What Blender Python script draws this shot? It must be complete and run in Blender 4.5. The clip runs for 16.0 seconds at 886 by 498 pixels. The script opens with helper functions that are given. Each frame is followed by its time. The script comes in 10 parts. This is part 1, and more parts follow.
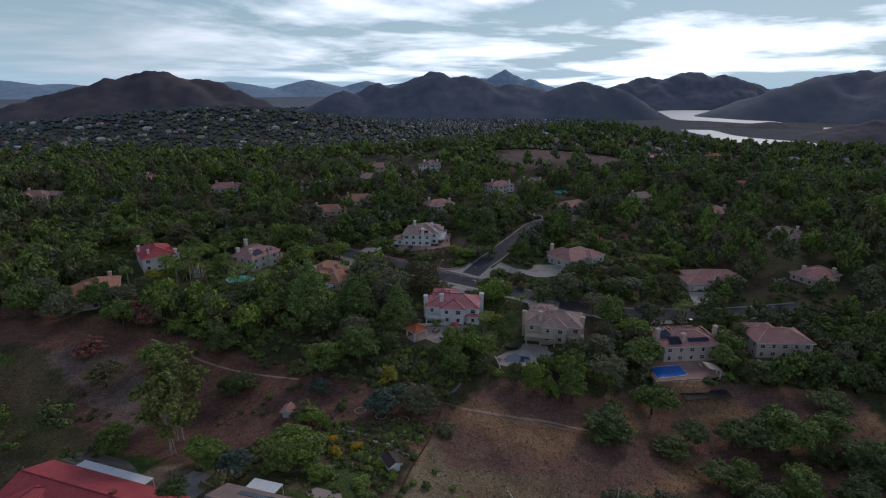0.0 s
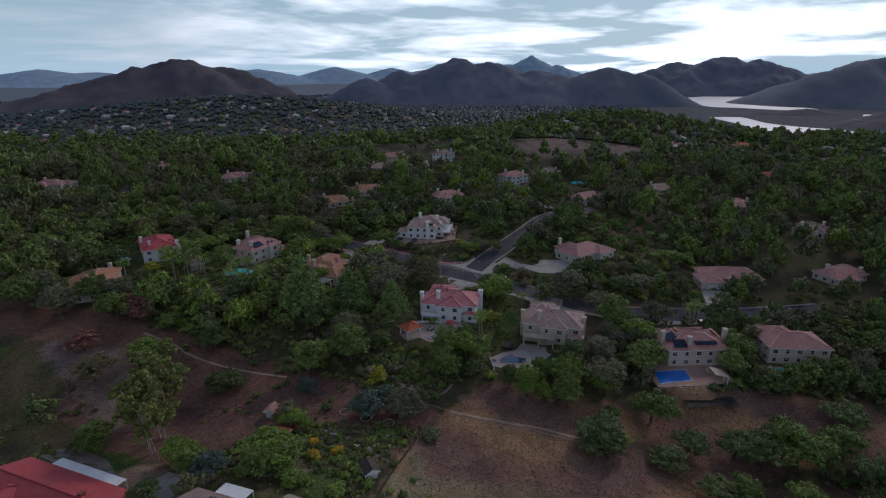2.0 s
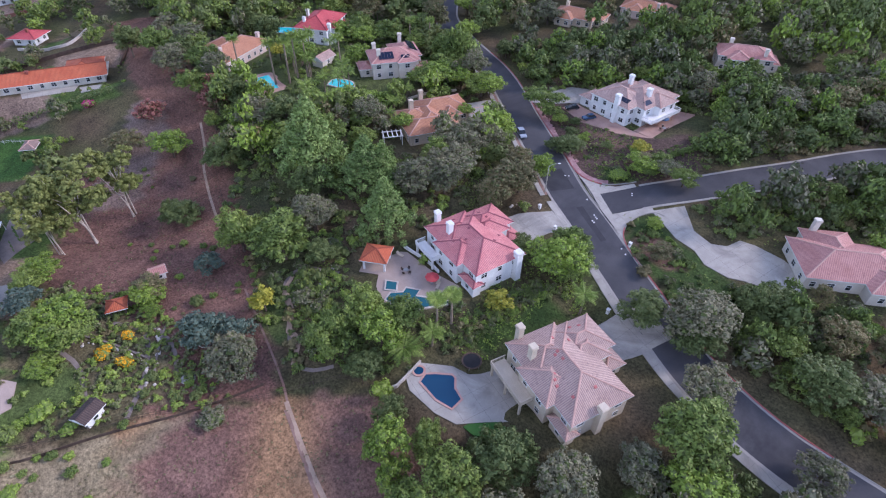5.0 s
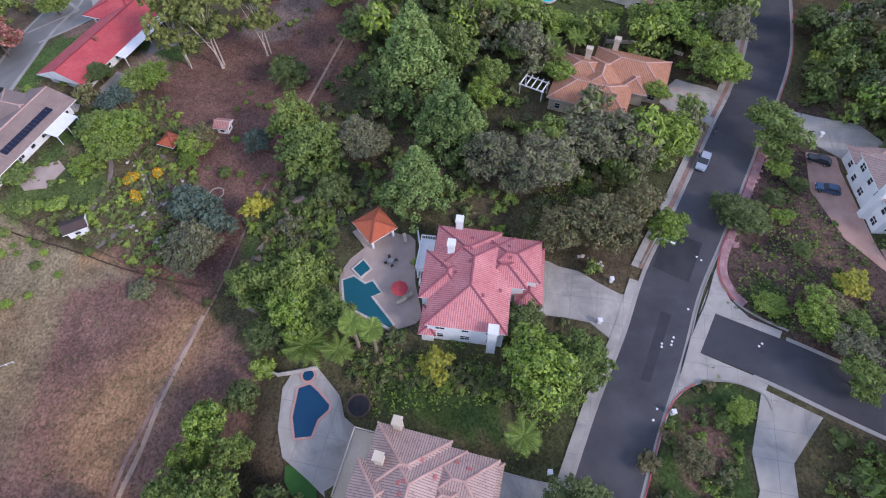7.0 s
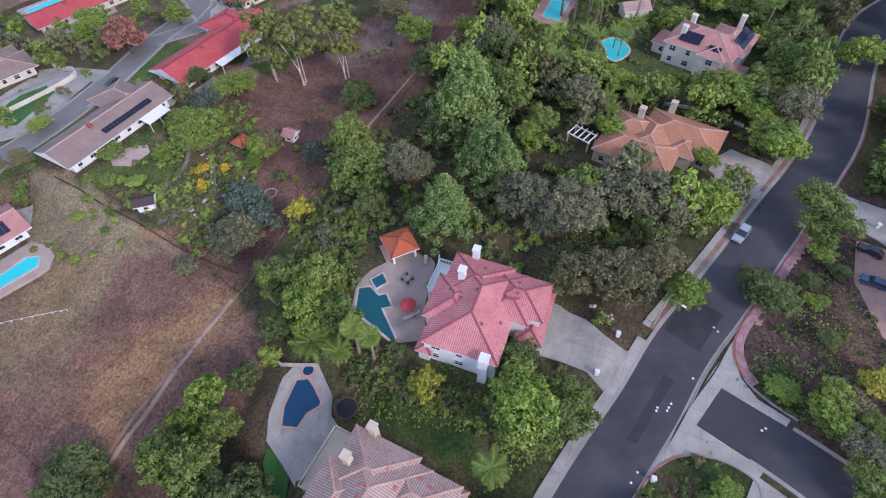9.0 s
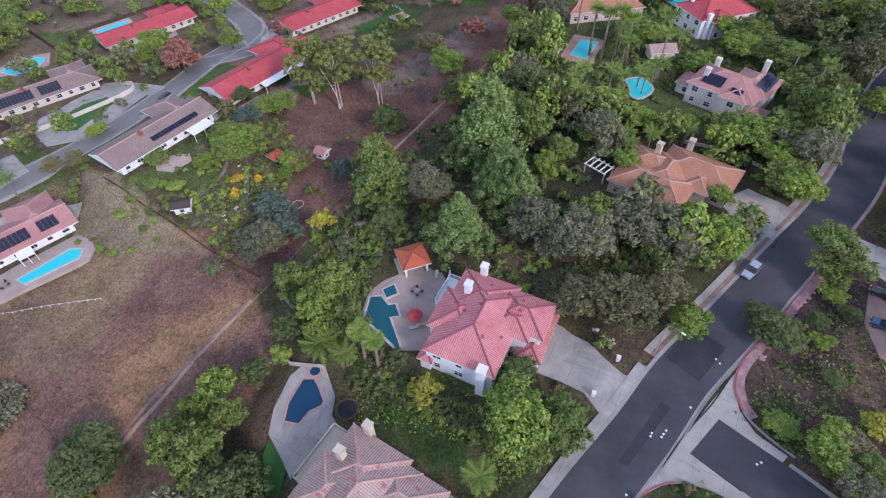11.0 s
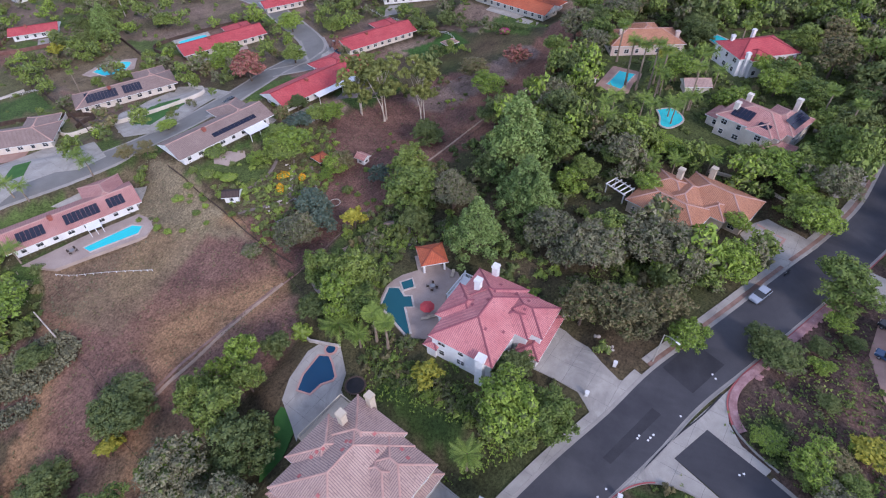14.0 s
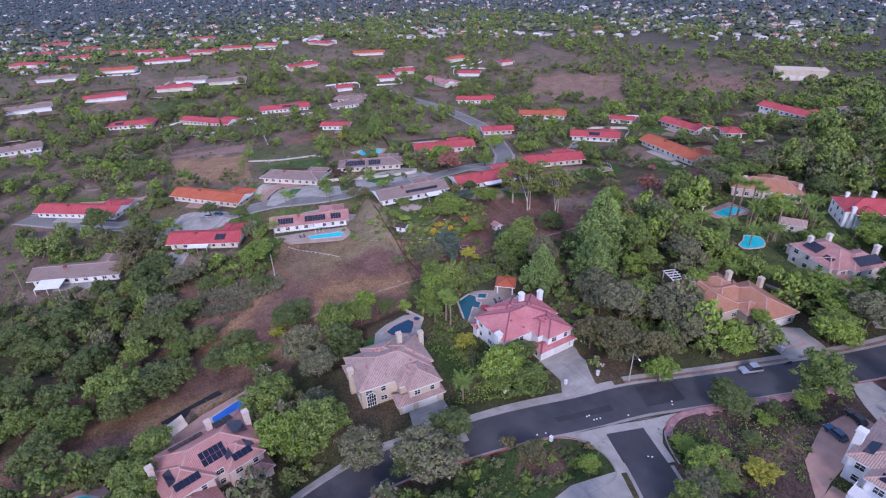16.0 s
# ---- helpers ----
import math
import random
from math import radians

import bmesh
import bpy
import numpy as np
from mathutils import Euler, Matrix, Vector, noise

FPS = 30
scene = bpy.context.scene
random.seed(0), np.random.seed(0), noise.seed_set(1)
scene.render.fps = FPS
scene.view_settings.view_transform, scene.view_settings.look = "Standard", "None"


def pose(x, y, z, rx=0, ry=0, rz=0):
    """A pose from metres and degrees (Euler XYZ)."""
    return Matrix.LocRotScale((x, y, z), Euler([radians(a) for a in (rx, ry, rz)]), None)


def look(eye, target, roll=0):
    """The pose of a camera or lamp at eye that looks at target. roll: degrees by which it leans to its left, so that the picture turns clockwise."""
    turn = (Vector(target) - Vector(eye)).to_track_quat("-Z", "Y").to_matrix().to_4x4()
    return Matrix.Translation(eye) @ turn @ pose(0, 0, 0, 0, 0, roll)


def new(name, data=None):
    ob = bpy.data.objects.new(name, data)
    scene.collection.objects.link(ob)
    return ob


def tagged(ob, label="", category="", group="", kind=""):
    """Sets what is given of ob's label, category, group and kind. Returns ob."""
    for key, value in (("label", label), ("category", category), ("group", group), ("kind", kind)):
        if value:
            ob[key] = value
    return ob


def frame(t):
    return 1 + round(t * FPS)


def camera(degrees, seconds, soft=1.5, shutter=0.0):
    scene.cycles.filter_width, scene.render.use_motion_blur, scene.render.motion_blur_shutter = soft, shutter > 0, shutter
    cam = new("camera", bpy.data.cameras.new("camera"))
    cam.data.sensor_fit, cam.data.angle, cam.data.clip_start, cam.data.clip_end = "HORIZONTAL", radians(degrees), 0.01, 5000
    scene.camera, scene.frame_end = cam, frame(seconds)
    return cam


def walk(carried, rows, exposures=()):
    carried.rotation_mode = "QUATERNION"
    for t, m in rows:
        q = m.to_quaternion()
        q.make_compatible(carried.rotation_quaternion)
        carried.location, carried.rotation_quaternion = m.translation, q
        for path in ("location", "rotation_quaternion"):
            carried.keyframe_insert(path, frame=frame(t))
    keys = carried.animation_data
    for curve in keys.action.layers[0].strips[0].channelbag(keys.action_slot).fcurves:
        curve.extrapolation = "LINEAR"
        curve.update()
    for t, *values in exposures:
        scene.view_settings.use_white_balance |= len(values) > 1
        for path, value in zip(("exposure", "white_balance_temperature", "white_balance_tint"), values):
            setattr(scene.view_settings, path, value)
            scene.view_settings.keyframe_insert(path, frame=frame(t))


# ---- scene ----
SCALE = 0.75      # metres to one unit of the plan below
cam = camera(79.4, 16.0, 1.15)
PATH = [
    (0, (-7.483, -4.693, 81.806), (-7.419, -2.782, 81.219), 0.1),
    (0.5, (-4.661, -3.014, 81.89), (-4.623, -1.104, 81.298), 0.0),
    (1, (-2.554, -1.271, 81.951), (-2.533, 0.636, 81.348), 0.0),
    (1.5, (0.076, 0.201, 82.386), (0.075, 2.104, 81.77), -0.1),
    (2, (2.559, 1.853, 82.661), (2.53, 3.751, 82.03), -0.2),
    (2.5, (22.103, 16.21, 83.105), (21.845, 18.051, 82.365), -0.5),
    (3, (40.68, 33.778, 82.872), (40.199, 35.519, 82.013), -0.6),
    (3.5, (54.68, 52.903, 82.711), (53.987, 54.496, 81.72), -0.5),
    (4, (63.444, 72.741, 83.038), (62.575, 74.19, 81.969), -0.4),
    (4.2, (66.046, 80.325, 83.072), (65.114, 81.708, 81.967), -0.3),
    (6.3, (56.218, 158.718, 84.231), (55.115, 159.082, 82.603), 0.8),
    (6.5, (52.962, 164.581, 83.986), (51.857, 164.845, 82.34), 0.2),
    (7, (50.131, 175.49, 83.98), (49.018, 175.506, 82.319), -0.6),
    (7.5, (51.404, 182.263, 84.883), (50.292, 182.111, 83.227), -1.5),
    (8, (52.027, 183.44, 84.889), (50.884, 183.256, 83.258), -1.5),
    (8.5, (53.039, 184.859, 84.797), (51.853, 184.636, 83.203), -1.4),
    (9, (53.804, 186.148, 84.968), (52.588, 185.888, 83.401), -1.4),
    (11.5, (59.451, 192.931, 85.624), (58.159, 192.501, 84.159), -1.4),
    (12, (60.667, 194.257, 85.732), (59.374, 193.796, 84.278), -1.4),
    (12.5, (62.03, 195.806, 85.659), (60.734, 195.312, 84.219), -1.4),
    (13, (63.078, 197.376, 85.964), (61.784, 196.848, 84.533), -1.6),
    (13.5, (64.362, 198.851, 86.182), (63.064, 198.292, 84.766), -1.6),
    (14, (65.567, 200.47, 86.433), (64.263, 199.885, 85.034), -1.5),
    (14.5, (73.63, 212.831, 88.333), (72.302, 212.015, 87.08), -1.7),
    (15, (81.463, 227.232, 90.386), (80.178, 226.203, 89.251), -1.8),
    (15.5, (88.211, 242.529, 91.348), (87.006, 241.33, 90.295), -1.8),
    (16, (93.746, 259.355, 91.698), (92.629, 258.007, 90.731), -1.8),
]
EYES = {t: (Vector(eye) * SCALE, Vector(target) * SCALE, roll) for t, eye, target, roll in PATH}
a, b = EYES[2], EYES[2.5]
for k in (0.1, 0.2, 0.3, 0.4):
    f = k / 0.5
    EYES[2 + k] = (a[0].lerp(b[0], f), (a[0].lerp(b[0], f) + (a[1] - a[0]).lerp(b[1] - b[0], f)), a[2] + (b[2] - a[2]) * f)
walk(cam, [(t, look(*EYES[t])) for t in sorted(EYES)],
     exposures=((0.0, -1.05, 6550, 18), (1.9, -1.05, 6550, 18), (2.4, -0.50, 6050, 21), (2.9, 0.50, 5850, 23), (3.4, 0.99, 5800, 33), (6.5, 0.70, 6230, 25), (14.0, 0.63, 6180, 27), (15.0, 0.53, 5960, 32), (16.0, 0.50, 5790, 35)))

# ---- world, sun ----
SUN_AZ, SUN_EL = radians(34), radians(32)      # clockwise from +y, above the horizon
sun_dir = Vector((math.sin(SUN_AZ) * math.cos(SUN_EL), math.cos(SUN_AZ) * math.cos(SUN_EL), math.sin(SUN_EL)))


def build_world():
    w = bpy.data.worlds.new("sky")
    scene.world = w
    w.use_nodes = True
    nt = w.node_tree
    nt.nodes.clear()
    N, L = nt.nodes.new, nt.links.new
    sky = N("ShaderNodeTexSky")
    sky.sky_type = "NISHITA"
    sky.sun_disc = False
    sky.sun_elevation, sky.sun_rotation = SUN_EL, SUN_AZ
    sky.air_density, sky.dust_density, sky.ozone_density = 1.3, 0.2, 4.0
    tc = N("ShaderNodeTexCoord")
    # clouds: noise on the sky's dome, stretched along the horizon
    sep = N("ShaderNodeSeparateXYZ")
    L(tc.outputs["Generated"], sep.inputs[0])
    zz = N("ShaderNodeMath"); zz.operation = "ADD"; zz.inputs[1].default_value = 0.09
    L(sep.outputs["Z"], zz.inputs[0])
    zm = N("ShaderNodeMath"); zm.operation = "MAXIMUM"; zm.inputs[1].default_value = 0.03
    L(zz.outputs[0], zm.inputs[0])
    dx = N("ShaderNodeMath"); dx.operation = "DIVIDE"
    L(sep.outputs["X"], dx.inputs[0]); L(zm.outputs[0], dx.inputs[1])
    dy = N("ShaderNodeMath"); dy.operation = "DIVIDE"
    L(sep.outputs["Y"], dy.inputs[0]); L(zm.outputs[0], dy.inputs[1])
    comb = N("ShaderNodeCombineXYZ")
    L(dx.outputs[0], comb.inputs[0]); L(dy.outputs[0], comb.inputs[1])
    nz = N("ShaderNodeTexNoise")
    nz.inputs["Scale"].default_value, nz.inputs["Detail"].default_value = 0.42, 7.0
    nz.inputs["Roughness"].default_value, nz.inputs["Distortion"].default_value = 0.56, 0.25
    L(comb.outputs[0], nz.inputs["Vector"])
    ramp = N("ShaderNodeValToRGB")
    ramp.color_ramp.elements[0].position, ramp.color_ramp.elements[1].position = 0.45, 0.84
    L(nz.outputs["Fac"], ramp.inputs[0])
    # brighter towards the sun
    sv = N("ShaderNodeVectorMath"); sv.operation = "DOT_PRODUCT"
    sv.inputs[1].default_value = sun_dir
    L(tc.outputs["Generated"], sv.inputs[0])
    mr = N("ShaderNodeMapRange")
    mr.inputs["From Min"].default_value, mr.inputs["From Max"].default_value = 0.42, 1.0
    mr.inputs["To Min"].default_value, mr.inputs["To Max"].default_value = 15.0, 94.0
    L(sv.outputs["Value"], mr.inputs["Value"])
    cl = N("ShaderNodeVectorMath"); cl.operation = "SCALE"
    cl.inputs[0].default_value = (0.92, 0.97, 1.06)
    L(mr.outputs[0], cl.inputs["Scale"])
    # a pale haze low over the land
    low = N("ShaderNodeMapRange")
    low.inputs["From Min"].default_value, low.inputs["From Max"].default_value = 0.0, 0.30
    low.inputs["To Min"].default_value, low.inputs["To Max"].default_value = 0.96, 0.0
    L(sep.outputs["Z"], low.inputs["Value"])
    hz = N("ShaderNodeMix"); hz.data_type = "RGBA"
    hz.inputs["B"].default_value = (6.0, 9.4, 11.8, 1.0)
    L(low.outputs[0], hz.inputs["Factor"]); L(sky.outputs[0], hz.inputs["A"])
    mix = N("ShaderNodeMix"); mix.data_type = "RGBA"
    cm = N("ShaderNodeMath"); cm.operation = "MULTIPLY"; cm.inputs[1].default_value = 0.78
    L(ramp.outputs[0], cm.inputs[0])
    L(cm.outputs[0], mix.inputs["Factor"])
    L(hz.outputs["Result"], mix.inputs["A"])
    L(cl.outputs[0], mix.inputs["B"])
    bg = N("ShaderNodeBackground"); bg.inputs["Strength"].default_value = 0.12
    L(mix.outputs["Result"], bg.inputs["Color"])
    out = N("ShaderNodeOutputWorld")
    L(bg.outputs[0], out.inputs["Surface"])


build_world()
sun = new("sun", bpy.data.lights.new("sun", "SUN"))
sun.data.energy, sun.data.angle, sun.data.color = 1.45, radians(12), (1.0, 0.93, 0.83)
sun.matrix_world = look(sun_dir * 100, (0, 0, 0))

# ---- materials ----


class Nodes:
    """A node material under construction."""

    def __init__(self, name, rough=0.8, metal=0.0, spec=0.3):
        self.m = bpy.data.materials.new(name)
        self.m.use_nodes = True
        self.nt = self.m.node_tree
        self.b = self.nt.nodes["Principled BSDF"]
        self.b.inputs["Roughness"].default_value = rough
        self.b.inputs["Metallic"].default_value = metal
        self.b.inputs["Specular IOR Level"].default_value = spec

    def n(self, kind, **inputs):
        node = self.nt.nodes.new(kind)
        for k, v in inputs.items():
            node.inputs[k.replace("_", " ")].default_value = v
        return node

    def link(self, a, b):
        self.nt.links.new(a, b)

    def noise(self, vec, scale, detail=4.0, rough=0.55, dist=0.0):
        n = self.n("ShaderNodeTexNoise", Scale=scale, Detail=detail, Roughness=rough, Distortion=dist)
        self.link(vec, n.inputs["Vector"])
        return n.outputs["Fac"]

    def ramp(self, fac, stops):
        r = self.n("ShaderNodeValToRGB")
        e = r.color_ramp.elements
        while len(e) < len(stops):
            e.new(0.5)
        for el, (p, c) in zip(e, stops):
            el.position, el.color = p, (*c, 1.0)
        self.link(fac, r.inputs[0])
        return r.outputs[0]

    def mix(self, fac, a, b, blend="MIX"):
        x = self.n("ShaderNodeMix")
        x.data_type, x.blend_type = "RGBA", blend
        for sock, v in (("Factor", fac), ("A", a), ("B", b)):
            if isinstance(v, (int, float)):
                x.inputs[sock].default_value = v
            elif isinstance(v, tuple):
                x.inputs[sock].default_value = (*v, 1.0)
            else:
                self.link(v, x.inputs[sock])
        return x.outputs["Result"]

    def bump(self, h, strength, dist):
        b = self.n("ShaderNodeBump", Strength=strength, Distance=dist)
        self.link(h, b.inputs["Height"])
        self.link(b.outputs[0], self.b.inputs["Normal"])

    def color(self, c):
        if isinstance(c, tuple):
            self.b.inputs["Base Color"].default_value = (*c, 1.0)
        else:
            self.link(c, self.b.inputs["Base Color"])

    def coords(self, which="Object"):
        return self.n("ShaderNodeTexCoord").outputs[which]

    def place(self):
        return self.n("ShaderNodeNewGeometry").outputs["Position"]

    def island(self):
        return self.n("ShaderNodeNewGeometry").outputs["Random Per Island"]

    def each(self):
        return self.n("ShaderNodeObjectInfo").outputs["Random"]


def surface(name, dark, light, scale=1.0, rough=0.85, grain=25.0, bump=0.3, metal=0.0, spec=0.3, stain=None):
    """Two-scale variation between two colours in world space, with a fine relief."""
    k = Nodes(name, rough, metal, spec)
    p = k.place()
    big = k.noise(p, scale, 5.0, 0.6)
    fine = k.noise(p, grain, 3.0, 0.6)
    c = k.mix(k.ramp(big, [(0.35, (0, 0, 0)), (0.68, (1, 1, 1))]), dark, light)
    c = k.mix(0.35, c, k.ramp(fine, [(0.3, (0.55, 0.55, 0.55)), (0.7, (1.35, 1.35, 1.35))]), "MULTIPLY")
    if stain:
        s = k.noise(p, scale * 0.23, 6.0, 0.65, 1.0)
        c = k.mix(k.ramp(s, [(0.52, (0, 0, 0)), (0.66, (1, 1, 1))]), c, stain)
    k.color(c)
    if bump:
        k.bump(fine, bump, 0.05)
    return k.m


def tile_roof(name, base, light, dark):
    """Clay barrel tiles: rolls up the slope and courses across it, on the slope's metric coordinates."""
    k = Nodes(name, 0.75, 0.0, 0.3)
    uv = k.coords("UV")
    sep = k.n("ShaderNodeSeparateXYZ")
    k.link(uv, sep.inputs[0])
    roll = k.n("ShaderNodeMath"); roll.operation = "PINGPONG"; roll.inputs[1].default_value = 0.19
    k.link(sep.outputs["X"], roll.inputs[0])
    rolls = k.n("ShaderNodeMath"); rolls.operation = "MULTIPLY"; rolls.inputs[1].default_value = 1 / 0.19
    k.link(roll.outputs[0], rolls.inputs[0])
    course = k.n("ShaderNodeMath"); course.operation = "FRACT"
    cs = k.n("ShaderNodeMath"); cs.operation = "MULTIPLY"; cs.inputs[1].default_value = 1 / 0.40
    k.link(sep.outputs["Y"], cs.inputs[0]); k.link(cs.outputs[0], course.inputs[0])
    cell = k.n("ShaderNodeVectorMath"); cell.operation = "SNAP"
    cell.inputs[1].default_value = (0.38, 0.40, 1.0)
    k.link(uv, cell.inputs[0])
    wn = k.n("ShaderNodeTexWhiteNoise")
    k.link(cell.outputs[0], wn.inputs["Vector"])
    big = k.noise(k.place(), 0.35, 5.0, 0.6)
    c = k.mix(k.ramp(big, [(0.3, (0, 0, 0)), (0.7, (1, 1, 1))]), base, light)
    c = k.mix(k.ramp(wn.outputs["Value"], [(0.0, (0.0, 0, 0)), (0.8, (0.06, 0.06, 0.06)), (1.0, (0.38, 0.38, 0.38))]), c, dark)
    # roll troughs and course edges darkened in the colour, besides the relief below
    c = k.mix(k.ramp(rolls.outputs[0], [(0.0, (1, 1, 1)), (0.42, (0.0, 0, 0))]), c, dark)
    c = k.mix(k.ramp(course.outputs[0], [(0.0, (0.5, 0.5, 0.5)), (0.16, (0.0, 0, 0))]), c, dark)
    k.color(c)
    add = k.n("ShaderNodeMath"); add.operation = "ADD"
    k.link(rolls.outputs[0], add.inputs[0]); k.link(course.outputs[0], add.inputs[1])
    k.bump(add.outputs[0], 0.6, 0.06)
    return k.m


def foliage(name, dark, light, rough=0.6, spread=0.35):
    """Leaves: every leaf spray and every plant a little different."""
    k = Nodes(name, rough, 0.0, 0.25)
    c = k.mix(k.island(), dark, light)
    c = k.mix(k.each(), k.mix(0.5, c, (1 - spread, 1 - spread * 0.9, 1 - spread), "MULTIPLY"), k.mix(0.6, c, (1 + spread, 1 + spread * 0.7, 1 + spread * 0.3), "MULTIPLY"))
    n = k.noise(k.place(), 0.25, 3.0)
    c = k.mix(0.5, c, k.ramp(n, [(0.35, (0.65, 0.7, 0.65)), (0.65, (1.25, 1.2, 1.1))]), "MULTIPLY")
    k.color(c)
    return k.m


def glassy(name, color, rough=0.08, spec=0.5):
    k = Nodes(name, rough, 0.0, spec)
    k.color(color)
    return k.m


M = {}
M["asphalt"] = surface("asphalt", (0.058, 0.058, 0.066), (0.098, 0.097, 0.104), 0.12, 0.9, 30, 0.2, stain=(0.042, 0.042, 0.050))
M["asphalt_old"] = surface("asphalt_old", (0.185, 0.18, 0.165), (0.245, 0.238, 0.22), 0.12, 0.9, 30, 0.2, stain=(0.155, 0.15, 0.14))


def jointed(name, dark, light, stain, turn, panel):
    """Concrete cast in square panels, with narrow joints and stains."""
    k = Nodes(name, 0.85, 0.0, 0.3)
    p = k.place()
    rot = k.n("ShaderNodeMapping")
    rot.inputs["Rotation"].default_value = (0, 0, radians(turn))
    k.link(p, rot.inputs["Vector"])
    br = k.n("ShaderNodeTexBrick", Scale=1.0, Mortar_Size=0.022, Mortar_Smooth=0.3, Brick_Width=panel, Row_Height=panel)
    br.offset = 0.0
    k.link(rot.outputs[0], br.inputs["Vector"])
    big = k.noise(p, 0.35, 5.0, 0.6)
    fine = k.noise(p, 22.0, 3.0, 0.6)
    spots = k.noise(p, 0.12, 6.0, 0.65, 1.0)
    c = k.mix(k.ramp(big, [(0.35, (0, 0, 0)), (0.68, (1, 1, 1))]), dark, light)
    c = k.mix(k.ramp(spots, [(0.5, (0, 0, 0)), (0.66, (1, 1, 1))]), c, stain)
    c = k.mix(0.3, c, k.ramp(fine, [(0.3, (0.6, 0.6, 0.6)), (0.7, (1.3, 1.3, 1.3))]), "MULTIPLY")
    c = k.mix(br.outputs["Fac"], c, (0.20, 0.19, 0.18))
    k.color(c)
    k.bump(fine, 0.1, 0.05)
    return k.m


M["concrete"] = jointed("concrete", (0.345, 0.322, 0.286), (0.45, 0.42, 0.372), (0.27, 0.252, 0.225), -77, 3.4)
M["gutter"] = surface("gutter", (0.29, 0.272, 0.248), (0.38, 0.355, 0.322), 0.3, 0.85, 20, 0.1)
M["red_kerb"] = surface("red_kerb", (0.36, 0.09, 0.09), (0.48, 0.15, 0.14), 0.5, 0.8, 20, 0.1)
M["paving_pink"] = surface("paving_pink", (0.36, 0.22, 0.18), (0.46, 0.30, 0.24), 0.4, 0.85, 15, 0.15)
M["paving_tan"] = surface("paving_tan", (0.36, 0.28, 0.24), (0.44, 0.35, 0.30), 0.4, 0.85, 15, 0.15)
M["white_wall"] = surface("white_wall", (0.68, 0.68, 0.68), (0.80, 0.80, 0.79), 0.4, 0.9, 20, 0.1)
M["cream_wall"] = surface("cream_wall", (0.52, 0.44, 0.34), (0.62, 0.53, 0.42), 0.4, 0.9, 20, 0.1)
M["pink_wall"] = surface("pink_wall", (0.56, 0.45, 0.40), (0.66, 0.54, 0.48), 0.4, 0.9, 20, 0.1)
M["beige_wall"] = surface("beige_wall", (0.60, 0.54, 0.47), (0.72, 0.66, 0.58), 0.4, 0.9, 20, 0.1)
M["trim_white"] = surface("trim_white", (0.70, 0.70, 0.69), (0.80, 0.80, 0.79), 0.6, 0.6, 20, 0.05)
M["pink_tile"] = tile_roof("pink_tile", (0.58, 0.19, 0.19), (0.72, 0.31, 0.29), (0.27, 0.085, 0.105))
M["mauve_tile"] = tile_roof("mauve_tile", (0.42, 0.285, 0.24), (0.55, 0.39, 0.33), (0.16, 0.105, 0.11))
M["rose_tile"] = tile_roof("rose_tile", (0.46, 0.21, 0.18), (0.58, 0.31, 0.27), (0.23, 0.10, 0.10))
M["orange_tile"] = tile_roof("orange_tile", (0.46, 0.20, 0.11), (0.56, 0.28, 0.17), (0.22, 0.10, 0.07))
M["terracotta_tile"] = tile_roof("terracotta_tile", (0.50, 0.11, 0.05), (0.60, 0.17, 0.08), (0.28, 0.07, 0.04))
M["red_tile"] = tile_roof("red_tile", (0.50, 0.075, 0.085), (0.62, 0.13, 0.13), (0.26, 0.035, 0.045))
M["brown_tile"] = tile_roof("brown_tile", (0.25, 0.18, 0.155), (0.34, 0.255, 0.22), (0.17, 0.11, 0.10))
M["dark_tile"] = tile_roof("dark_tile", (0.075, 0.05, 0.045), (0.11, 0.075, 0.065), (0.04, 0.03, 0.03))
M["brick_red"] = surface("brick_red", (0.26, 0.08, 0.06), (0.36, 0.12, 0.09), 1.2, 0.9, 14, 0.3)
M["ridge_pale"] = surface("ridge_pale", (0.44, 0.26, 0.22), (0.56, 0.36, 0.30), 0.6, 0.8, 20, 0.1)
M["window_glass"] = glassy("window_glass", (0.03, 0.035, 0.04))
M["garage_door"] = surface("garage_door", (0.62, 0.60, 0.57), (0.72, 0.70, 0.67), 0.4, 0.6, 20, 0.05)
M["solar"] = glassy("solar", (0.012, 0.016, 0.035), 0.15)
M["bark"] = surface("bark", (0.09, 0.065, 0.05), (0.16, 0.12, 0.095), 1.5, 0.95, 12, 0.6)
M["bark_pale"] = surface("bark_pale", (0.40, 0.34, 0.28), (0.60, 0.53, 0.45), 0.8, 0.85, 6, 0.3)
M["bark_palm"] = surface("bark_palm", (0.20, 0.15, 0.11), (0.30, 0.24, 0.18), 1.5, 0.95, 12, 0.6)
# darker green for the lumps inside crowns: shade in the gaps put into colour
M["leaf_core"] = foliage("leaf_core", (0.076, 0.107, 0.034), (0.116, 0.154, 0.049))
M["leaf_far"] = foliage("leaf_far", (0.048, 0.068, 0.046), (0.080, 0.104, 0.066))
# crowns farthest off: blue-grey haze put into the leaf colour
M["leaf_haze"] = foliage("leaf_haze", (0.058, 0.078, 0.092), (0.084, 0.106, 0.120))
M["leaf_mid"] = foliage("leaf_mid", (0.118, 0.176, 0.041), (0.200, 0.270, 0.069))
M["leaf_dark"] = foliage("leaf_dark", (0.084, 0.116, 0.040), (0.144, 0.187, 0.067))
M["leaf_olive"] = foliage("leaf_olive", (0.121, 0.124, 0.078), (0.211, 0.208, 0.138))
M["leaf_lime"] = foliage("leaf_lime", (0.143, 0.232, 0.038), (0.257, 0.363, 0.067))
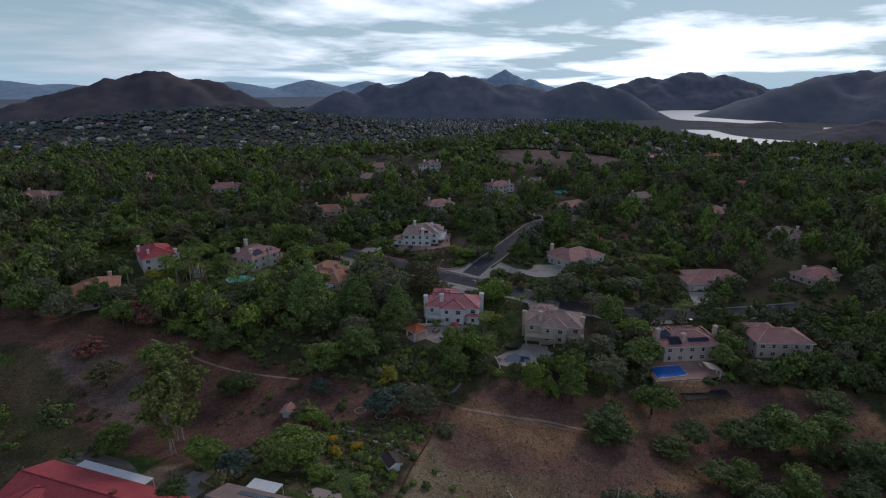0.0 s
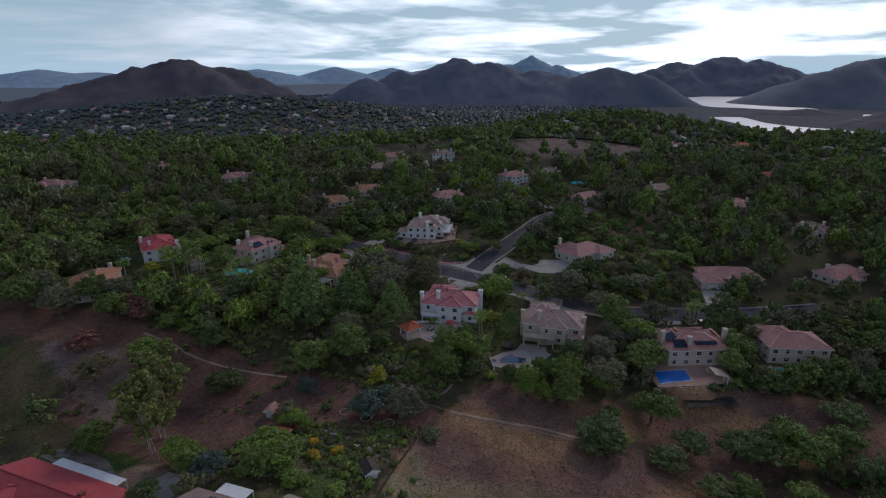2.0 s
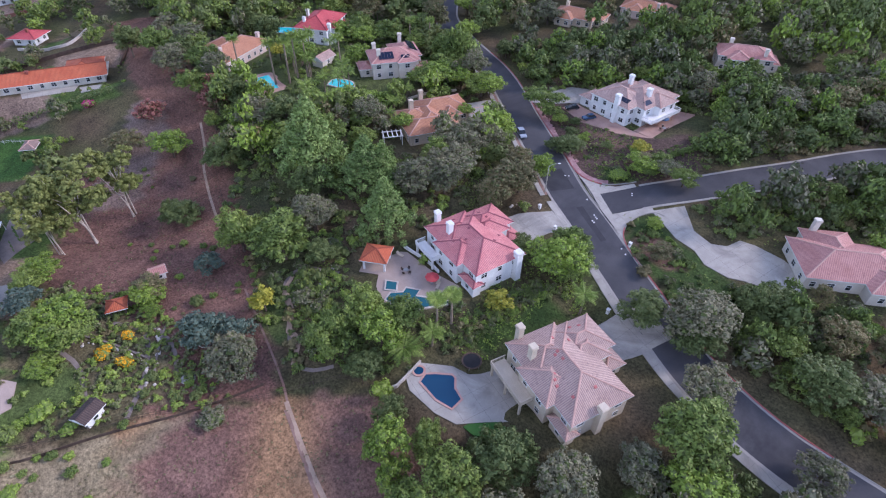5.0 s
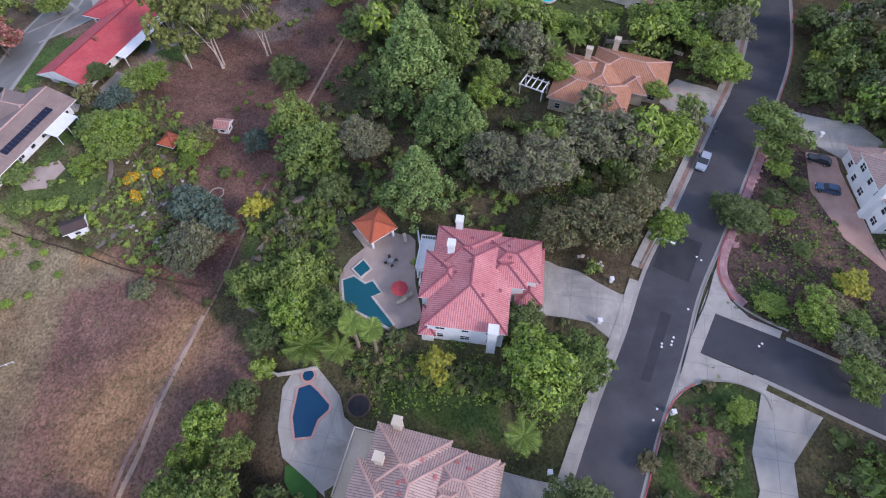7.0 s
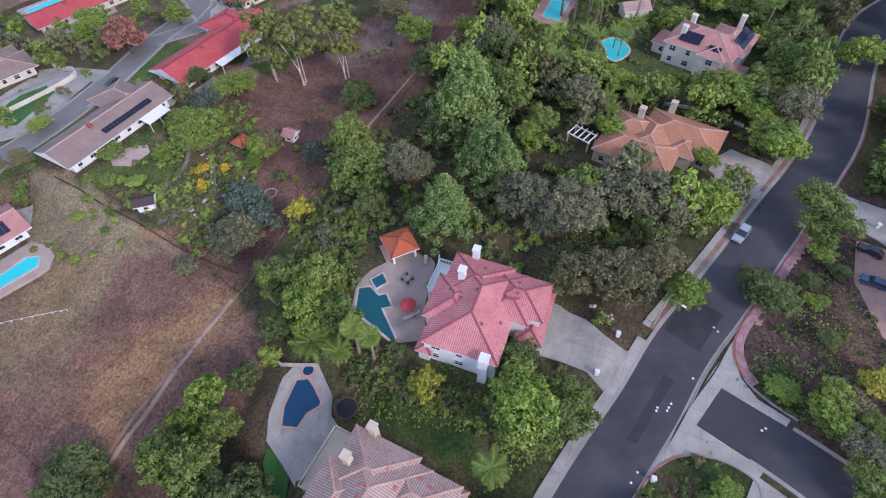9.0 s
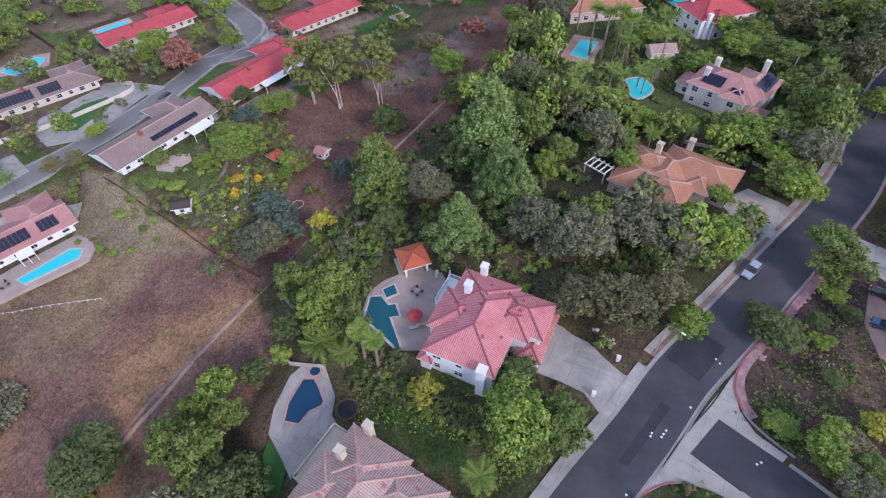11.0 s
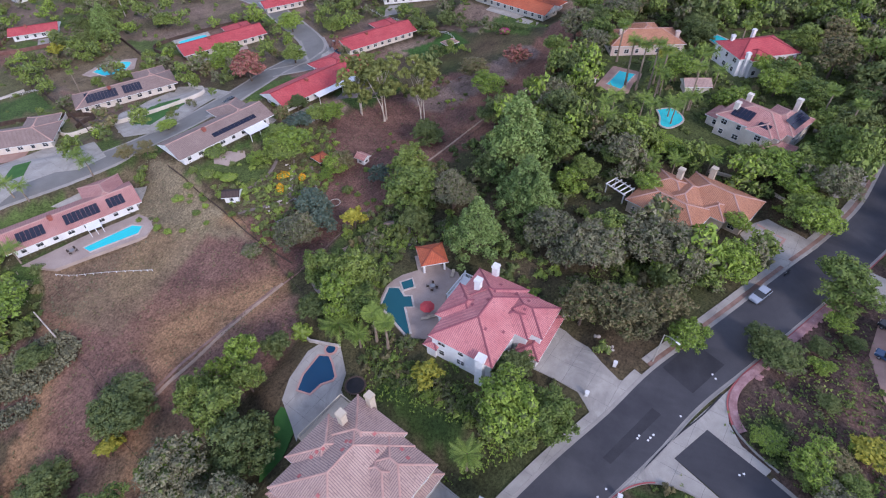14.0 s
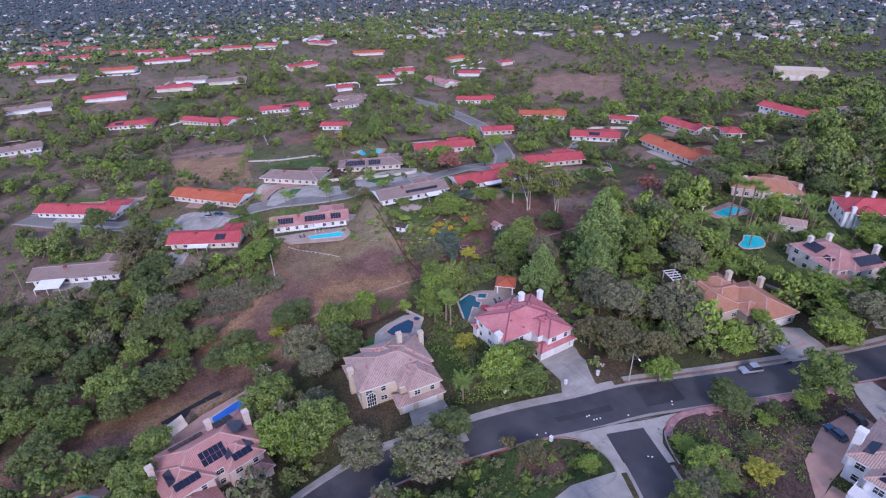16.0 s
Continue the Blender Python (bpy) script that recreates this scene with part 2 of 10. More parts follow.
M["leaf_blue"] = foliage("leaf_blue", (0.072, 0.112, 0.090), (0.130, 0.185, 0.150))
M["leaf_pine"] = foliage("leaf_pine", (0.129, 0.204, 0.060), (0.226, 0.328, 0.109))
M["leaf_gum"] = foliage("leaf_gum", (0.130, 0.153, 0.044), (0.232, 0.259, 0.082))
M["leaf_brown"] = foliage("leaf_brown", (0.125, 0.112, 0.056), (0.225, 0.200, 0.105))
M["leaf_red"] = foliage("leaf_red", (0.24, 0.085, 0.075), (0.44, 0.19, 0.165))
M["leaf_yellow"] = foliage("leaf_yellow", (0.220, 0.228, 0.030), (0.390, 0.370, 0.058))
M["leaf_palm"] = foliage("leaf_palm", (0.105, 0.165, 0.032), (0.200, 0.285, 0.058))
# pale base colour stands in for sky reflected by the ripples
M["water_lake"] = glassy("water_lake", (0.38, 0.42, 0.45), 0.38)
# haze put into the hills' colours, bluer and paler the farther off
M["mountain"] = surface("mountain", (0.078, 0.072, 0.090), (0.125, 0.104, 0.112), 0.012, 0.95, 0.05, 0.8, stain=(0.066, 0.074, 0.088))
M["mountain_mid_haze"] = surface("mountain_mid_haze", (0.120, 0.136, 0.176), (0.165, 0.174, 0.212), 0.012, 0.95, 0.05, 0.8, stain=(0.106, 0.126, 0.160))
M["mountain_far_haze"] = surface("mountain_far_haze", (0.26, 0.36, 0.46), (0.31, 0.42, 0.52), 0.006, 0.95, 0.03, 0.8)


def ground_material():
    k = Nodes("ground", 0.95, 0.0, 0.15)
    at = k.n("ShaderNodeAttribute")
    at.attribute_name = "soil"
    p = k.place()
    a = k.noise(p, 0.18, 6.0, 0.65, 0.6)
    b = k.noise(p, 1.1, 6.0, 0.7)
    f = k.noise(p, 2.6, 5.0, 0.75)
    c = k.mix(0.75, at.outputs["Color"], k.ramp(a, [(0.3, (0.60, 0.56, 0.56)), (0.7, (1.42, 1.38, 1.28))]), "MULTIPLY")
    c = k.mix(0.6, c, k.ramp(b, [(0.3, (0.62, 0.64, 0.62)), (0.7, (1.35, 1.32, 1.28))]), "MULTIPLY")
    c = k.mix(0.85, c, k.ramp(f, [(0.34, (0.36, 0.36, 0.36)), (0.66, (1.65, 1.62, 1.58))]), "MULTIPLY")
    k.color(c)
    add = k.n("ShaderNodeMath"); add.operation = "ADD"
    k.link(b, add.inputs[0]); k.link(f, add.inputs[1])
    k.bump(add.outputs[0], 0.7, 0.25)
    return k.m


M["ground"] = ground_material()

# ---- the lie of the land ----
HEIGHTS_ROAD = [(-91, 246, 4.5), (-48, 237, 1.6), (-24, 230, 0.8), (-2.6, 223, 0.5), (14, 213, -0.3), (36, 197, -1.8), (60, 192, -4),
                (90, 195, -6.5), (115, 219, -6.4), (1.6, 206, 0.2), (-3, 195.6, 0.4), (16, 219, 0), (24, 226, 1), (32, 255, 4), (63, 248, -0.5),
                (-14, 251, 3), (-4, 252, 4), (95, 382, 2), (150, 180, -8), (0, 320, 6), (-100, 320, 8), (-250, 250, 8), (200, 300, 4)]
HEIGHTS_YARDS = [(0, 180, -1.0), (-12, 164, -1.1), (2, 164, -1.2), (26, 151.6, -5.4), (17, 153.4, -5.0), (34, 172, -4.2), (79, 150, -8.5), (84, 168, -8.2),
                 (66, 139, -12.5), (-72, 195, 4), (-83, 205, 4.5), (-60, 214, 2), (-105, 202, 5), (-143, 232, 5), (-90, 155, -2), (-149, 148, 2)]
HEIGHTS_FIELD = [(2.2, 129.8, -8.4), (13.4, 126.2, -8.7), (-20.4, 124.7, -6.7), (-72.7, 123.5, -9.5), (-56.5, 121.3, -6.5), (-26.7, 106.2, -6), (-12, 105, -5),
                 (0, 84, -7.5), (20, 73, -11), (29.5, 99.2, -10.3), (50, 100, -13), (80, 110, -17), (100, 60, -17)]
HEIGHTS_WEST = [(-46, 80, -2.6), (-34, 88, -3), (-76, 94, -4.5), (-94, 102, -6), (-39, 36, -8), (-72, 31, -11), (12, 45, -5), (34, 14, -12), (-122, 105, -10), (-246, -25, -17), (-217, 11, -14.5),
                (-193, 73, -11), (-449, 87, -13), (0, 0, -10), (60, 20, -14), (-250, 120, -6), (150, 0, -18), (-100, -100, -17)]
CTRL = np.array(HEIGHTS_ROAD + HEIGHTS_YARDS + HEIGHTS_FIELD + HEIGHTS_WEST, float)
FAR_Z = -10.0
MOUNDS = [(200, 700, 36, 170, 130), (-330, 1080, 34, 300, 170), (-620, 1050, 22, 350, 200), (60, 520, 10, 160, 90), (500, 560, 17, 130, 110)]


def spline_kernel(d):
    return np.where(d > 0, d * d * np.log(np.maximum(d, 1e-9)), 0)


def fit_spline(pts):
    n = len(pts)
    d = np.linalg.norm(pts[:, None, :2] - pts[None, :, :2], axis=2) / 100
    k = spline_kernel(d) + 0.006 * np.eye(n)
    a = np.c_[np.ones(n), pts[:, :2] / 100]
    return np.linalg.solve(np.block([[k, a], [a.T, np.zeros((3, 3))]]), np.r_[pts[:, 2], 0, 0, 0])


WEIGHTS = fit_spline(CTRL)


def land(x, y):
    """Smooth height of the land (arrays)."""
    x, y = np.asarray(x, float), np.asarray(y, float)
    q = np.c_[x.ravel(), y.ravel()]
    out = np.empty(len(q))
    for i in range(0, len(q), 20000):
        c = q[i:i + 20000]
        d = np.linalg.norm(c[:, None] - CTRL[None, :, :2], axis=2) / 100
        v = spline_kernel(d) @ WEIGHTS[:-3] + WEIGHTS[-3] + c @ WEIGHTS[-2:] / 100
        r = np.hypot(c[:, 0] + 20, c[:, 1] - 150)
        k = np.clip((r - 330) / 200, 0, 1)
        k = k * k * (3 - 2 * k)
        v = (1 - k) * v + k * FAR_Z
        for mx, my, h, sx, sy in MOUNDS:
            v = v + h * np.exp(-((c[:, 0] - mx) / sx) ** 2 - ((c[:, 1] - my) / sy) ** 2)
        out[i:i + 20000] = v
    return out.reshape(x.shape)


def axis(lo, hi, step):
    core = list(np.arange(lo, hi + 0.01, step))
    s, v = step, hi
    up = []
    while v < 4850:
        s *= 1.13
        v += s
        up.append(v)
    s, v = step, lo
    down = []
    while v > -4850:
        s *= 1.13
        v -= s
        down.append(v)
    return np.array(down[::-1] + core + up)


GX, GY = axis(-230, 190, 2.0), axis(-20, 310, 2.0)
GZ = land(*np.meshgrid(GX, GY))


def flatten(x0, y0, rx, ry, rot, z, soft):
    """Level a pad for a house or terrace: full inside the rectangle, fading over `soft` metres."""
    X, Y = np.meshgrid(GX, GY)
    c, s = math.cos(rot), math.sin(rot)
    u, v = (X - x0) * c + (Y - y0) * s, -(X - x0) * s + (Y - y0) * c
    d = np.maximum(np.maximum(np.abs(u) - rx, np.abs(v) - ry), 0)
    k = np.clip(1 - d / soft, 0, 1)
    k = k * k * (3 - 2 * k)
    GZ[:] = GZ * (1 - k) + z * k


def g(x, y):
    """Height of the ground sheet at one place."""
    i = int(np.clip(np.searchsorted(GX, x) - 1, 0, len(GX) - 2))
    j = int(np.clip(np.searchsorted(GY, y) - 1, 0, len(GY) - 2))
    a = (x - GX[i]) / (GX[i + 1] - GX[i])
    b = (y - GY[j]) / (GY[j + 1] - GY[j])
    return float((GZ[j, i] * (1 - a) + GZ[j, i + 1] * a) * (1 - b) + (GZ[j + 1, i] * (1 - a) + GZ[j + 1, i + 1] * a) * b)

# ---- plan: houses, roads, fields ----
# two-storey houses: name, x, y, z, turn (degrees), half sizes of the pad
PLACES = {
    "A": (11.2, 173.3, -1.3, 80.5), "B": (45.8, 161.3, -4.0, 74.5), "C": (92.4, 156.2, -8.3, 93.0),
    "C2": (106.6, 158.0, -8.6, -4.0), "W": (-20.5, 256.8, 3.6, -6.0), "D": (-42.8, 200.1, 1.0, 68.0),
    "E": (-82.6, 217.4, 3.8, 63.0), "F": (-117.0, 221.4, 5.2, 124.0), "G": (-122.0, 182.0, 3.4, 115.0),
    "N": (60.5, 225.0, 0.5, 38.0), "M": (82.0, 328.0, 2.0, 31.0), "X": (113.0, 218.5, -6.2, -3.0),
}


def rect_pad(key, w, d, grow=3.0, soft=7.0):
    x, y, z, turn = PLACES[key]
    a = radians(turn)
    cx, cy = x + math.cos(a) * w / 2 - math.sin(a) * d / 2, y + math.sin(a) * w / 2 + math.cos(a) * d / 2
    flatten(cx, cy, w / 2 + grow, d / 2 + grow, a, z - 0.02, soft)


for key, w, d in (("A", 19, 19), ("B", 19, 19), ("C", 19, 20), ("C2", 19, 14), ("W", 20, 21), ("D", 25, 22), ("E", 19, 15), ("F", 22, 14),
                  ("G", 26, 16), ("N", 24, 18), ("M", 26, 14), ("X", 25, 16)):
    rect_pad(key, w, d)
flatten(-106, 188, 8, 5, radians(170), 3.2, 4)         # pool terrace of the pink-walled house
flatten(17.2, 179.0, 8, 2.2, radians(80.5), -2.6, 4)     # planted strip below the pink-roofed house
flatten(-1, 164, 9, 9, radians(80), -1.45, 5)          # pool terrace of the pink house
flatten(24, 156, 9, 8, radians(75), -5.2, 4)          # pool terrace of the tan house
flatten(74, 149, 9, 6, radians(92), -8.4, 3)         # pool terrace of the house with the blue pool

# single-storey houses along the western streets: front line from left to right, depth
RANCH_NEAR = [("f", -21, 82, -49, 91, 13), ("Lp", 22, 64.5, -4, 78.5, 12), ("or", 40, -14, 20, 17, 13), ("be", 0, 3, -18, 26, 13),
              ("so", -40, 13, -67, 31, 13), ("six", 57, 41, 36, 58, 13), ("p", -59, 90, -93, 102, 14), ("r8", -116, 80, -143, 96, 14),
              ("r9", -92, 14, -122, 31, 14), ("r10", -172, 66, -187, 88, 13), ("r11", -165, 115, -153, 149, 13), ("r12", -196, 2, -216, 26, 13),
              ("r13", -206, -77, -226, -55, 13), ("r14", 94, -54, 66, -24, 13), ("r15", 104, 25, 78, 42, 13)]
RANCH_FAR = [("r16", 101, -205, 76, -200, 13), ("r17", 29, -222, 2, -206, 13), ("r18", -18, -196, -40, -158, 13), ("r19", -31, -306, -60, -294, 13),
             ("r20", -76, -174, -110, -158, 14), ("r21", -82, -84, -95, -71, 11), ("r22", -140, -167, -158, -148, 12), ("r23", 28, -308, -3, -299, 13),
             ("r24", 88, -304, 54, -300, 13), ("r25", -8, -424, -37, -407, 13), ("r26", -58, -447, -104, -431, 13), ("r27", 62, -552, 33, -529, 13),
             ("r29", -225, 93, -219, 118, 12)]
RANCH_MORE = [("r32", -222, 60, -228, 72, 9), ("r33", -292, 124, -282, 158, 13), ("r35", -284, -163, -298, -147, 12), ("r36", -150, 12, -165, 23, 11),
              ("r34", -250, -176, -245, -140, 13)]

RANCH_OUT = [("o1", 35, -638, 8, -618, 12), ("o2", 10, -562, -19, -544, 12), ("o3", -41, -560, -64, -547, 12), ("o4", -69, -538, -98, -521, 12),
             ("o5", 50, -420, 18, -407, 12), ("o6", -54, -324, -78, -310, 12), ("o7", -78, -301, -109, -286, 12), ("o8", -117, -477, -147, -461, 12),
             ("o9", -160, -477, -189, -460, 12), ("o10", -202, -466, -220, -451, 12), ("o11", -165, -297, -199, -299, 12), ("o12", -253, -311, -280, -291, 12),
             ("o13", -241, -212, -259, -204, 12), ("o14", -215, -205, -229, -198, 12), ("o15", -123, -137, -147, -131, 12), ("o16", -165, -202, -178, -197, 12),
             ("o17", -19, -634, -45, -626, 12), ("o18", 7, -727, -24, -714, 12), ("o19", -162, -613, -192, -596, 12), ("o20", -260, -441, -272, -409, 12),
             ("o21", -311, -208, -335, -201, 12), ("o22", -342, -156, -355, -152, 12), ("o23", -299, 174, -311, 184, 12), ("o24", -210, 141, -216, 147, 12)]


def front(row):
    n, x1, y1, x2, y2, dep = row
    a = math.atan2(y2 - y1, x2 - x1)
    w = math.hypot(x2 - x1, y2 - y1)
    cx, cy = (x1 + x2) / 2 - math.sin(a) * dep / 2, (y1 + y2) / 2 + math.cos(a) * dep / 2
    return a, w, cx, cy


# houses on the wooded hill: x, y, turn, two storeys, wall, roof, label
HILL_HOUSES = [(-50, 402, 20, 1, "cream_wall", "mauve_tile", "large two-storey yellow-cream house on a wooded hill"), (-4, 450, 60, 1, "white_wall", "brown_tile", "white two-storey house on a wooded hill"),
               (-24, 420, 40, 0, "white_wall", "brown_tile", "low white house beside a pool"), (-68, 314, 15, 0, "cream_wall", "orange_tile", "single-storey tan house among trees"),
               (48, 392, 25, 1, "white_wall", "rose_tile", "white house with a rose roof among trees"), (76, 414, 30, 0, "beige_wall", "brown_tile", "wide low house with a grey-brown roof"),
               (-208, 396, 10, 0, "pink_wall", "rose_tile", "rose-roofed house half hidden by trees"), (-178, 452, 15, 0, "white_wall", "red_tile", "red-roofed white house among trees"),
               (-256, 340, 5, 0, "pink_wall", "rose_tile", "rose-roofed house half hidden by trees"), (-290, 284, 160, 1, "white_wall", "mauve_tile", "white house with a mauve roof among trees"),
               (-288, 228, 150, 0, "pink_wall", "orange_tile", "orange-roofed house half hidden by trees"), (-330, 262, 150, 0, "white_wall", "terracotta_tile", "long white house with orange roofs"),
               (0, 322, 30, 1, "beige_wall", "rose_tile", "cream house with balconies and a rose roof"), (172, 222, 20, 0, "pink_wall", "rose_tile", "rose-roofed house beside the lower street"),
               (190, 273, 40, 0, "beige_wall", "brown_tile", "low brown-roofed house among trees"), (230, 388, 10, 0, "pink_wall", "terracotta_tile", "orange-roofed house on the far slope"),
               (332, 530, 20, 0, "white_wall", "rose_tile", "rose-roofed house on the far slope"), (146, 367, 15, 0, "beige_wall", "mauve_tile", "long low house on the far slope"),
               (174, 320, 35, 0, "pink_wall", "rose_tile", "rose-roofed house among trees"), (-44, 440, 12, 1, "cream_wall", "rose_tile", "two-storey cream house on a wooded hill"),
               (234, 555, 15, 0, "white_wall", "red_tile", "red-roofed house below the knoll"), (350, 508, 25, 1, "cream_wall", "rose_tile", "cream house on the far slope"),
               (-148, 370, 15, 0, "beige_wall", "rose_tile", "low beige house half hidden by trees"), (-53, 343, 20, 0, "pink_wall", "orange_tile", "tan house with an orange roof among trees"),
               (-90, 378, 35, 0, "white_wall", "brown_tile", "low white house with a grey-brown roof"), (312, 580, 20, 1, "cream_wall", "terracotta_tile", "cream house with an orange roof on the far slope"),
               (146, 627, 10, 0, "white_wall", "brown_tile", "long white house below the knoll")]
for x, y, t, two, wall, tile, label in HILL_HOUSES:
    flatten(x, y, 12, 9, radians(t), g(x, y), 6)

RANCH_Z = {}
for row in RANCH_NEAR + RANCH_FAR + RANCH_MORE + RANCH_OUT:
    a, w, cx, cy = front(row)
    z = g(cx, cy)
    RANCH_Z[row[0]] = z
    if abs(cx) < 260 and -60 < cy < 320:
        flatten(cx, cy, w / 2 + 3, row[5] / 2 + 3, a, z - 0.02, 8)

MAIN_ROAD = [(150, 196), (116, 193), (91, 190.7), (72, 189), (57.5, 190.8), (44.7, 195.6), (27.8, 203.8), (14.3, 211.4), (2.5, 217.4), (-10.7, 226.0),
             (-33.2, 240.2), (-46, 248.5), (-62, 257), (-88, 266), (-108, 276), (-125, 292), (-150, 312), (-185, 330), (-230, 350)]
SIDE_ROAD = [(12.2, 220.6), (18.2, 230.2), (26, 241.2), (33.6, 253.5), (42, 269), (50, 286), (58, 300), (70, 312), (90, 322)]
HILL_LANE = [(70, 312), (64, 322), (57, 334), (46, 352), (38, 372), (34, 400)]
WEST_STREET = [(100, -60), (60, -5), (34, 22), (8, 40), (-14, 52), (-40, 62), (-65, 64), (-88, 62), (-108, 62), (-125, 54), (-150, 20), (-165, -5), (-186, -76), (-200, -180)]
WEST_CLOSE = [(-86, 62), (-100, 74), (-112, 66), (-128, 52)]
NORTH_LANE = [(-150, 312), (-190, 240), (-198, 212), (-235, 250), (-300, 300)]


def smooth(pts, step=2.0):
    """Points of a Catmull-Rom curve through pts, evenly spaced."""
    p = np.array([pts[0], *pts, pts[-1]], float)
    out = []
    for i in range(1, len(p) - 2):
        n = max(2, int(np.linalg.norm(p[i + 1] - p[i]) / step))
        for t in np.linspace(0, 1, n, endpoint=False):
            a, b, c, d = p[i - 1], p[i], p[i + 1], p[i + 2]
            out.append(0.5 * (2 * b + (c - a) * t + (2 * a - 5 * b + 4 * c - d) * t * t + (3 * b - a - 3 * c + d) * t ** 3))
    out.append(p[-2])
    return np.array(out)


def sides(line):
    """The unit normals to the left of a line."""
    t = np.gradient(line, axis=0)
    t /= np.linalg.norm(t, axis=1)[:, None]
    return np.c_[-t[:, 1], t[:, 0]]


def mesh_of(name, verts, faces, mats, smooth_shade=False, idx=None):
    me = bpy.data.meshes.new(name)
    me.from_pydata([tuple(map(float, v)) for v in verts], [], [tuple(map(int, f)) for f in faces])
    for m in mats:
        me.materials.append(M[m] if isinstance(m, str) else m)
    if idx is not None:
        me.polygons.foreach_set("material_index", np.asarray(idx, np.int32))
    if smooth_shade:
        me.polygons.foreach_set("use_smooth", np.ones(len(me.polygons), bool))
    me.update()
    return me


def ribbon(name, line, lo, hi, lift, mat, label, category="road", kind="structure", drop=0.4):
    """A strip of the ground between the offsets lo and hi (left positive) from a line, lying `lift` over the land."""
    line = np.asarray(line, float)
    nrm = sides(line)
    k = max(2, int((hi - lo) / 1.5) + 1)
    offs = np.linspace(lo, hi, k)
    verts, faces = [], []
    for p, n in zip(line, nrm):
        row = [p + n * o for o in offs]
        zs = [g(q[0], q[1]) + lift for q in row]
        verts.append((row[0][0], row[0][1], zs[0] - drop))
        verts += [(q[0], q[1], z) for q, z in zip(row, zs)]
        verts.append((row[-1][0], row[-1][1], zs[-1] - drop))
    w = k + 2
    for i in range(len(line) - 1):
        for j in range(w - 1):
            a = i * w + j
            faces.append((a + 1, a, a + w, a + w + 1))
    return tagged(new(name, mesh_of(name, verts, faces, [mat])), label, category, kind=kind)


def inside(poly, x, y):
    """Whether places (arrays) lie in a polygon."""
    x, y = np.asarray(x, float), np.asarray(y, float)
    r = np.zeros(x.shape, bool)
    n = len(poly)
    for i in range(n):
        (x1, y1), (x2, y2) = poly[i], poly[(i + 1) % n]
        if y1 == y2:
            continue
        r ^= ((y1 > y) != (y2 > y)) & (x < (x2 - x1) * (y - y1) / (y2 - y1) + x1)
    return r


# fields and yards, drawn on the plan
FIELD = [(-12, 107), (2, 131), (14, 143), (24, 142), (45, 137), (62, 142), (100, 145), (128, 140), (128, 118), (95, 118), (72, 108), (52, 100), (35, 84), (20, 70), (2, 81)]
GARDEN = [(-12, 107), (0, 130), (-18, 140), (-52, 147), (-88, 158), (-108, 152), (-110, 128), (-85, 112), (-60, 104), (-40, 103)]
STRIP = [(-46, 138), (-46, 147), (-80, 160), (-120, 172), (-195, 188), (-205, 168), (-125, 152), (-84, 146)]
DIRT_LANE = [(-88, 118), (-104, 132), (-128, 150), (-122, 158), (-100, 150), (-82, 132)]
BANK = [(68, 258), (80, 256), (96, 263), (108, 276), (112, 290), (100, 298), (84, 290), (72, 276)]
SOUTH_DIRT = [(60, 100), (76, 110), (104, 112), (112, 100), (84, 88)]
PAD_DIRT = [(35, 84), (52, 100), (66, 96), (80, 84), (60, 66)]
GROVE = [(18, -96), (-19, -70), (-1, -13), (31, -49)]
HILL_DIRT = [(-345, -107), (-385, -37), (-290, 25), (-262, -54)]
LAWN_A = [(-146, 112), (-128, 98), (-118, 112), (-134, 126)]
LAWN_B = [(18.4, 165.6), (22.8, 166.4), (25.6, 174), (28.2, 182), (27.4, 187), (22.0, 184), (19.8, 173)]
YARD_SOILS = [([(-45, -88), (-79, -84), (-72, -68), (-43, -78)], (0.20, 0.115, 0.09)), ([(-15, -33), (-49, -25), (-41, -4), (-9, -24)], (0.065, 0.115, 0.035)), ([(48, -133), (30, -126), (35, -100), (50, -114)], (0.055, 0.12, 0.03)),
              ([(63, -125), (28, -96), (33, -68), (68, -95)], (0.20, 0.135, 0.115)), ([(-10, -169), (-46, -134), (-38, -99), (8, -123)], (0.17, 0.115, 0.095)), ([(-426, 3), (-413, 90), (-352, 107), (-354, 39)], (0.24, 0.15, 0.12)),
              ([(43, -235), (1, -193), (9, -165), (48, -209)], (0.15, 0.12, 0.09)), ([(-19, 41), (-29, 40), (-20, 64), (-12, 60)], (0.08, 0.12, 0.04)), ([(70, -86), (40, -63), (38, -68), (69, -91)], (0.34, 0.27, 0.24))]
COURT = [(14, -107), (6, -129), (-33, -93), (-25, -72), (-2, -93)]
WEST_LAWN = [(-15, -54), (-62, -74), (-56, -47), (-39, -5), (-15, -4), (-8, -22)]
BROWN_LOT = [(-49, -88), (-75, -72), (-70, -60), (-38, -76)]
FORECOURT = [(13.2, 38.2), (5.5, 26.5), (-5.3, 18.3), (-19.6, 23.8), (-19.0, 33.7), (-9.7, 46.0), (0.2, 41.2), (10.8, 42.5)]
ORANGE_DRIVE = [(48.8, 11.6), (41.5, 2.2), (35.5, 5.3), (31.6, 15.2), (27.9, 33.1), (31.5, 35.0), (45.2, 28.6), (48.1, 21.0)]
LOOP = [(-41, 31), (-31, 42), (-33, 48.5), (-58.6, 55), (-65, 49), (-71.5, 34), (-69.5, 29.3), (-61, 33.5), (-48, 30)]
DRY_PATCH = [(-20.8, 67.8), (-22.2, 76), (-16.7, 88.3), (-11.1, 105.3), (-6.4, 114.7), (0.4, 94.9), (-0.7, 78.2)]
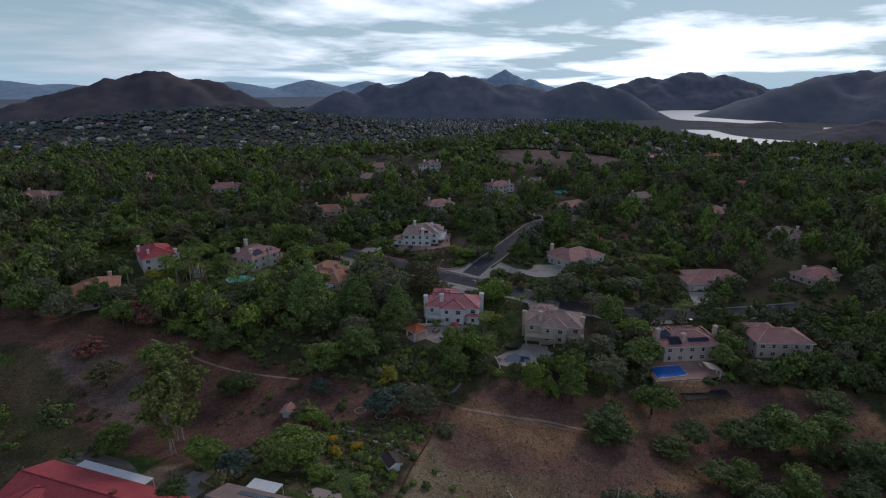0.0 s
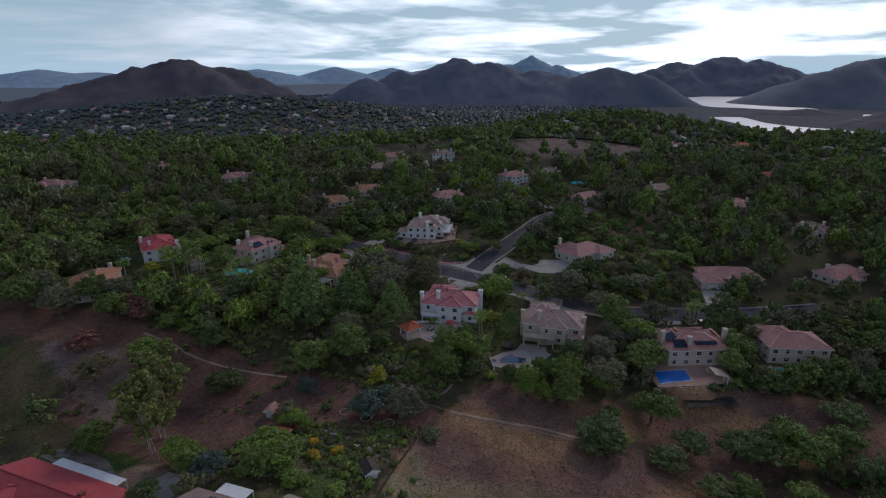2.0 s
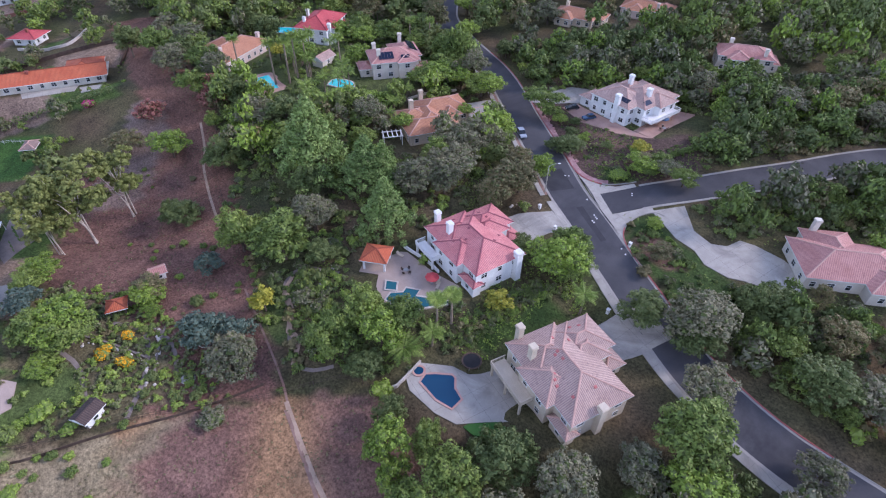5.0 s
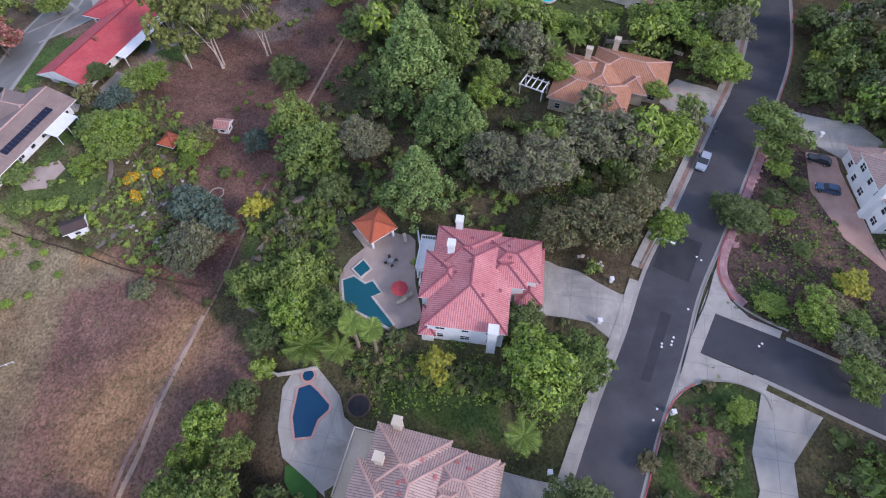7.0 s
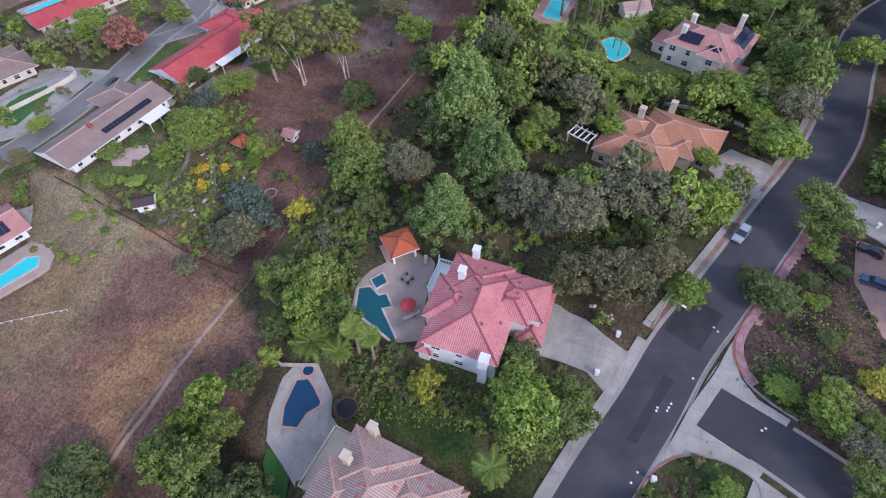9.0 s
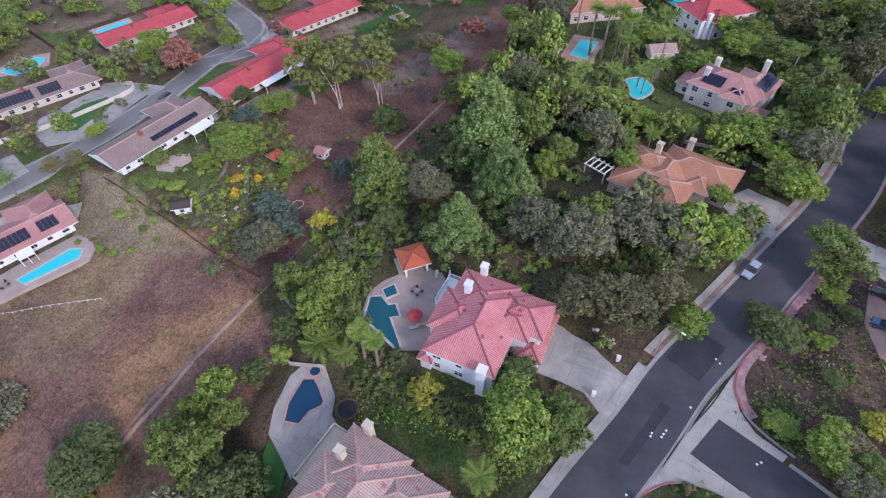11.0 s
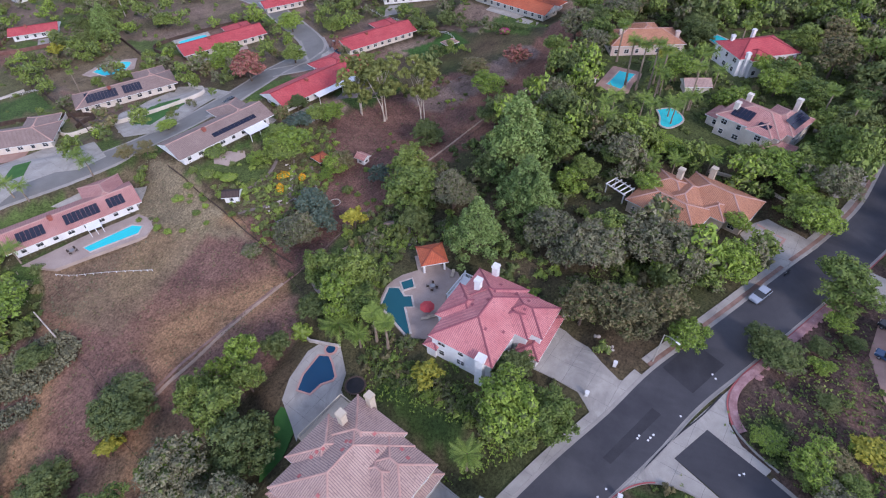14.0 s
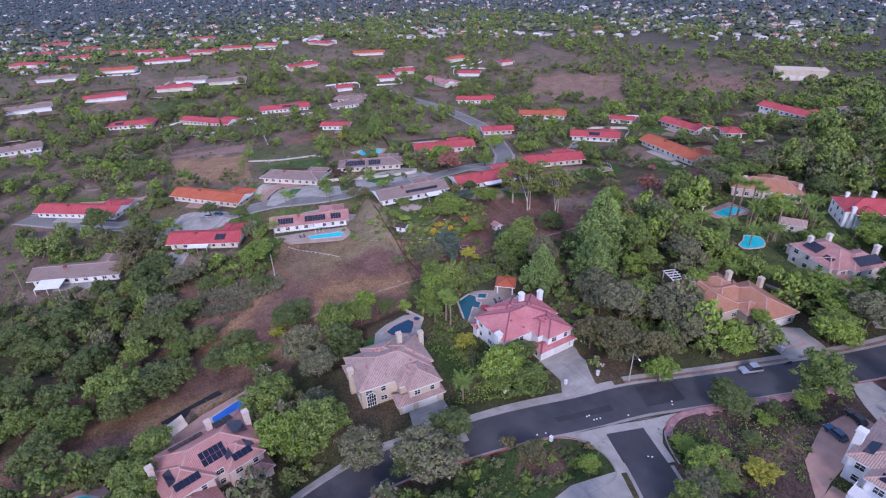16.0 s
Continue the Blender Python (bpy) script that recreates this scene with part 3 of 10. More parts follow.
BARE_SLOPES = [[(55, 465), (68, 507), (101, 562), (142, 610), (132, 496), (86, 465)], [(133, 506), (190, 560), (166, 446), (139, 449)]]
HILLSIDE = [(70, 204), (104, 207), (110, 214), (112, 240), (116, 262), (111, 300), (108, 318), (84, 300), (82, 270), (84, 246), (74, 230)]
EAST_GARDEN = [(-6, 228.5), (-26, 240), (-44, 252), (-38, 262), (-22, 253), (4, 254), (12, 262), (24, 251), (20, 240), (9, 225)]
ISLAND = [(23.5, 211.8), (20.7, 217.9), (21.9, 224.6), (24.9, 226.2), (32.6, 222.1), (39.6, 220.5), (49.2, 218.6), (58, 214), (58, 202), (47.5, 204), (42.4, 204.1), (32.7, 207.9)]
SOILS = [([(48.9, -132.3), (30.3, -126.3), (22.4, -100.8), (44.0, -108.6)], (0.060, 0.135, 0.032)), ([(-9.8, -26.0), (-29.8, -31.5), (-48.0, -20.2), (-39.1, -8.3), (-23.0, -17.9)], (0.085, 0.145, 0.042)), ([(-23.0, -71.8), (-37.8, -62.6), (-34.4, -44.3), (-18.7, -53.8)], (0.085, 0.135, 0.045)), ([(-19.1, -285.0), (-54.4, -275.9), (-49.3, -242.4), (-15.5, -259.1)], (0.080, 0.125, 0.045)), ([(-60, -40), (-100, -45), (-90, 0), (-50, 6)], (0.175, 0.140, 0.092)), ([(-90, -6), (-100, -34), (-112, -12), (-96, 8)], (0.095, 0.135, 0.048)), ([(-46, -14), (-26, 36), (-14, 20), (-30, -20)], (0.125, 0.140, 0.066)), ([(-136.6, 172.7), (-163.6, 246.6), (-139.8, 259.6), (-119.6, 254.0), (-72.9, 241.0), (-69.1, 220.7), (-70.5, 199.2), (-78.6, 182.8)], (0.085, 0.110, 0.042))] + [(p, (0.165, 0.120, 0.112)) for p in BARE_SLOPES] + [(COURT, (0.20, 0.165, 0.20)), (WEST_LAWN, (0.125, 0.125, 0.065)), (BROWN_LOT, (0.215, 0.125, 0.10))] + YARD_SOILS + [(EAST_GARDEN, (0.100, 0.070, 0.062)), ([(8, 229), (2, 231.5), (4, 235), (13, 234)], (0.050, 0.082, 0.028)), ([(-4, 244.4), (4, 244.6), (11, 244.2), (11, 247), (2, 247.6), (-19, 249), (-19, 246.4)], (0.20, 0.125, 0.105)), (ISLAND, (0.050, 0.085, 0.028)), ([(26, 213), (25, 219), (30, 219), (40, 214), (34, 211)], (0.170, 0.105, 0.085)), (FIELD, (0.225, 0.132, 0.100)), (GARDEN, (0.175, 0.100, 0.084)), ([(-60, 104), (-46, 94), (-30, 90), (-18, 92), (-12, 107), (-11, 113), (-24, 119), (-44, 113)], (0.125, 0.112, 0.066)), ([(-20, 90), (-32, 92), (-38, 100), (-24, 104)], (0.075, 0.110, 0.038)), ([(-22, 148), (-14, 141), (-8, 138), (-12, 134), (-24, 140)], (0.080, 0.112, 0.040)), (HILLSIDE, (0.150, 0.112, 0.070)), (STRIP, (0.180, 0.100, 0.078)), (DIRT_LANE, (0.20, 0.15, 0.135)), (BANK, (0.235, 0.135, 0.095)),
         (SOUTH_DIRT, (0.185, 0.115, 0.088)), (PAD_DIRT, (0.21, 0.13, 0.10)), ([(-90, 241.6), (-93.4, 248.1), (-86.7, 250.4), (-79.9, 248.1), (-79.8, 242.9)], (0.055, 0.11, 0.032)), (GROVE, (0.30, 0.19, 0.12)), (HILL_DIRT, (0.26, 0.17, 0.13)),
         (DRY_PATCH, (0.235, 0.195, 0.130)), (LAWN_A, (0.05, 0.115, 0.03)), (LAWN_B, (0.045, 0.078, 0.024))]


def build_ground():
    X, Y = np.meshgrid(GX, GY)
    ny, nx = X.shape
    verts = np.c_[X.ravel(), Y.ravel(), GZ.ravel()]
    i = np.arange(nx - 1)[None, :] + nx * np.arange(ny - 1)[:, None]
    i = i.ravel()
    faces = np.c_[i, i + 1, i + nx + 1, i + nx]
    me = bpy.data.meshes.new("ground")
    me.vertices.add(len(verts))
    me.vertices.foreach_set("co", verts.ravel())
    me.loops.add(len(faces) * 4)
    me.loops.foreach_set("vertex_index", faces.ravel().astype(np.int32))
    me.polygons.add(len(faces))
    me.polygons.foreach_set("loop_start", np.arange(0, len(faces) * 4, 4, dtype=np.int32))
    me.polygons.foreach_set("use_smooth", np.ones(len(faces), bool))
    me.update(calc_edges=True)
    x, y = verts[:, 0], verts[:, 1]
    # undergrowth, drier to the west, and what the fields are made of
    wave = 0.5 + 0.5 * np.sin(x * 0.11 + 2 * np.sin(y * 0.07)) * np.sin(y * 0.13 + 1.5 * np.sin(x * 0.05))
    green, brown, dry = np.array((0.062, 0.080, 0.032)), np.array((0.120, 0.082, 0.062)), np.array((0.240, 0.180, 0.150))
    west = np.clip((60 - y - 0.2 * x) / 60, 0, 1) * np.clip((900 - np.hypot(x, y)) / 500, 0.25, 1)
    col = green + (brown - green) * (0.10 + 0.65 * wave)[:, None]
    col = col + (dry - col) * (west * (0.25 + 0.6 * wave))[:, None]
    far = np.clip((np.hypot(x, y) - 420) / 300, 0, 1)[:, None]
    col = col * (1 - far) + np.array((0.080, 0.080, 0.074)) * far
    # blue haze painted into the ground of the far plain and lake basin
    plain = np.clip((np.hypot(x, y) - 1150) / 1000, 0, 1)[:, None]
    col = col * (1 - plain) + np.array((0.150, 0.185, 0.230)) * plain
    basin_haze = (np.clip((x - 420) / 60, 0, 1) * np.clip((y - 680) / 60, 0, 1))[:, None]
    col = col * (1 - basin_haze) + np.array((0.075, 0.086, 0.105)) * basin_haze
    rng = np.random.RandomState(4)
    lots = random.Random(31)
    for row in RANCH_NEAR + RANCH_FAR + RANCH_MORE + RANCH_OUT:
        a, w, cx, cy = front(row)
        for side in (-1, 1):
            for half in (-1, 1):
                d0, d1 = row[5] / 2 + 1, row[5] / 2 + lots.uniform(8, 19)
                quad = []
                for s, t in ((0, d0), (half * (w / 2 + 5), d0), (half * (w / 2 + 5), d1), (0, d1)):
                    quad.append((cx + math.cos(a) * s - math.sin(a) * t * side, cy + math.sin(a) * s + math.cos(a) * t * side))
                c = lots.choice(((0.090, 0.135, 0.042), (0.075, 0.125, 0.036), (0.215, 0.140, 0.112), (0.245, 0.185, 0.145), (0.150, 0.125, 0.080), (0.200, 0.150, 0.125)))
                m = inside(quad, x, y)
                col[m] = c
    for poly, c in SOILS:
        m = inside(poly, x + rng.normal(0, 0.5, len(x)), y + rng.normal(0, 0.5, len(x)))
        col[m] = c
    fld = inside(FIELD, x, y)
    swirl = np.sin(x * 0.16 + 2.2 * np.sin(y * 0.09 + 1)) + np.sin(y * 0.21 + 1.7 * np.sin(x * 0.07))
    k = (fld * np.clip(swirl * 0.75, 0, 0.9))[:, None]
    col = col * (1 - k) + np.array((0.300, 0.186, 0.108)) * k
    k = (fld * np.clip(-swirl * 0.5, 0, 0.7))[:, None]
    col = col * (1 - k) + np.array((0.160, 0.098, 0.090)) * k
    k = (fld & (y < 104) & (x < 30))[:, None] * np.clip(0.35 + 0.4 * wave, 0, 1)[:, None]
    col = col * (1 - k) + np.array((0.215, 0.180, 0.115)) * k
    # the red hillside below the knoll, and bare slopes about
    for cx, cy, rx, ry, c in ((185, 600, 110, 60, (0.21, 0.115, 0.095)), (-240, 700, 90, 40, (0.16, 0.11, 0.08)), (330, 760, 60, 50, (0.20, 0.12, 0.09)), (-800, -900, 200, 90, (0.22, 0.15, 0.13)), (-700, 300, 150, 60, (0.22, 0.15, 0.13))):
        k = np.clip(1.6 - np.hypot((x - cx) / rx, (y - cy) / ry), 0, 1)[:, None]
        col = col * (1 - k) + np.array(c) * k
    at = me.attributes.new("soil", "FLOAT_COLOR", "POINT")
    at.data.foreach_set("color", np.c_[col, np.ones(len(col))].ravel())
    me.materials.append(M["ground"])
    return tagged(new("ground", me), "rolling dry ground with undergrowth, fields and yards", "ground", kind="structure")


build_ground()


def build_roads():
    line = smooth(MAIN_ROAD)
    main = ribbon("road", line, -4.7, 4.7, 0.07, "asphalt", "dark asphalt residential street with patched surface")
    for lo, hi in ((-5.25, -4.7), (4.7, 5.25)):
        ribbon("gutter", line, lo, hi, 0.075, "gutter", "pale concrete gutter along the street", "gutter")
    ribbon("kerb", line, -5.42, -5.25, 0.19, "gutter", "concrete kerb along the street", "kerb")
    ribbon("kerb", line, 5.25, 5.42, 0.19, "gutter", "concrete kerb along the street", "kerb")
    ribbon("pavement", line[(line[:, 0] > 2.5) & (line[:, 0] < 100)], 5.42, 7.0, 0.18, "concrete", "pale concrete pavement along the street", "pavement")
    ribbon("pavement", line[(line[:, 0] > -80) & (line[:, 0] <= 4.5)], 6.3, 7.6, 0.184, "concrete", "pale concrete pavement along the street", "pavement")
    ribbon("road", smooth(HILL_LANE), -2.6, 2.6, 0.11, "concrete", "pale concrete lane climbing between trees")
    side = smooth(SIDE_ROAD)
    ribbon("road", side, -4.1, 4.1, 0.10, "asphalt", "dark asphalt side street")
    ribbon("kerb", side[4:], -4.75, -4.1, 0.16, "gutter", "concrete kerb of the side street", "kerb")
    ribbon("kerb", side[5:], 4.1, 4.75, 0.16, "gutter", "concrete kerb of the side street", "kerb")
    for pts in (WEST_STREET, WEST_CLOSE):
        l = smooth(pts)
        ribbon("road", l, -4.6, 4.6, 0.09, "asphalt_old", "worn grey asphalt street")
        ribbon("kerb", l, 4.6, 5.6, 0.13, "gutter", "pale concrete kerb and gutter", "kerb")
        ribbon("kerb", l, -5.6, -4.6, 0.13, "gutter", "pale concrete kerb and gutter", "kerb")
    ribbon("road", smooth(NORTH_LANE), -3.5, 3.5, 0.12, "asphalt", "narrow asphalt lane between trees")


build_roads()


def slab(name, poly, lift, mat, label, category, thick=0.12, level=None, kind="structure"):
    """A paved area from its outline, on the land (or level at a height)."""
    bm = bmesh.new()
    vs = [bm.verts.new((x, y, (level if level is not None else g(x, y)) + lift)) for x, y in poly]
    f = bm.faces.new(vs)
    if f.normal.z < 0 or f.calc_area() and f.normal.z < 0:
        f.normal_flip()
    bmesh.ops.recalc_face_normals(bm, faces=[f])
    if f.normal.z < 0:
        f.normal_flip()
    if level is None:
        # lay it on the land: cut into small pieces first
        xs = [p[0] for p in poly]
        ys = [p[1] for p in poly]
        for v in np.arange(min(xs) + 2, max(xs), 2.0):
            bmesh.ops.bisect_plane(bm, geom=bm.verts[:] + bm.edges[:] + bm.faces[:], plane_co=(v, 0, 0), plane_no=(1, 0, 0))
        for v in np.arange(min(ys) + 2, max(ys), 2.0):
            bmesh.ops.bisect_plane(bm, geom=bm.verts[:] + bm.edges[:] + bm.faces[:], plane_co=(0, v, 0), plane_no=(0, 1, 0))
        for v in bm.verts:
            v.co.z = g(v.co.x, v.co.y) + lift
    ex = bmesh.ops.extrude_face_region(bm, geom=bm.faces[:])
    for v in [e for e in ex["geom"] if isinstance(e, bmesh.types.BMVert)]:
        v.co.z -= thick + (0.25 if level is None else 0)
    bmesh.ops.recalc_face_normals(bm, faces=bm.faces[:])
    me = bpy.data.meshes.new(name)
    bm.to_mesh(me)
    bm.free()
    me.materials.append(M[mat])
    return tagged(new(name, me), label, category, kind=kind)


# ---- houses ----


def part(name, me, parent, label=""):
    ob = new(name, me)
    ob.parent = parent
    if label:
        ob["label"] = label
    return ob


def box(bm, x0, y0, z0, x1, y1, z1, mi=0):
    v = [bm.verts.new(p) for p in ((x0, y0, z0), (x1, y0, z0), (x1, y1, z0), (x0, y1, z0), (x0, y0, z1), (x1, y0, z1), (x1, y1, z1), (x0, y1, z1))]
    for f in ((0, 3, 2, 1), (4, 5, 6, 7), (0, 1, 5, 4), (1, 2, 6, 5), (2, 3, 7, 6), (3, 0, 4, 7)):
        bm.faces.new([v[i] for i in f]).material_index = mi


def done(bm, name, mats):
    me = bpy.data.meshes.new(name)
    bm.to_mesh(me)
    bm.free()
    for m in mats:
        me.materials.append(M[m])
    return me


def beam(bm, p, q, w, h):
    """A small ridge-shaped bar from p to q."""
    p, q = Vector(p), Vector(q)
    d = (q - p).normalized()
    s = d.cross(Vector((0, 0, 1))).normalized() * w / 2
    up = s.cross(d).normalized() * h
    a = [bm.verts.new(x) for x in (p - s, p + s, p + s * 0.5 + up, p - s * 0.5 + up)]
    b = [bm.verts.new(x) for x in (q - s, q + s, q + s * 0.5 + up, q - s * 0.5 + up)]
    for i in range(4):
        j = (i + 1) % 4
        bm.faces.new((a[i], a[j], b[j], b[i]))
    bm.faces.new(a[::-1])
    bm.faces.new(b)


def roof_parts(x0, y0, x1, y1, z, pitch, kind, tile):
    """The mesh of one roof and of its ridge tiles; x0..y1 are the eaves."""
    bm = bmesh.new()
    uvl = bm.loops.layers.uv.new("UVMap")
    caps = bmesh.new()
    w, d = x1 - x0, y1 - y0
    flip = d > w
    if flip:
        w, d = d, w
    hgt = d / 2 * pitch
    inset = d / 2 if kind == "hip" else 0.0

    def P(u, v, zz):
        return Vector((x0 + v, y0 + u, zz)) if flip else Vector((x0 + u, y0 + v, zz))
    c = [P(0, 0, z), P(w, 0, z), P(w, d, z), P(0, d, z)]
    r = [P(inset, d / 2, z + hgt), P(w - inset, d / 2, z + hgt)]
    slopes = [(c[0], c[1], r[1], r[0]), (c[2], c[3], r[0], r[1])]
    if kind == "hip":
        slopes += [(c[1], c[2], r[1]), (c[3], c[0], r[0])]
    for s in slopes:
        pts = list(s)
        f = bm.faces.new([bm.verts.new(p) for p in pts])
        f.normal_update()
        if f.normal.z < 0:
            f.normal_flip()
        e = (s[1] - s[0]).normalized()
        for lp in f.loops:
            rel = lp.vert.co - s[0]
            u = rel.dot(e)
            lp[uvl].uv = (u, (rel - e * u).length)
    if kind != "hip":
        for a, b, t in ((c[0], c[3], r[0]), (c[1], c[2], r[1])):
            f = bm.faces.new([bm.verts.new(p) for p in (a, b, t)])
            f.material_index = 1
    lowc = [p - Vector((0, 0, 0.22)) for p in c]
    for i in range(4):
        j = (i + 1) % 4
        f = bm.faces.new([bm.verts.new(p) for p in (c[i], c[j], lowc[j], lowc[i])])
        f.material_index = 1
    f = bm.faces.new([bm.verts.new(p) for p in lowc])
    f.material_index = 1
    bmesh.ops.remove_doubles(bm, verts=bm.verts[:], dist=0.001)
    bmesh.ops.recalc_face_normals(bm, faces=bm.faces[:])
    beam(caps, r[0], r[1], 0.42, 0.13)
    if kind == "hip":
        for a, b in ((c[0], r[0]), (c[3], r[0]), (c[1], r[1]), (c[2], r[1])):
            beam(caps, a, b, 0.40, 0.12)
    return done(bm, "roof", [tile, "trim_white"]), done(caps, "ridge_tiles", ["ridge_pale" if tile in ("mauve_tile", "orange_tile", "brown_tile", "rose_tile") else tile])


WINDOWS = {}


def window_mesh(w, h, style):
    """Frame with glazing bars, standing proud of the wall, in local x (across) and z (up); outside is -y."""
    key = (w, h, style)
    if key not in WINDOWS:
        bm = bmesh.new()
        t = 0.09
        n = max(1, round(w / 0.75))
        xs = [-w / 2 - t, -w / 2]
        for i in range(1, n):
            xs += [-w / 2 + w * i / n - 0.03, -w / 2 + w * i / n + 0.03]
        xs += [w / 2, w / 2 + t]
        zs = [-h / 2 - t, -h / 2] + ([0.08, 0.14] if h > 0.9 else []) + [h / 2, h / 2 + t]
        grid = [[bm.verts.new((x, -0.07, z)) for z in zs] for x in xs]
        for i in range(len(xs) - 1):
            for j in range(len(zs) - 1):
                if not (i % 2 and j % 2):
                    bm.faces.new((grid[i][j], grid[i + 1][j], grid[i + 1][j + 1], grid[i][j + 1]))
        ex = bmesh.ops.extrude_face_region(bm, geom=bm.faces[:])
        for v in [e for e in ex["geom"] if isinstance(e, bmesh.types.BMVert)]:
            v.co.y = 0.05
        bmesh.ops.recalc_face_normals(bm, faces=bm.faces[:])
        gl = bmesh.new()
        box(gl, -w / 2, -0.02, -h / 2, w / 2, 0.01, h / 2)
        WINDOWS[key] = (done(bm, "window", ["trim_white"]), done(gl, "pane", ["window_glass"]))
    return WINDOWS[key]


def add_window(parent, x, y, z, side, w=1.3, h=1.3, style="bars"):
    """side: 0 south (-y), 1 east (+x), 2 north (+y), 3 west (-x), in the house's own axes."""
    fr, gl = window_mesh(w, h, style)
    o = part("window", fr, parent)
    o.matrix_local = pose(x, y, z, 0, 0, 90 * side)
    part("pane", gl, o, "dark reflecting window pane")
    return o


def garage(parent, x, y, z, side, w=4.9, h=2.2):
    bm = bmesh.new()
    box(bm, -w / 2, -0.05, 0, w / 2, 0.02, h)
    for i in range(4):
        for j in range(4):
            a = -w / 2 + 0.12 + j * (w - 0.12) / 4
            box(bm, a, -0.08, 0.1 + i * h / 4, a + (w - 0.12) / 4 - 0.12, -0.04, 0.1 + (i + 1) * h / 4 - 0.12)
    o = part("garage_door", done(bm, "garage_door", ["garage_door"]), parent, "pale panelled garage door")
    o.matrix_local = pose(x, y, z, 0, 0, 90 * side)


def chimney(parent, x, y, z0, z1, wall, s=1.2):
    bm = bmesh.new()
    box(bm, -s / 2, -s / 2, z0, s / 2, s / 2, z1 - 0.5)
    box(bm, -s / 2 - 0.15, -s / 2 - 0.15, z1 - 0.5, s / 2 + 0.15, s / 2 + 0.15, z1 - 0.32)
    box(bm, -s / 2 + 0.05, -s / 2 + 0.05, z1 - 0.32, s / 2 - 0.05, s / 2 - 0.05, z1 - 0.1)
    box(bm, -s / 2 - 0.1, -s / 2 - 0.1, z1 - 0.1, s / 2 + 0.1, s / 2 + 0.1, z1)
    o = part("chimney", done(bm, "chimney", [wall]), parent, "plastered chimney with a stepped cap")
    o.location = (x, y, 0)
    return o


def house(label, x, y, z, turn, wings, wall, tile, category="house", windows=True, name="house", group="", ov=0.55):
    """wings: (x0, y0, x1, y1, eave height, roof kind, pitch, base height) in the house's own axes."""
    root = new(name)
    root.location, root.rotation_euler = (x, y, z), (0, 0, radians(turn))
    tagged(root, label, category, group)
    for x0, y0, x1, y1, eave, kind, pitch, base in wings:
        bm = bmesh.new()
        box(bm, x0, y0, base - 2.2 if base <= 0 else base, x1, y1, eave - 0.12)
        if kind == "gable":
            w, d = x1 - x0, y1 - y0
            hh = min(w, d) / 2 * pitch
            if w >= d:
                for gx in (x0, x1 - 0.2):
                    f = [bm.verts.new(p) for p in ((gx, y0, eave - 0.12), (gx, y1, eave - 0.12), (gx, (y0 + y1) / 2, eave - 0.12 + hh), (gx + 0.2, y0, eave - 0.12), (gx + 0.2, y1, eave - 0.12), (gx + 0.2, (y0 + y1) / 2, eave - 0.12 + hh))]
                    bm.faces.new((f[0], f[2], f[1])), bm.faces.new((f[3], f[4], f[5])), bm.faces.new((f[0], f[3], f[5], f[2])), bm.faces.new((f[1], f[2], f[5], f[4]))
        part("wall", done(bm, "wall", [wall]), root)
        rf, cp = roof_parts(x0 - ov, y0 - ov, x1 + ov, y1 + ov, eave, pitch, kind, tile)
        r = part("roof", rf, root)
        part("ridge_tiles", cp, r)
    if windows:
        for wi, (x0, y0, x1, y1, eave, kind, pitch, base) in enumerate(wings):
            if eave - base < 2.2:
                continue
            floors = [base + 1.5] if eave - base < 4.5 else [base + 1.5, base + 4.4]
            if base > 0.5:
                floors = [base + (eave - base) * 0.5]
            for side in range(4):
                run = (x1 - x0) if side in (0, 2) else (y1 - y0)
                n = int(run / 3.4)
                for i in range(n):
                    s = (i + 0.5) / n
                    px = x0 + s * (x1 - x0) if side in (0, 2) else (x1 if side == 1 else x0)
                    py = y0 + s * (y1 - y0) if side in (1, 3) else (y1 if side == 2 else y0)
                    ox, oy = px + (0.5 if side == 1 else -0.5 if side == 3 else 0), py + (0.5 if side == 2 else -0.5 if side == 0 else 0)
                    for k, fz in enumerate(floors):
                        hid = any(j != wi and a[0] - 0.9 < ox < a[2] + 0.9 and a[1] - 0.9 < oy < a[3] + 0.9 and fz < a[4] + (0.8 if a[4] < 4 else 0) and fz > a[7] for j, a in enumerate(wings))
                        if not hid:
                            add_window(root, px, py, fz, side, 1.5 if (i + k) % 2 else 1.1, 1.3)
    return root


def big_plan(eave=5.8):
    """The plan that the two-storey tract houses share: u towards the street, v across."""
    return [(0, 0, 12.7, 18.3, eave, "hip", 0.42, 0), (-0.4, 9.6, 10.2, 19.2, eave, "hip", 0.42, 0), (-1.7, 4.9, 6.0, 13.4, eave, "hip", 0.42, 0),
            (8.0, 10.4, 17.6, 18.2, eave, "hip", 0.42, 0), (8.0, 8.9, 15.4, 15.0, eave, "hip", 0.42, 0),
            (14.6, 7.4, 18.5, 18.7, 2.9, "hip", 0.32, 0), (-1.0, -0.5, 1.0, 4.0, 2.9, "hip", 0.35, 0)]


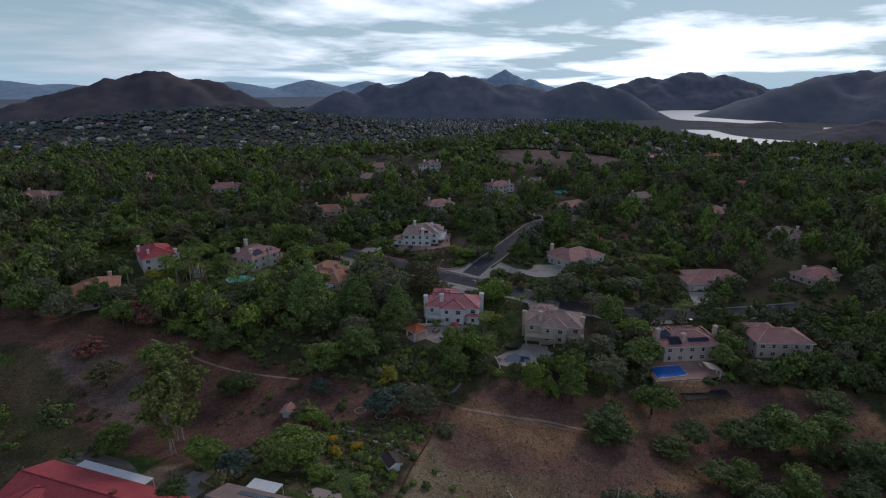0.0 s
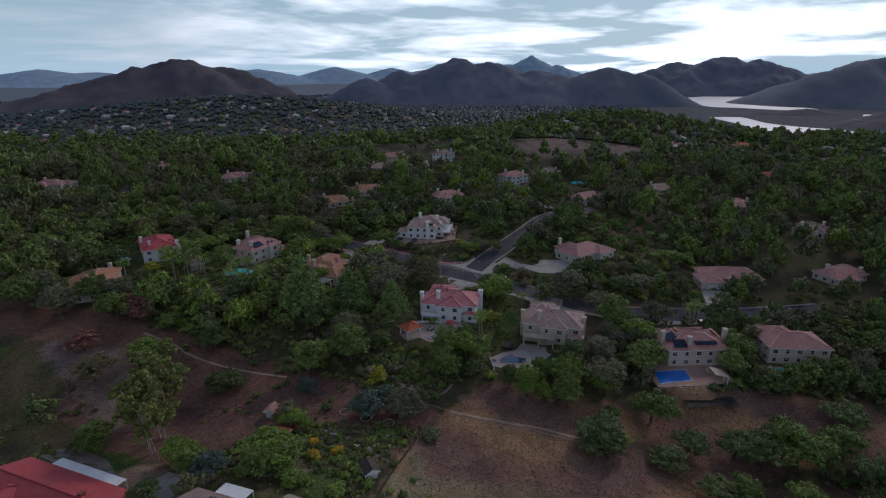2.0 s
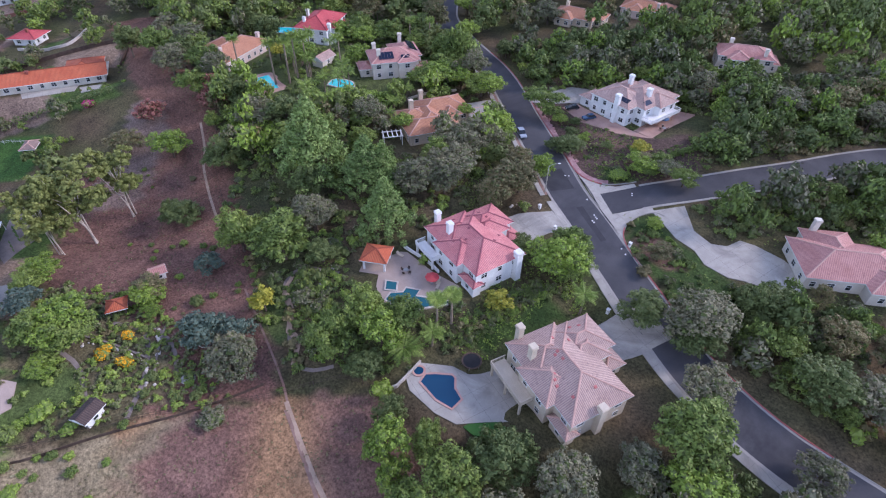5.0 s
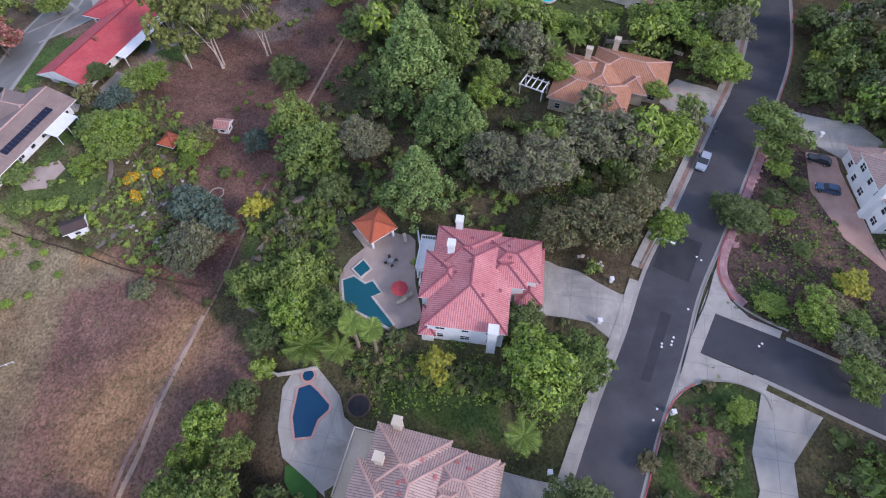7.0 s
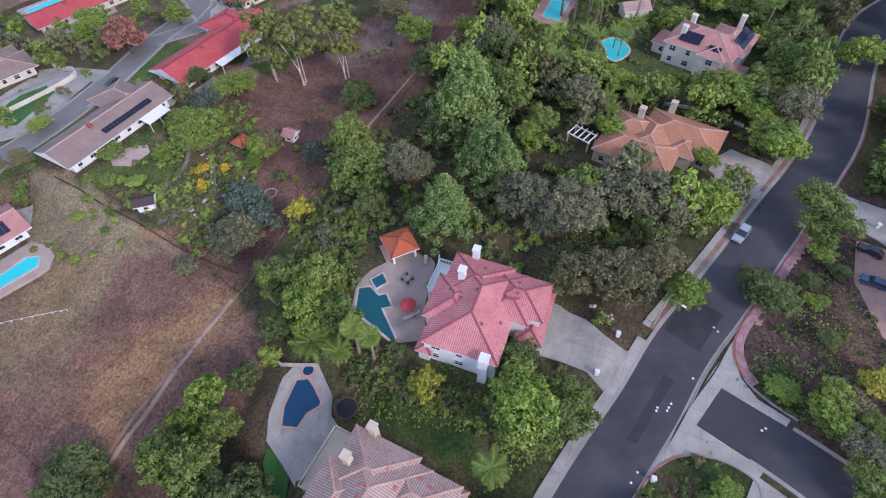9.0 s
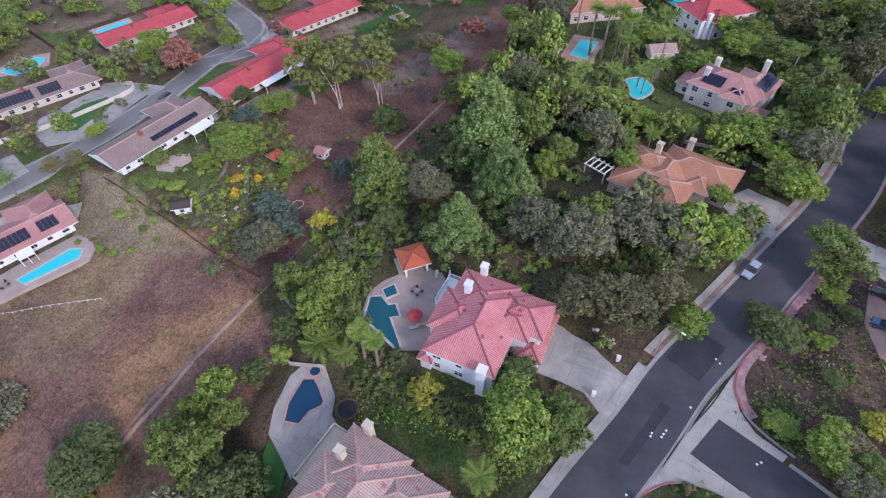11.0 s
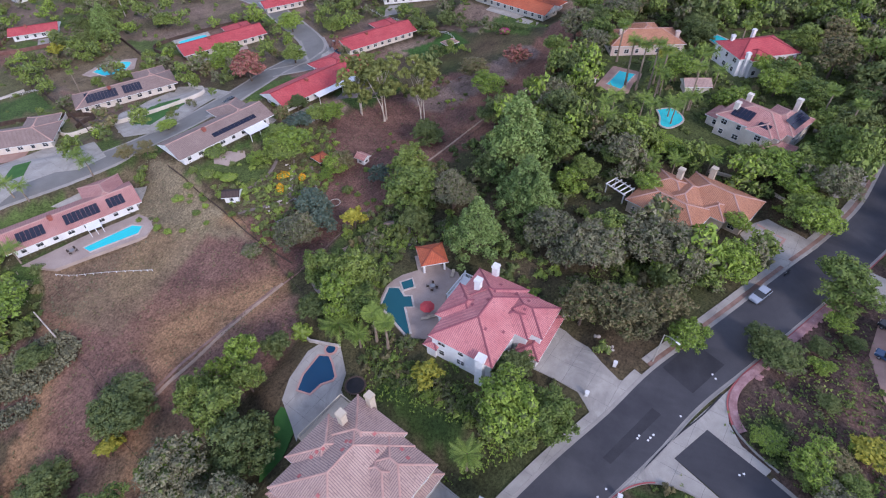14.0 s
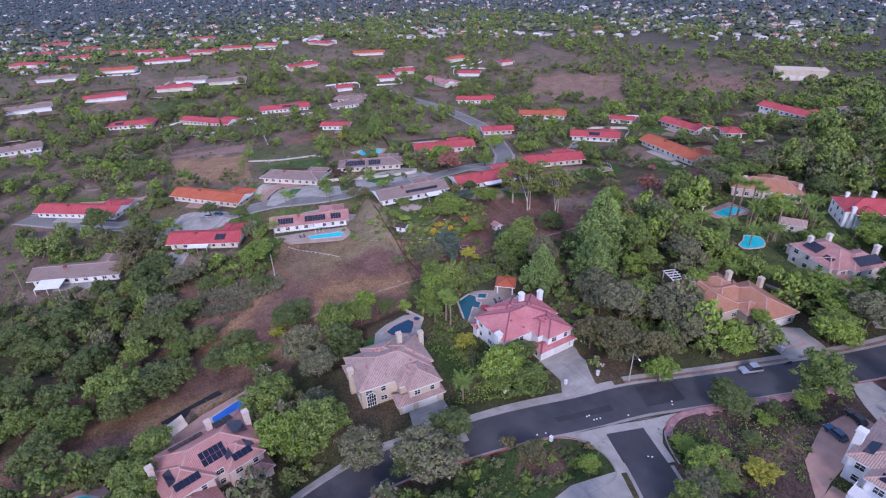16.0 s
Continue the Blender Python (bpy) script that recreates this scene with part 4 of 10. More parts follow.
def build_big_houses():
    x, y, z, t = PLACES["A"]
    a = house("two-storey white house with a pink clay tile roof", x, y, z, t, big_plan(), "white_wall", "pink_tile")
    chimney(a, 10.9, -0.6, -0.5, 7.6, "white_wall", 1.5)
    chimney(a, 2.2, 13.6, 4.5, 9.9, "white_wall", 1.2)
    chimney(a, 2.9, 19.7, -0.5, 8.8, "white_wall", 1.2)
    chimney(a, 16.6, 13.2, 3.0, 5.4, "white_wall", 1.1)
    garage(a, 18.52, 9.4, 0, 1, 2.7)
    garage(a, 18.52, 14.6, 0, 1, 5.0)
    x, y, z, t = PLACES["B"]
    b = house("two-storey tan house with a mauve clay tile roof", x, y, z, t, big_plan(6.0), "cream_wall", "mauve_tile")
    chimney(b, 6.0, -0.5, -0.5, 7.6, "cream_wall", 1.3)
    chimney(b, 1.3, 14.2, 4.5, 10.2, "cream_wall", 1.2)
    chimney(b, 2.3, 19.8, -0.5, 9.4, "cream_wall", 1.2)
    garage(b, 18.52, 9.4, 0, 1, 2.7)
    garage(b, 18.52, 14.6, 0, 1, 5.0)
    x, y, z, t = PLACES["C"]
    c = house("two-storey pink house with solar panels and a blue pool behind", x, y, z, t, [(0, 0, 12.5, 19.5, 5.8, "hip", 0.42, 0), (4, -1.2, 14, 8, 5.8, "hip", 0.42, 0),
              (7, 11, 15, 18.5, 5.8, "hip", 0.42, 0), (10, -2, 21, 7.5, 2.9, "hip", 0.42, 0), (0.5, -2.4, 6, 0.5, 2.9, "hip", 0.35, 0), (14, 14, 17.5, 19, 2.9, "hip", 0.35, 0)], "pink_wall", "rose_tile")
    chimney(c, 6.2, -1.4, -0.5, 10.0, "pink_wall", 1.2)
    chimney(c, 5.6, 19.7, -0.5, 10.0, "pink_wall", 1.2)
    chimney(c, 2.0, 12.4, 5.0, 9.6, "pink_wall", 1.2)
    x, y, z, t = PLACES["C2"]
    house("two-storey grey-pink house with a rose tile roof", x, y, z, t, [(0, 0, 19, 12, 5.8, "hip", 0.42, 0), (3, 8, 12, 16, 5.8, "hip", 0.42, 0), (12, 10, 20, 19, 3.0, "hip", 0.4, 0)], "pink_wall", "rose_tile")
    x, y, z, t = PLACES["W"]
    w = house("two-storey white house with a balcony and a rose tile roof", x, y, z, t, [(1.5, 0, 15.5, 12, 5.8, "hip", 0.42, 0), (5, 4, 18.6, 20.5, 5.8, "hip", 0.42, 0), (12, 9, 20.6, 17, 5.8, "hip", 0.42, 0), (2, 9, 9, 18, 5.8, "hip", 0.42, 0), (-3.2, 0.6, 2.4, 7.5, 3.0, "hip", 0.4, 0)], "white_wall", "mauve_tile")
    chimney(w, 11.5, -0.5, -0.5, 9.2, "white_wall", 1.4)
    chimney(w, 15.2, 9.6, 5, 9.8, "white_wall", 1.3)
    chimney(w, 6.0, 12.5, 5, 10.2, "white_wall", 1.2)
    x, y, z, t = PLACES["D"]
    d = house("single-storey cream house with an orange clay tile roof", x, y, z, t, [(0.5, 0.6, 16.8, 10.0, 3.6, "hip", 0.42, 0), (0.3, 8, 10.5, 16.5, 3.6, "hip", 0.42, 0), (7.5, 10.6, 23.8, 21.4, 3.6, "hip", 0.42, 0), (6, 5, 14, 17, 3.75, "hip", 0.42, 0), (14.6, 8.6, 20.0, 14.6, 3.5, "hip", 0.46, 0)], "cream_wall", "orange_tile")
    chimney(d, 5.6, 15.2, 0, 7.4, "cream_wall", 1.3); chimney(d, 11.0, 21.6, 0, 7.0, "cream_wall", 1.3); chimney(d, 9.3, 0.1, -0.3, 6.4, "cream_wall", 1.5)
    garage(d, 23.82, 16.4, 0, 1, 5.0)
    x, y, z, t = PLACES["E"]
    e = house("two-storey cream house with a rose tile roof and solar panels", x, y, z, t, [(0, 0, 16.5, 12, 5.8, "hip", 0.42, 0), (8.5, 4, 18, 16, 5.8, "hip", 0.42, 0), (9, -1.2, 15, 6, 5.8, "hip", 0.42, 0), (14, -3.4, 20, 4.5, 3.0, "hip", 0.4, 0), (-4, 3, 1, 10, 2.9, "hip", 0.3, 0)], "beige_wall", "rose_tile")
    chimney(e, 2.7, 3.2, 5, 9.4, "beige_wall"); chimney(e, 2.4, 10.6, 0, 9.0, "beige_wall"); chimney(e, 13.0, 16.3, 0, 9.6, "beige_wall")
    x, y, z, t = PLACES["F"]
    f = house("two-storey white house with a red tile roof", x, y, z, t, [(0, 0, 20, 13, 5.8, "hip", 0.42, 0), (3, -2, 10, 5, 5.8, "hip", 0.42, 0), (14, -3, 21, 6, 3.0, "hip", 0.4, 0)], "white_wall", "red_tile")
    chimney(f, 3, 10, 5, 9.0, "white_wall", 0.95); chimney(f, 12, 12.5, 0, 9.0, "white_wall", 0.95); chimney(f, 2, -0.5, 0, 7.8, "white_wall", 1.1)
    x, y, z, t = PLACES["G"]
    gg = house("single-storey pink house with an orange tile roof", x, y, z, t, [(0, 0, 25, 13, 3.6, "hip", 0.42, 0), (10, 6, 20, 18, 3.6, "hip", 0.42, 0)], "pink_wall", "orange_tile")
    chimney(gg, 4, 5, 2, 7, "pink_wall"); chimney(gg, 23, 3, 2, 6.8, "pink_wall")
    x, y, z, t = PLACES["N"]
    n = house("single-storey cream house with a rose tile roof", x, y, z, t, [(0, 2, 22, 15, 3.6, "hip", 0.42, 0), (4, 6, 14, 19, 3.6, "hip", 0.42, 0), (12, -1, 22, 8, 3.6, "hip", 0.42, 0)], "beige_wall", "rose_tile")
    chimney(n, 6, 18, 0, 7.6, "beige_wall")
    x, y, z, t = PLACES["M"]
    house("house with arched windows and a rose tile roof", x, y, z, t, [(0, 0, 25, 13, 4.2, "hip", 0.42, 0), (15, -2, 24, 8, 4.2, "hip", 0.42, 0)], "pink_wall", "rose_tile")
    x, y, z, t = PLACES["X"]
    xh = house("wide house with a mauve tile roof and a pale drive", x, y, z, t, [(0, 0, 24, 13, 3.8, "hip", 0.42, 0), (9, -2, 17, 8, 4.2, "hip", 0.42, 0), (-3, -4, 6, 6, 3.4, "hip", 0.4, 0)], "pink_wall", "rose_tile")

    garage(xh, 1.5, -4.02, 0, 0, 4.9)


build_big_houses()
for x, y, t, two, wall, tile, label in HILL_HOUSES:
    a = radians(t)
    ev = 5.6 if two else 3.2
    ox, oy = x - math.cos(a) * 9 + math.sin(a) * 6, y - math.sin(a) * 9 - math.cos(a) * 6
    h = house(label, ox, oy, g(x, y), t, [(0, 0, 18, 11, ev, "hip", 0.42, 0), (3, -3, 10, 5, ev, "hip", 0.42, 0), (13, 4, 21, 13, 3.0, "hip", 0.4, 0)], wall, tile)
    chimney(h, 4, 8, 2, ev + 3.6, wall, 1.2)
    chimney(h, 15, 1.5, 2, ev + 3.2, wall, 1.1)
ROOFS = {"f": "brown_tile", "be": "brown_tile", "so": "brown_tile", "or": "terracotta_tile", "r15": "brown_tile", "r16": "brown_tile", "r23": "red_tile", "r24": "brown_tile", "r32": "red_tile",
         "r12": "terracotta_tile", "r25": "terracotta_tile", "Lp": "rose_tile", "r11": "terracotta_tile", "r22": "brown_tile", "r34": "rose_tile", "o5": "brown_tile", "o6": "brown_tile", "o7": "brown_tile", "o12": "terracotta_tile", "o15": "brown_tile", "o21": "terracotta_tile", "o23": "brown_tile"}


def build_ranch_houses():
    rng = random.Random(8)
    for row in RANCH_NEAR + RANCH_FAR + RANCH_MORE + RANCH_OUT:
        a, w, cx, cy = front(row)
        tile = ROOFS.get(row[0], "red_tile")
        colour = {"red_tile": "red", "brown_tile": "grey-brown", "terracotta_tile": "orange", "rose_tile": "rose"}[tile]
        dep = row[5]
        wings = [(0, 1.5, w, dep - 1.5, 3.0, "gable" if rng.random() < 0.6 else "hip", 0.36, 0)]
        if w > 22:
            wings.append((w * 0.68, dep * 0.35, w - 1.5, dep + 4.5, 2.95, "hip", 0.38, 0))
        h = house("long single-storey house with a %s roof" % colour, row[1], row[2], RANCH_Z[row[0]], math.degrees(a), wings, "beige_wall" if rng.random() < 0.5 else "white_wall", tile, windows=math.hypot(cx - 57, cy - 190) < 420, group="single-storey houses along the western streets", ov=1.5)
        chimney(h, w * 0.35, dep * 0.42, 3, 5.9, "brick_red", 0.9)


build_ranch_houses()

# ---- trees ----
RNG = np.random.RandomState(11)


def ico(sub):
    bm = bmesh.new()
    bmesh.ops.create_icosphere(bm, subdivisions=sub, radius=1.0)
    v = np.array([x.co[:] for x in bm.verts])
    f = np.array([[x.index for x in p.verts] for p in bm.faces])
    bm.free()
    return v, f


ICO1, ICO2 = ico(1), ico(2)
OCTA = (np.array([(1, 0, 0), (0, 1, 0), (-1, 0, 0), (0, -1, 0), (0, 0, 1), (0, 0, -1)], float), np.array([(0, 1, 4), (1, 2, 4), (2, 3, 4), (3, 0, 4), (1, 0, 5), (2, 1, 5), (3, 2, 5), (0, 3, 5)]))


def crown_mesh(name, clumps, leaves, size, leaf, core="leaf_core", sub=2, squash=0.85, upright=0.0, seed=0, inner=0.86):
    """Foliage: around each clump (x, y, z, r) a lumpy dark inside and many separate leaf sprays."""
    rng = np.random.RandomState(seed)
    V, Fc, idx = [], [], []
    base = 0
    iv, if_ = {0: OCTA, 1: ICO1, 2: ICO2}[sub]
    tot = sum(c[3] ** 2 for c in clumps)
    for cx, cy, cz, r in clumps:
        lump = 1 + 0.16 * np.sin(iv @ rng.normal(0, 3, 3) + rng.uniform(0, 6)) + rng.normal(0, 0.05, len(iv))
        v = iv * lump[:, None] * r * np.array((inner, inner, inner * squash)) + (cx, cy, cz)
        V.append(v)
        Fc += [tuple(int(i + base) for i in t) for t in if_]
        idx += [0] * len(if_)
        base += len(v)
        n = int(leaves * r * r / tot)
        d = rng.normal(0, 1, (n, 3))
        d[:, 2] += 0.25
        d /= np.linalg.norm(d, axis=1)[:, None]
        pos = d * (r * rng.uniform(0.82, 1.16, n))[:, None] * np.array((1, 1, squash)) + (cx, cy, cz)
        nn = d + rng.normal(0, 0.55, (n, 3))
        nn[:, 2] += 0.2
        nn /= np.linalg.norm(nn, axis=1)[:, None]
        t = np.cross(nn, rng.normal(0, 1, (n, 3)))
        if upright:
            t = t * (1 - upright) + np.array((0, 0, upright))
        t /= np.maximum(np.linalg.norm(t, axis=1), 1e-6)[:, None]
        b = np.cross(nn, t)
        s = size * rng.uniform(0.55, 1.35, n)
        a, bb = t * s[:, None], b * (s * rng.uniform(0.4, 0.75, n))[:, None]
        lift = nn * (s * 0.18)[:, None]
        if sub == 0:
            q = np.stack([pos - a, pos + a - bb, pos + a * 0.6 + bb * 1.3], 1).reshape(-1, 3)
        else:
            q = np.stack([pos - a - lift, pos - bb * 0.9, pos + a - lift, pos + bb], 1).reshape(-1, 3)
        V.append(q)
        m = 3 if sub == 0 else 4
        k = np.arange(n) * m + base
        Fc += list(zip(*(k + i for i in range(m))))
        idx += [1] * n
        base += m * n
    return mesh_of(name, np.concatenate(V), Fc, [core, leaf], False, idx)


def tube(path, radii, sides=6):
    V, Fc = [], []
    path = [Vector(p) for p in path]
    for i, (p, r) in enumerate(zip(path, radii)):
        d = (path[min(i + 1, len(path) - 1)] - path[max(i - 1, 0)]).normalized()
        a = d.orthogonal().normalized()
        b = d.cross(a)
        for k in range(sides):
            t = 2 * math.pi * k / sides
            V.append(p + (a * math.cos(t) + b * math.sin(t)) * r)
    for i in range(len(path) - 1):
        for k in range(sides):
            j = (k + 1) % sides
            Fc.append((i * sides + k, i * sides + j, (i + 1) * sides + j, (i + 1) * sides + k))
    return V, Fc


def trunk_mesh(h, r, limbs, bark, seed, stems=1, lean=0.08):
    """A tapered trunk (or several stems) and its limbs, reaching to the given points."""
    rng = random.Random(seed)
    V, Fc = [], []

    def add(path, radii, sides=6):
        v, f = tube(path, radii, sides)
        b = len(V)
        V.extend(v)
        Fc.extend([tuple(i + b for i in q) for q in f])
    for s in range(stems):
        ax, ay = rng.uniform(-lean, lean) * h, rng.uniform(-lean, lean) * h
        ox = 0.0 if stems == 1 else rng.uniform(-0.8, 0.8)
        oy = 0.0 if stems == 1 else rng.uniform(-0.8, 0.8)
        add([(ox, oy, -0.5), (ox + ax * 0.2, oy + ay * 0.2, h * 0.35), (ox + ax * 0.6, oy + ay * 0.6, h * 0.7), (ox + ax, oy + ay, h)], [r * 1.25, r * 0.9, r * 0.65, r * 0.35], 7)
    for lx, ly, lz in limbs:
        z0 = h * rng.uniform(0.45, 0.8)
        add([(0, 0, z0), (lx * 0.45, ly * 0.45, z0 + (lz - z0) * 0.6), (lx, ly, lz)], [r * 0.5, r * 0.33, r * 0.12], 5)
    return mesh_of("trunk", V, Fc, [bark], True)


KIT = {}      # kind -> list of (crown mesh, trunk mesh, height, radius)


def make_kit():
    rng = random.Random(5)

    def lobed(R, H0, H1, lobes, per, flat=0.85):
        """Clumps over the surfaces of several swelling lobes, as an old crown has."""
        out = []
        mid = (H0 + H1) / 2
        spots = [(rng.uniform(-0.15, 0.15) * R, rng.uniform(-0.15, 0.15) * R, H1 - 0.46 * R * flat, 0.52 * R)]
        for i in range(lobes):
            a = 6.283 * (i + rng.uniform(-0.25, 0.25)) / lobes
            q = rng.uniform(0.40, 0.62) * R
            spots.append((math.cos(a) * q, math.sin(a) * q, mid + rng.uniform(-0.32, 0.22) * (H1 - H0), R * rng.uniform(0.34, 0.50)))
        for x, y, z, r in spots:
            out.append((x, y, z, r * 0.72))
            for k in range(per):
                t = 1 - 1.45 * (k + 0.5) / per
                s = math.sqrt(max(0.0, 1 - t * t))
                a = k * 2.4 + rng.uniform(-0.5, 0.5)
                q = r * rng.uniform(0.72, 1.02)
                out.append((x + math.cos(a) * s * q, y + math.sin(a) * s * q, z + t * q * flat, r * rng.uniform(0.22, 0.40)))
        return out

    def broad(kind, n, R, H, leaf, size, leaves, bark="bark", core="leaf_core", lobes=6, per=9, h0=0.22, stems=1, squash=0.8, inner=0.74):
        KIT[kind] = []
        for i in range(n):
            cl = lobed(R, H * h0, H, lobes, per)
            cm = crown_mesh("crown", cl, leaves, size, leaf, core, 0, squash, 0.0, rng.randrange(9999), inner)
            tm = trunk_mesh(H * 0.6, R * 0.055, [(c[0] * 0.8, c[1] * 0.8, c[2]) for c in cl[per + 1::per + 1]], bark, rng.randrange(9999), stems)
            KIT[kind].append((cm, tm, H, R * 0.86))
    broad("oak", 4, 4.5, 8.0, "leaf_mid", 0.205, 5000)
    broad("lush", 3, 4.5, 7.5, "leaf_lime", 0.205, 4800, core="leaf_dark")
    broad("dark", 3, 4.5, 8.0, "leaf_dark", 0.20, 4800)
    broad("olive", 3, 4.5, 8.5, "leaf_olive", 0.19, 5000, lobes=7, inner=0.62)
    broad("blue", 2, 3.5, 7.0, "leaf_blue", 0.24, 2400, core="leaf_olive", inner=0.6)
    broad("brown", 3, 4.0, 9.0, "leaf_brown", 0.19, 4400, lobes=7, inner=0.6)
    broad("red", 2, 4.0, 7.0, "leaf_red", 0.28, 2200, core="leaf_brown")
    broad("yellow", 2, 2.5, 5.0, "leaf_yellow", 0.24, 1300, core="leaf_mid", lobes=4, per=6)
    # tall gums: pale stems, airy crowns
    KIT["gum"] = []
    for i in range(2):
        cl = []
        for k in range(18):
            a, q = k * 2.4, 4.3 * math.sqrt((k + 1) / 18) * rng.uniform(0.6, 1.15)
            lx, ly, lz, lr = math.cos(a) * q, math.sin(a) * q, (12.6, 8.2, 10.8, 6.6)[k % 4] + rng.uniform(-1.3, 1.1), rng.uniform(0.85, 1.35)
            for m in range(8):
                b, t = m * 2.4 + rng.uniform(-0.5, 0.5), 1 - 1.6 * (m + 0.5) / 8
                s = math.sqrt(1 - t * t) * lr
                cl.append((lx + math.cos(b) * s, ly + math.sin(b) * s, lz + t * lr * 0.7, lr * rng.uniform(0.3, 0.5)))
        KIT["gum"].append((crown_mesh("crown", cl, 9000, 0.21, "leaf_gum", "leaf_gum", 0, 0.8, 0.0, i, 0.45),
                           trunk_mesh(9.5, 0.11, [(c[0] * 0.85, c[1] * 0.85, c[2] - 0.3) for c in cl[::8]], "bark_pale", i, 3, 0.2), 14.0, 5.4))
    # pines: tiers of upright tufts narrowing to a blunt top
    KIT["pine"] = []
    for i in range(3):
        cl = [(0, 0, 15.6, 0.5), (0, 0, 13.5, 1.1), (0, 0, 9, 2.4), (0, 0, 5, 3.0)]
        for k in range(96):
            t = k / 96
            z = 1.8 + 13.2 * t
            rr = 5.2 * (1 - t) ** 0.78 * rng.uniform(0.72, 1.08)
            a = k * 2.4 + rng.uniform(-0.4, 0.4)
            cl.append((math.cos(a) * rr, math.sin(a) * rr, z + rng.uniform(-0.4, 0.4) - 0.10 * rr, rng.uniform(0.55, 0.95) * (1 - 0.35 * t)))
        KIT["pine"].append((crown_mesh("crown", cl, 9000, 0.20, "leaf_pine", "leaf_core", 0, 1.1, 0.4, i + 40, 0.7),
                            trunk_mesh(13, 0.34, [], "bark", i, 1, 0.02), 16.0, 5.0))
    KIT["cypress"] = [(crown_mesh("crown", [(0, 0, 0.8 + 0.75 * k, 0.75 * (1 - (k / 9.0) ** 2 * 0.75)) for k in range(9)], 700, 0.28, "leaf_dark", "leaf_dark", 1, 1.2, 0.8, 77),
                       trunk_mesh(3, 0.1, [], "bark", 3), 7.5, 0.9)]
    # shrubs
    for kind, leaf, core in (("shrub", "leaf_mid", "leaf_core"), ("shrub_olive", "leaf_olive", "leaf_core"), ("shrub_lime", "leaf_lime", "leaf_mid"), ("shrub_dark", "leaf_dark", "leaf_core"), ("shrub_brown", "leaf_brown", "leaf_brown")):
        KIT[kind] = []
        for i in range(2):
            cl = [(0, 0, 0.7, 0.8)] + [(math.cos(a) * 0.75, math.sin(a) * 0.75, 0.65 + rng.uniform(-0.1, 0.35), rng.uniform(0.42, 0.65)) for a in (0.3, 1.6, 2.8, 4.1, 5.3)]
            KIT[kind].append((crown_mesh("leaves", cl, 420, 0.15, leaf, core, 1, 0.9, 0.0, rng.randrange(999)), None, 1.6, 1.35))

    # palms
    def frond(V, Fc, base, a, droop, length, width, seed):
        r = random.Random(seed)
        d = Vector((math.cos(a), math.sin(a), 0))
        s = Vector((-math.sin(a), math.cos(a), 0))
        n = 16

        def rib(t):
            up = 0.55 * length * (1.15 * t - droop * 1.7 * t * t)
            return Vector(base) + d * (length * (t - 0.12 * t * t)) + Vector((0, 0, up))
        for k in range(1, n + 1):
            t = k / n
            c, c0, c1 = rib(t), rib(t - 0.024), rib(t + 0.024)
            reach = width * (0.35 + 1.25 * math.sin(math.pi * min(0.95, 0.10 + 0.85 * t)))
            for side in (-1, 1):
                tip = c + (d * 0.55 + s * side * 0.9 + Vector((0, 0, -0.30 - 0.3 * r.random()))) * reach * r.uniform(0.8, 1.1)
                i = len(V)
                V.extend([c0, tip, c1])
                Fc.append((i, i + 1, i + 2))
    for kind, H, L, n, wd in (("palm", 9.0, 3.4, 24, 0.60), ("palm_low", 3.2, 3.6, 26, 0.58), ("palm_fan", 11.0, 1.7, 30, 0.70)):
        KIT[kind] = []
        for i in range(2):
            V, Fc = [], []
            for k in range(n):
                frond(V, Fc, (0, 0, H), k * 2.4 + rng.uniform(-0.2, 0.2), -0.10 + 1.45 * (k / n) + rng.uniform(-0.1, 0.1), L * rng.uniform(0.85, 1.1), wd, k)
            cm = mesh_of("crown", V, Fc, ["leaf_palm"], False)
            v, f = tube([(0, 0, -0.4), (0.1, 0.05, H * 0.4), (0.0, 0.12, H + 0.1)], [0.30, 0.2, 0.17], 8)
            KIT[kind].append((cm, mesh_of("trunk", v, f, ["bark_palm"], True), H + 1.0, L))
    for kind, leaf, core in (("low_mid", "leaf_mid", "leaf_core"), ("low_olive", "leaf_olive", "leaf_core"), ("low_dark", "leaf_dark", "leaf_core"), ("low_lime", "leaf_lime", "leaf_mid"), ("low_brown", "leaf_brown", "leaf_brown")):
        KIT[kind] = [(crown_mesh("leaves", [(0, 0, 0.8, 1.1), (1.1, 0.3, 0.7, 0.8), (-0.8, 0.9, 0.6, 0.8), (-0.4, -1.0, 0.6, 0.75)], 105, 0.27, leaf, core, 0, 0.85, 0.0, s, 1.0), None, 2.0, 1.9) for s in (1, 2)]
    # plainer trees for the middle distance, and plainer still beyond
    for kind, leaf, core in (("mid", "leaf_mid", "leaf_core"), ("olive", "leaf_olive", "leaf_core"), ("dark", "leaf_dark", "leaf_core"), ("lime", "leaf_lime", "leaf_dark"), ("brown", "leaf_brown", "leaf_core")):
        for pre, lobes, per, leaves, size in (("some_", 5, 3, 340, 0.46), ("far_", 6, 0, 90, 0.85)):
            KIT[pre + kind] = []
            for i in range(4):
                cl = lobed(4.3, 0.8, 7.5 * rng.uniform(0.85, 1.1), lobes, per)
                KIT[pre + kind].append((crown_mesh("crown", cl, leaves, size, leaf, core, 0, 0.85, 0.0, rng.randrange(999), 0.8 if per else 1.15), trunk_mesh(4, 0.25, [], "bark", i), 7.5, 4.3))


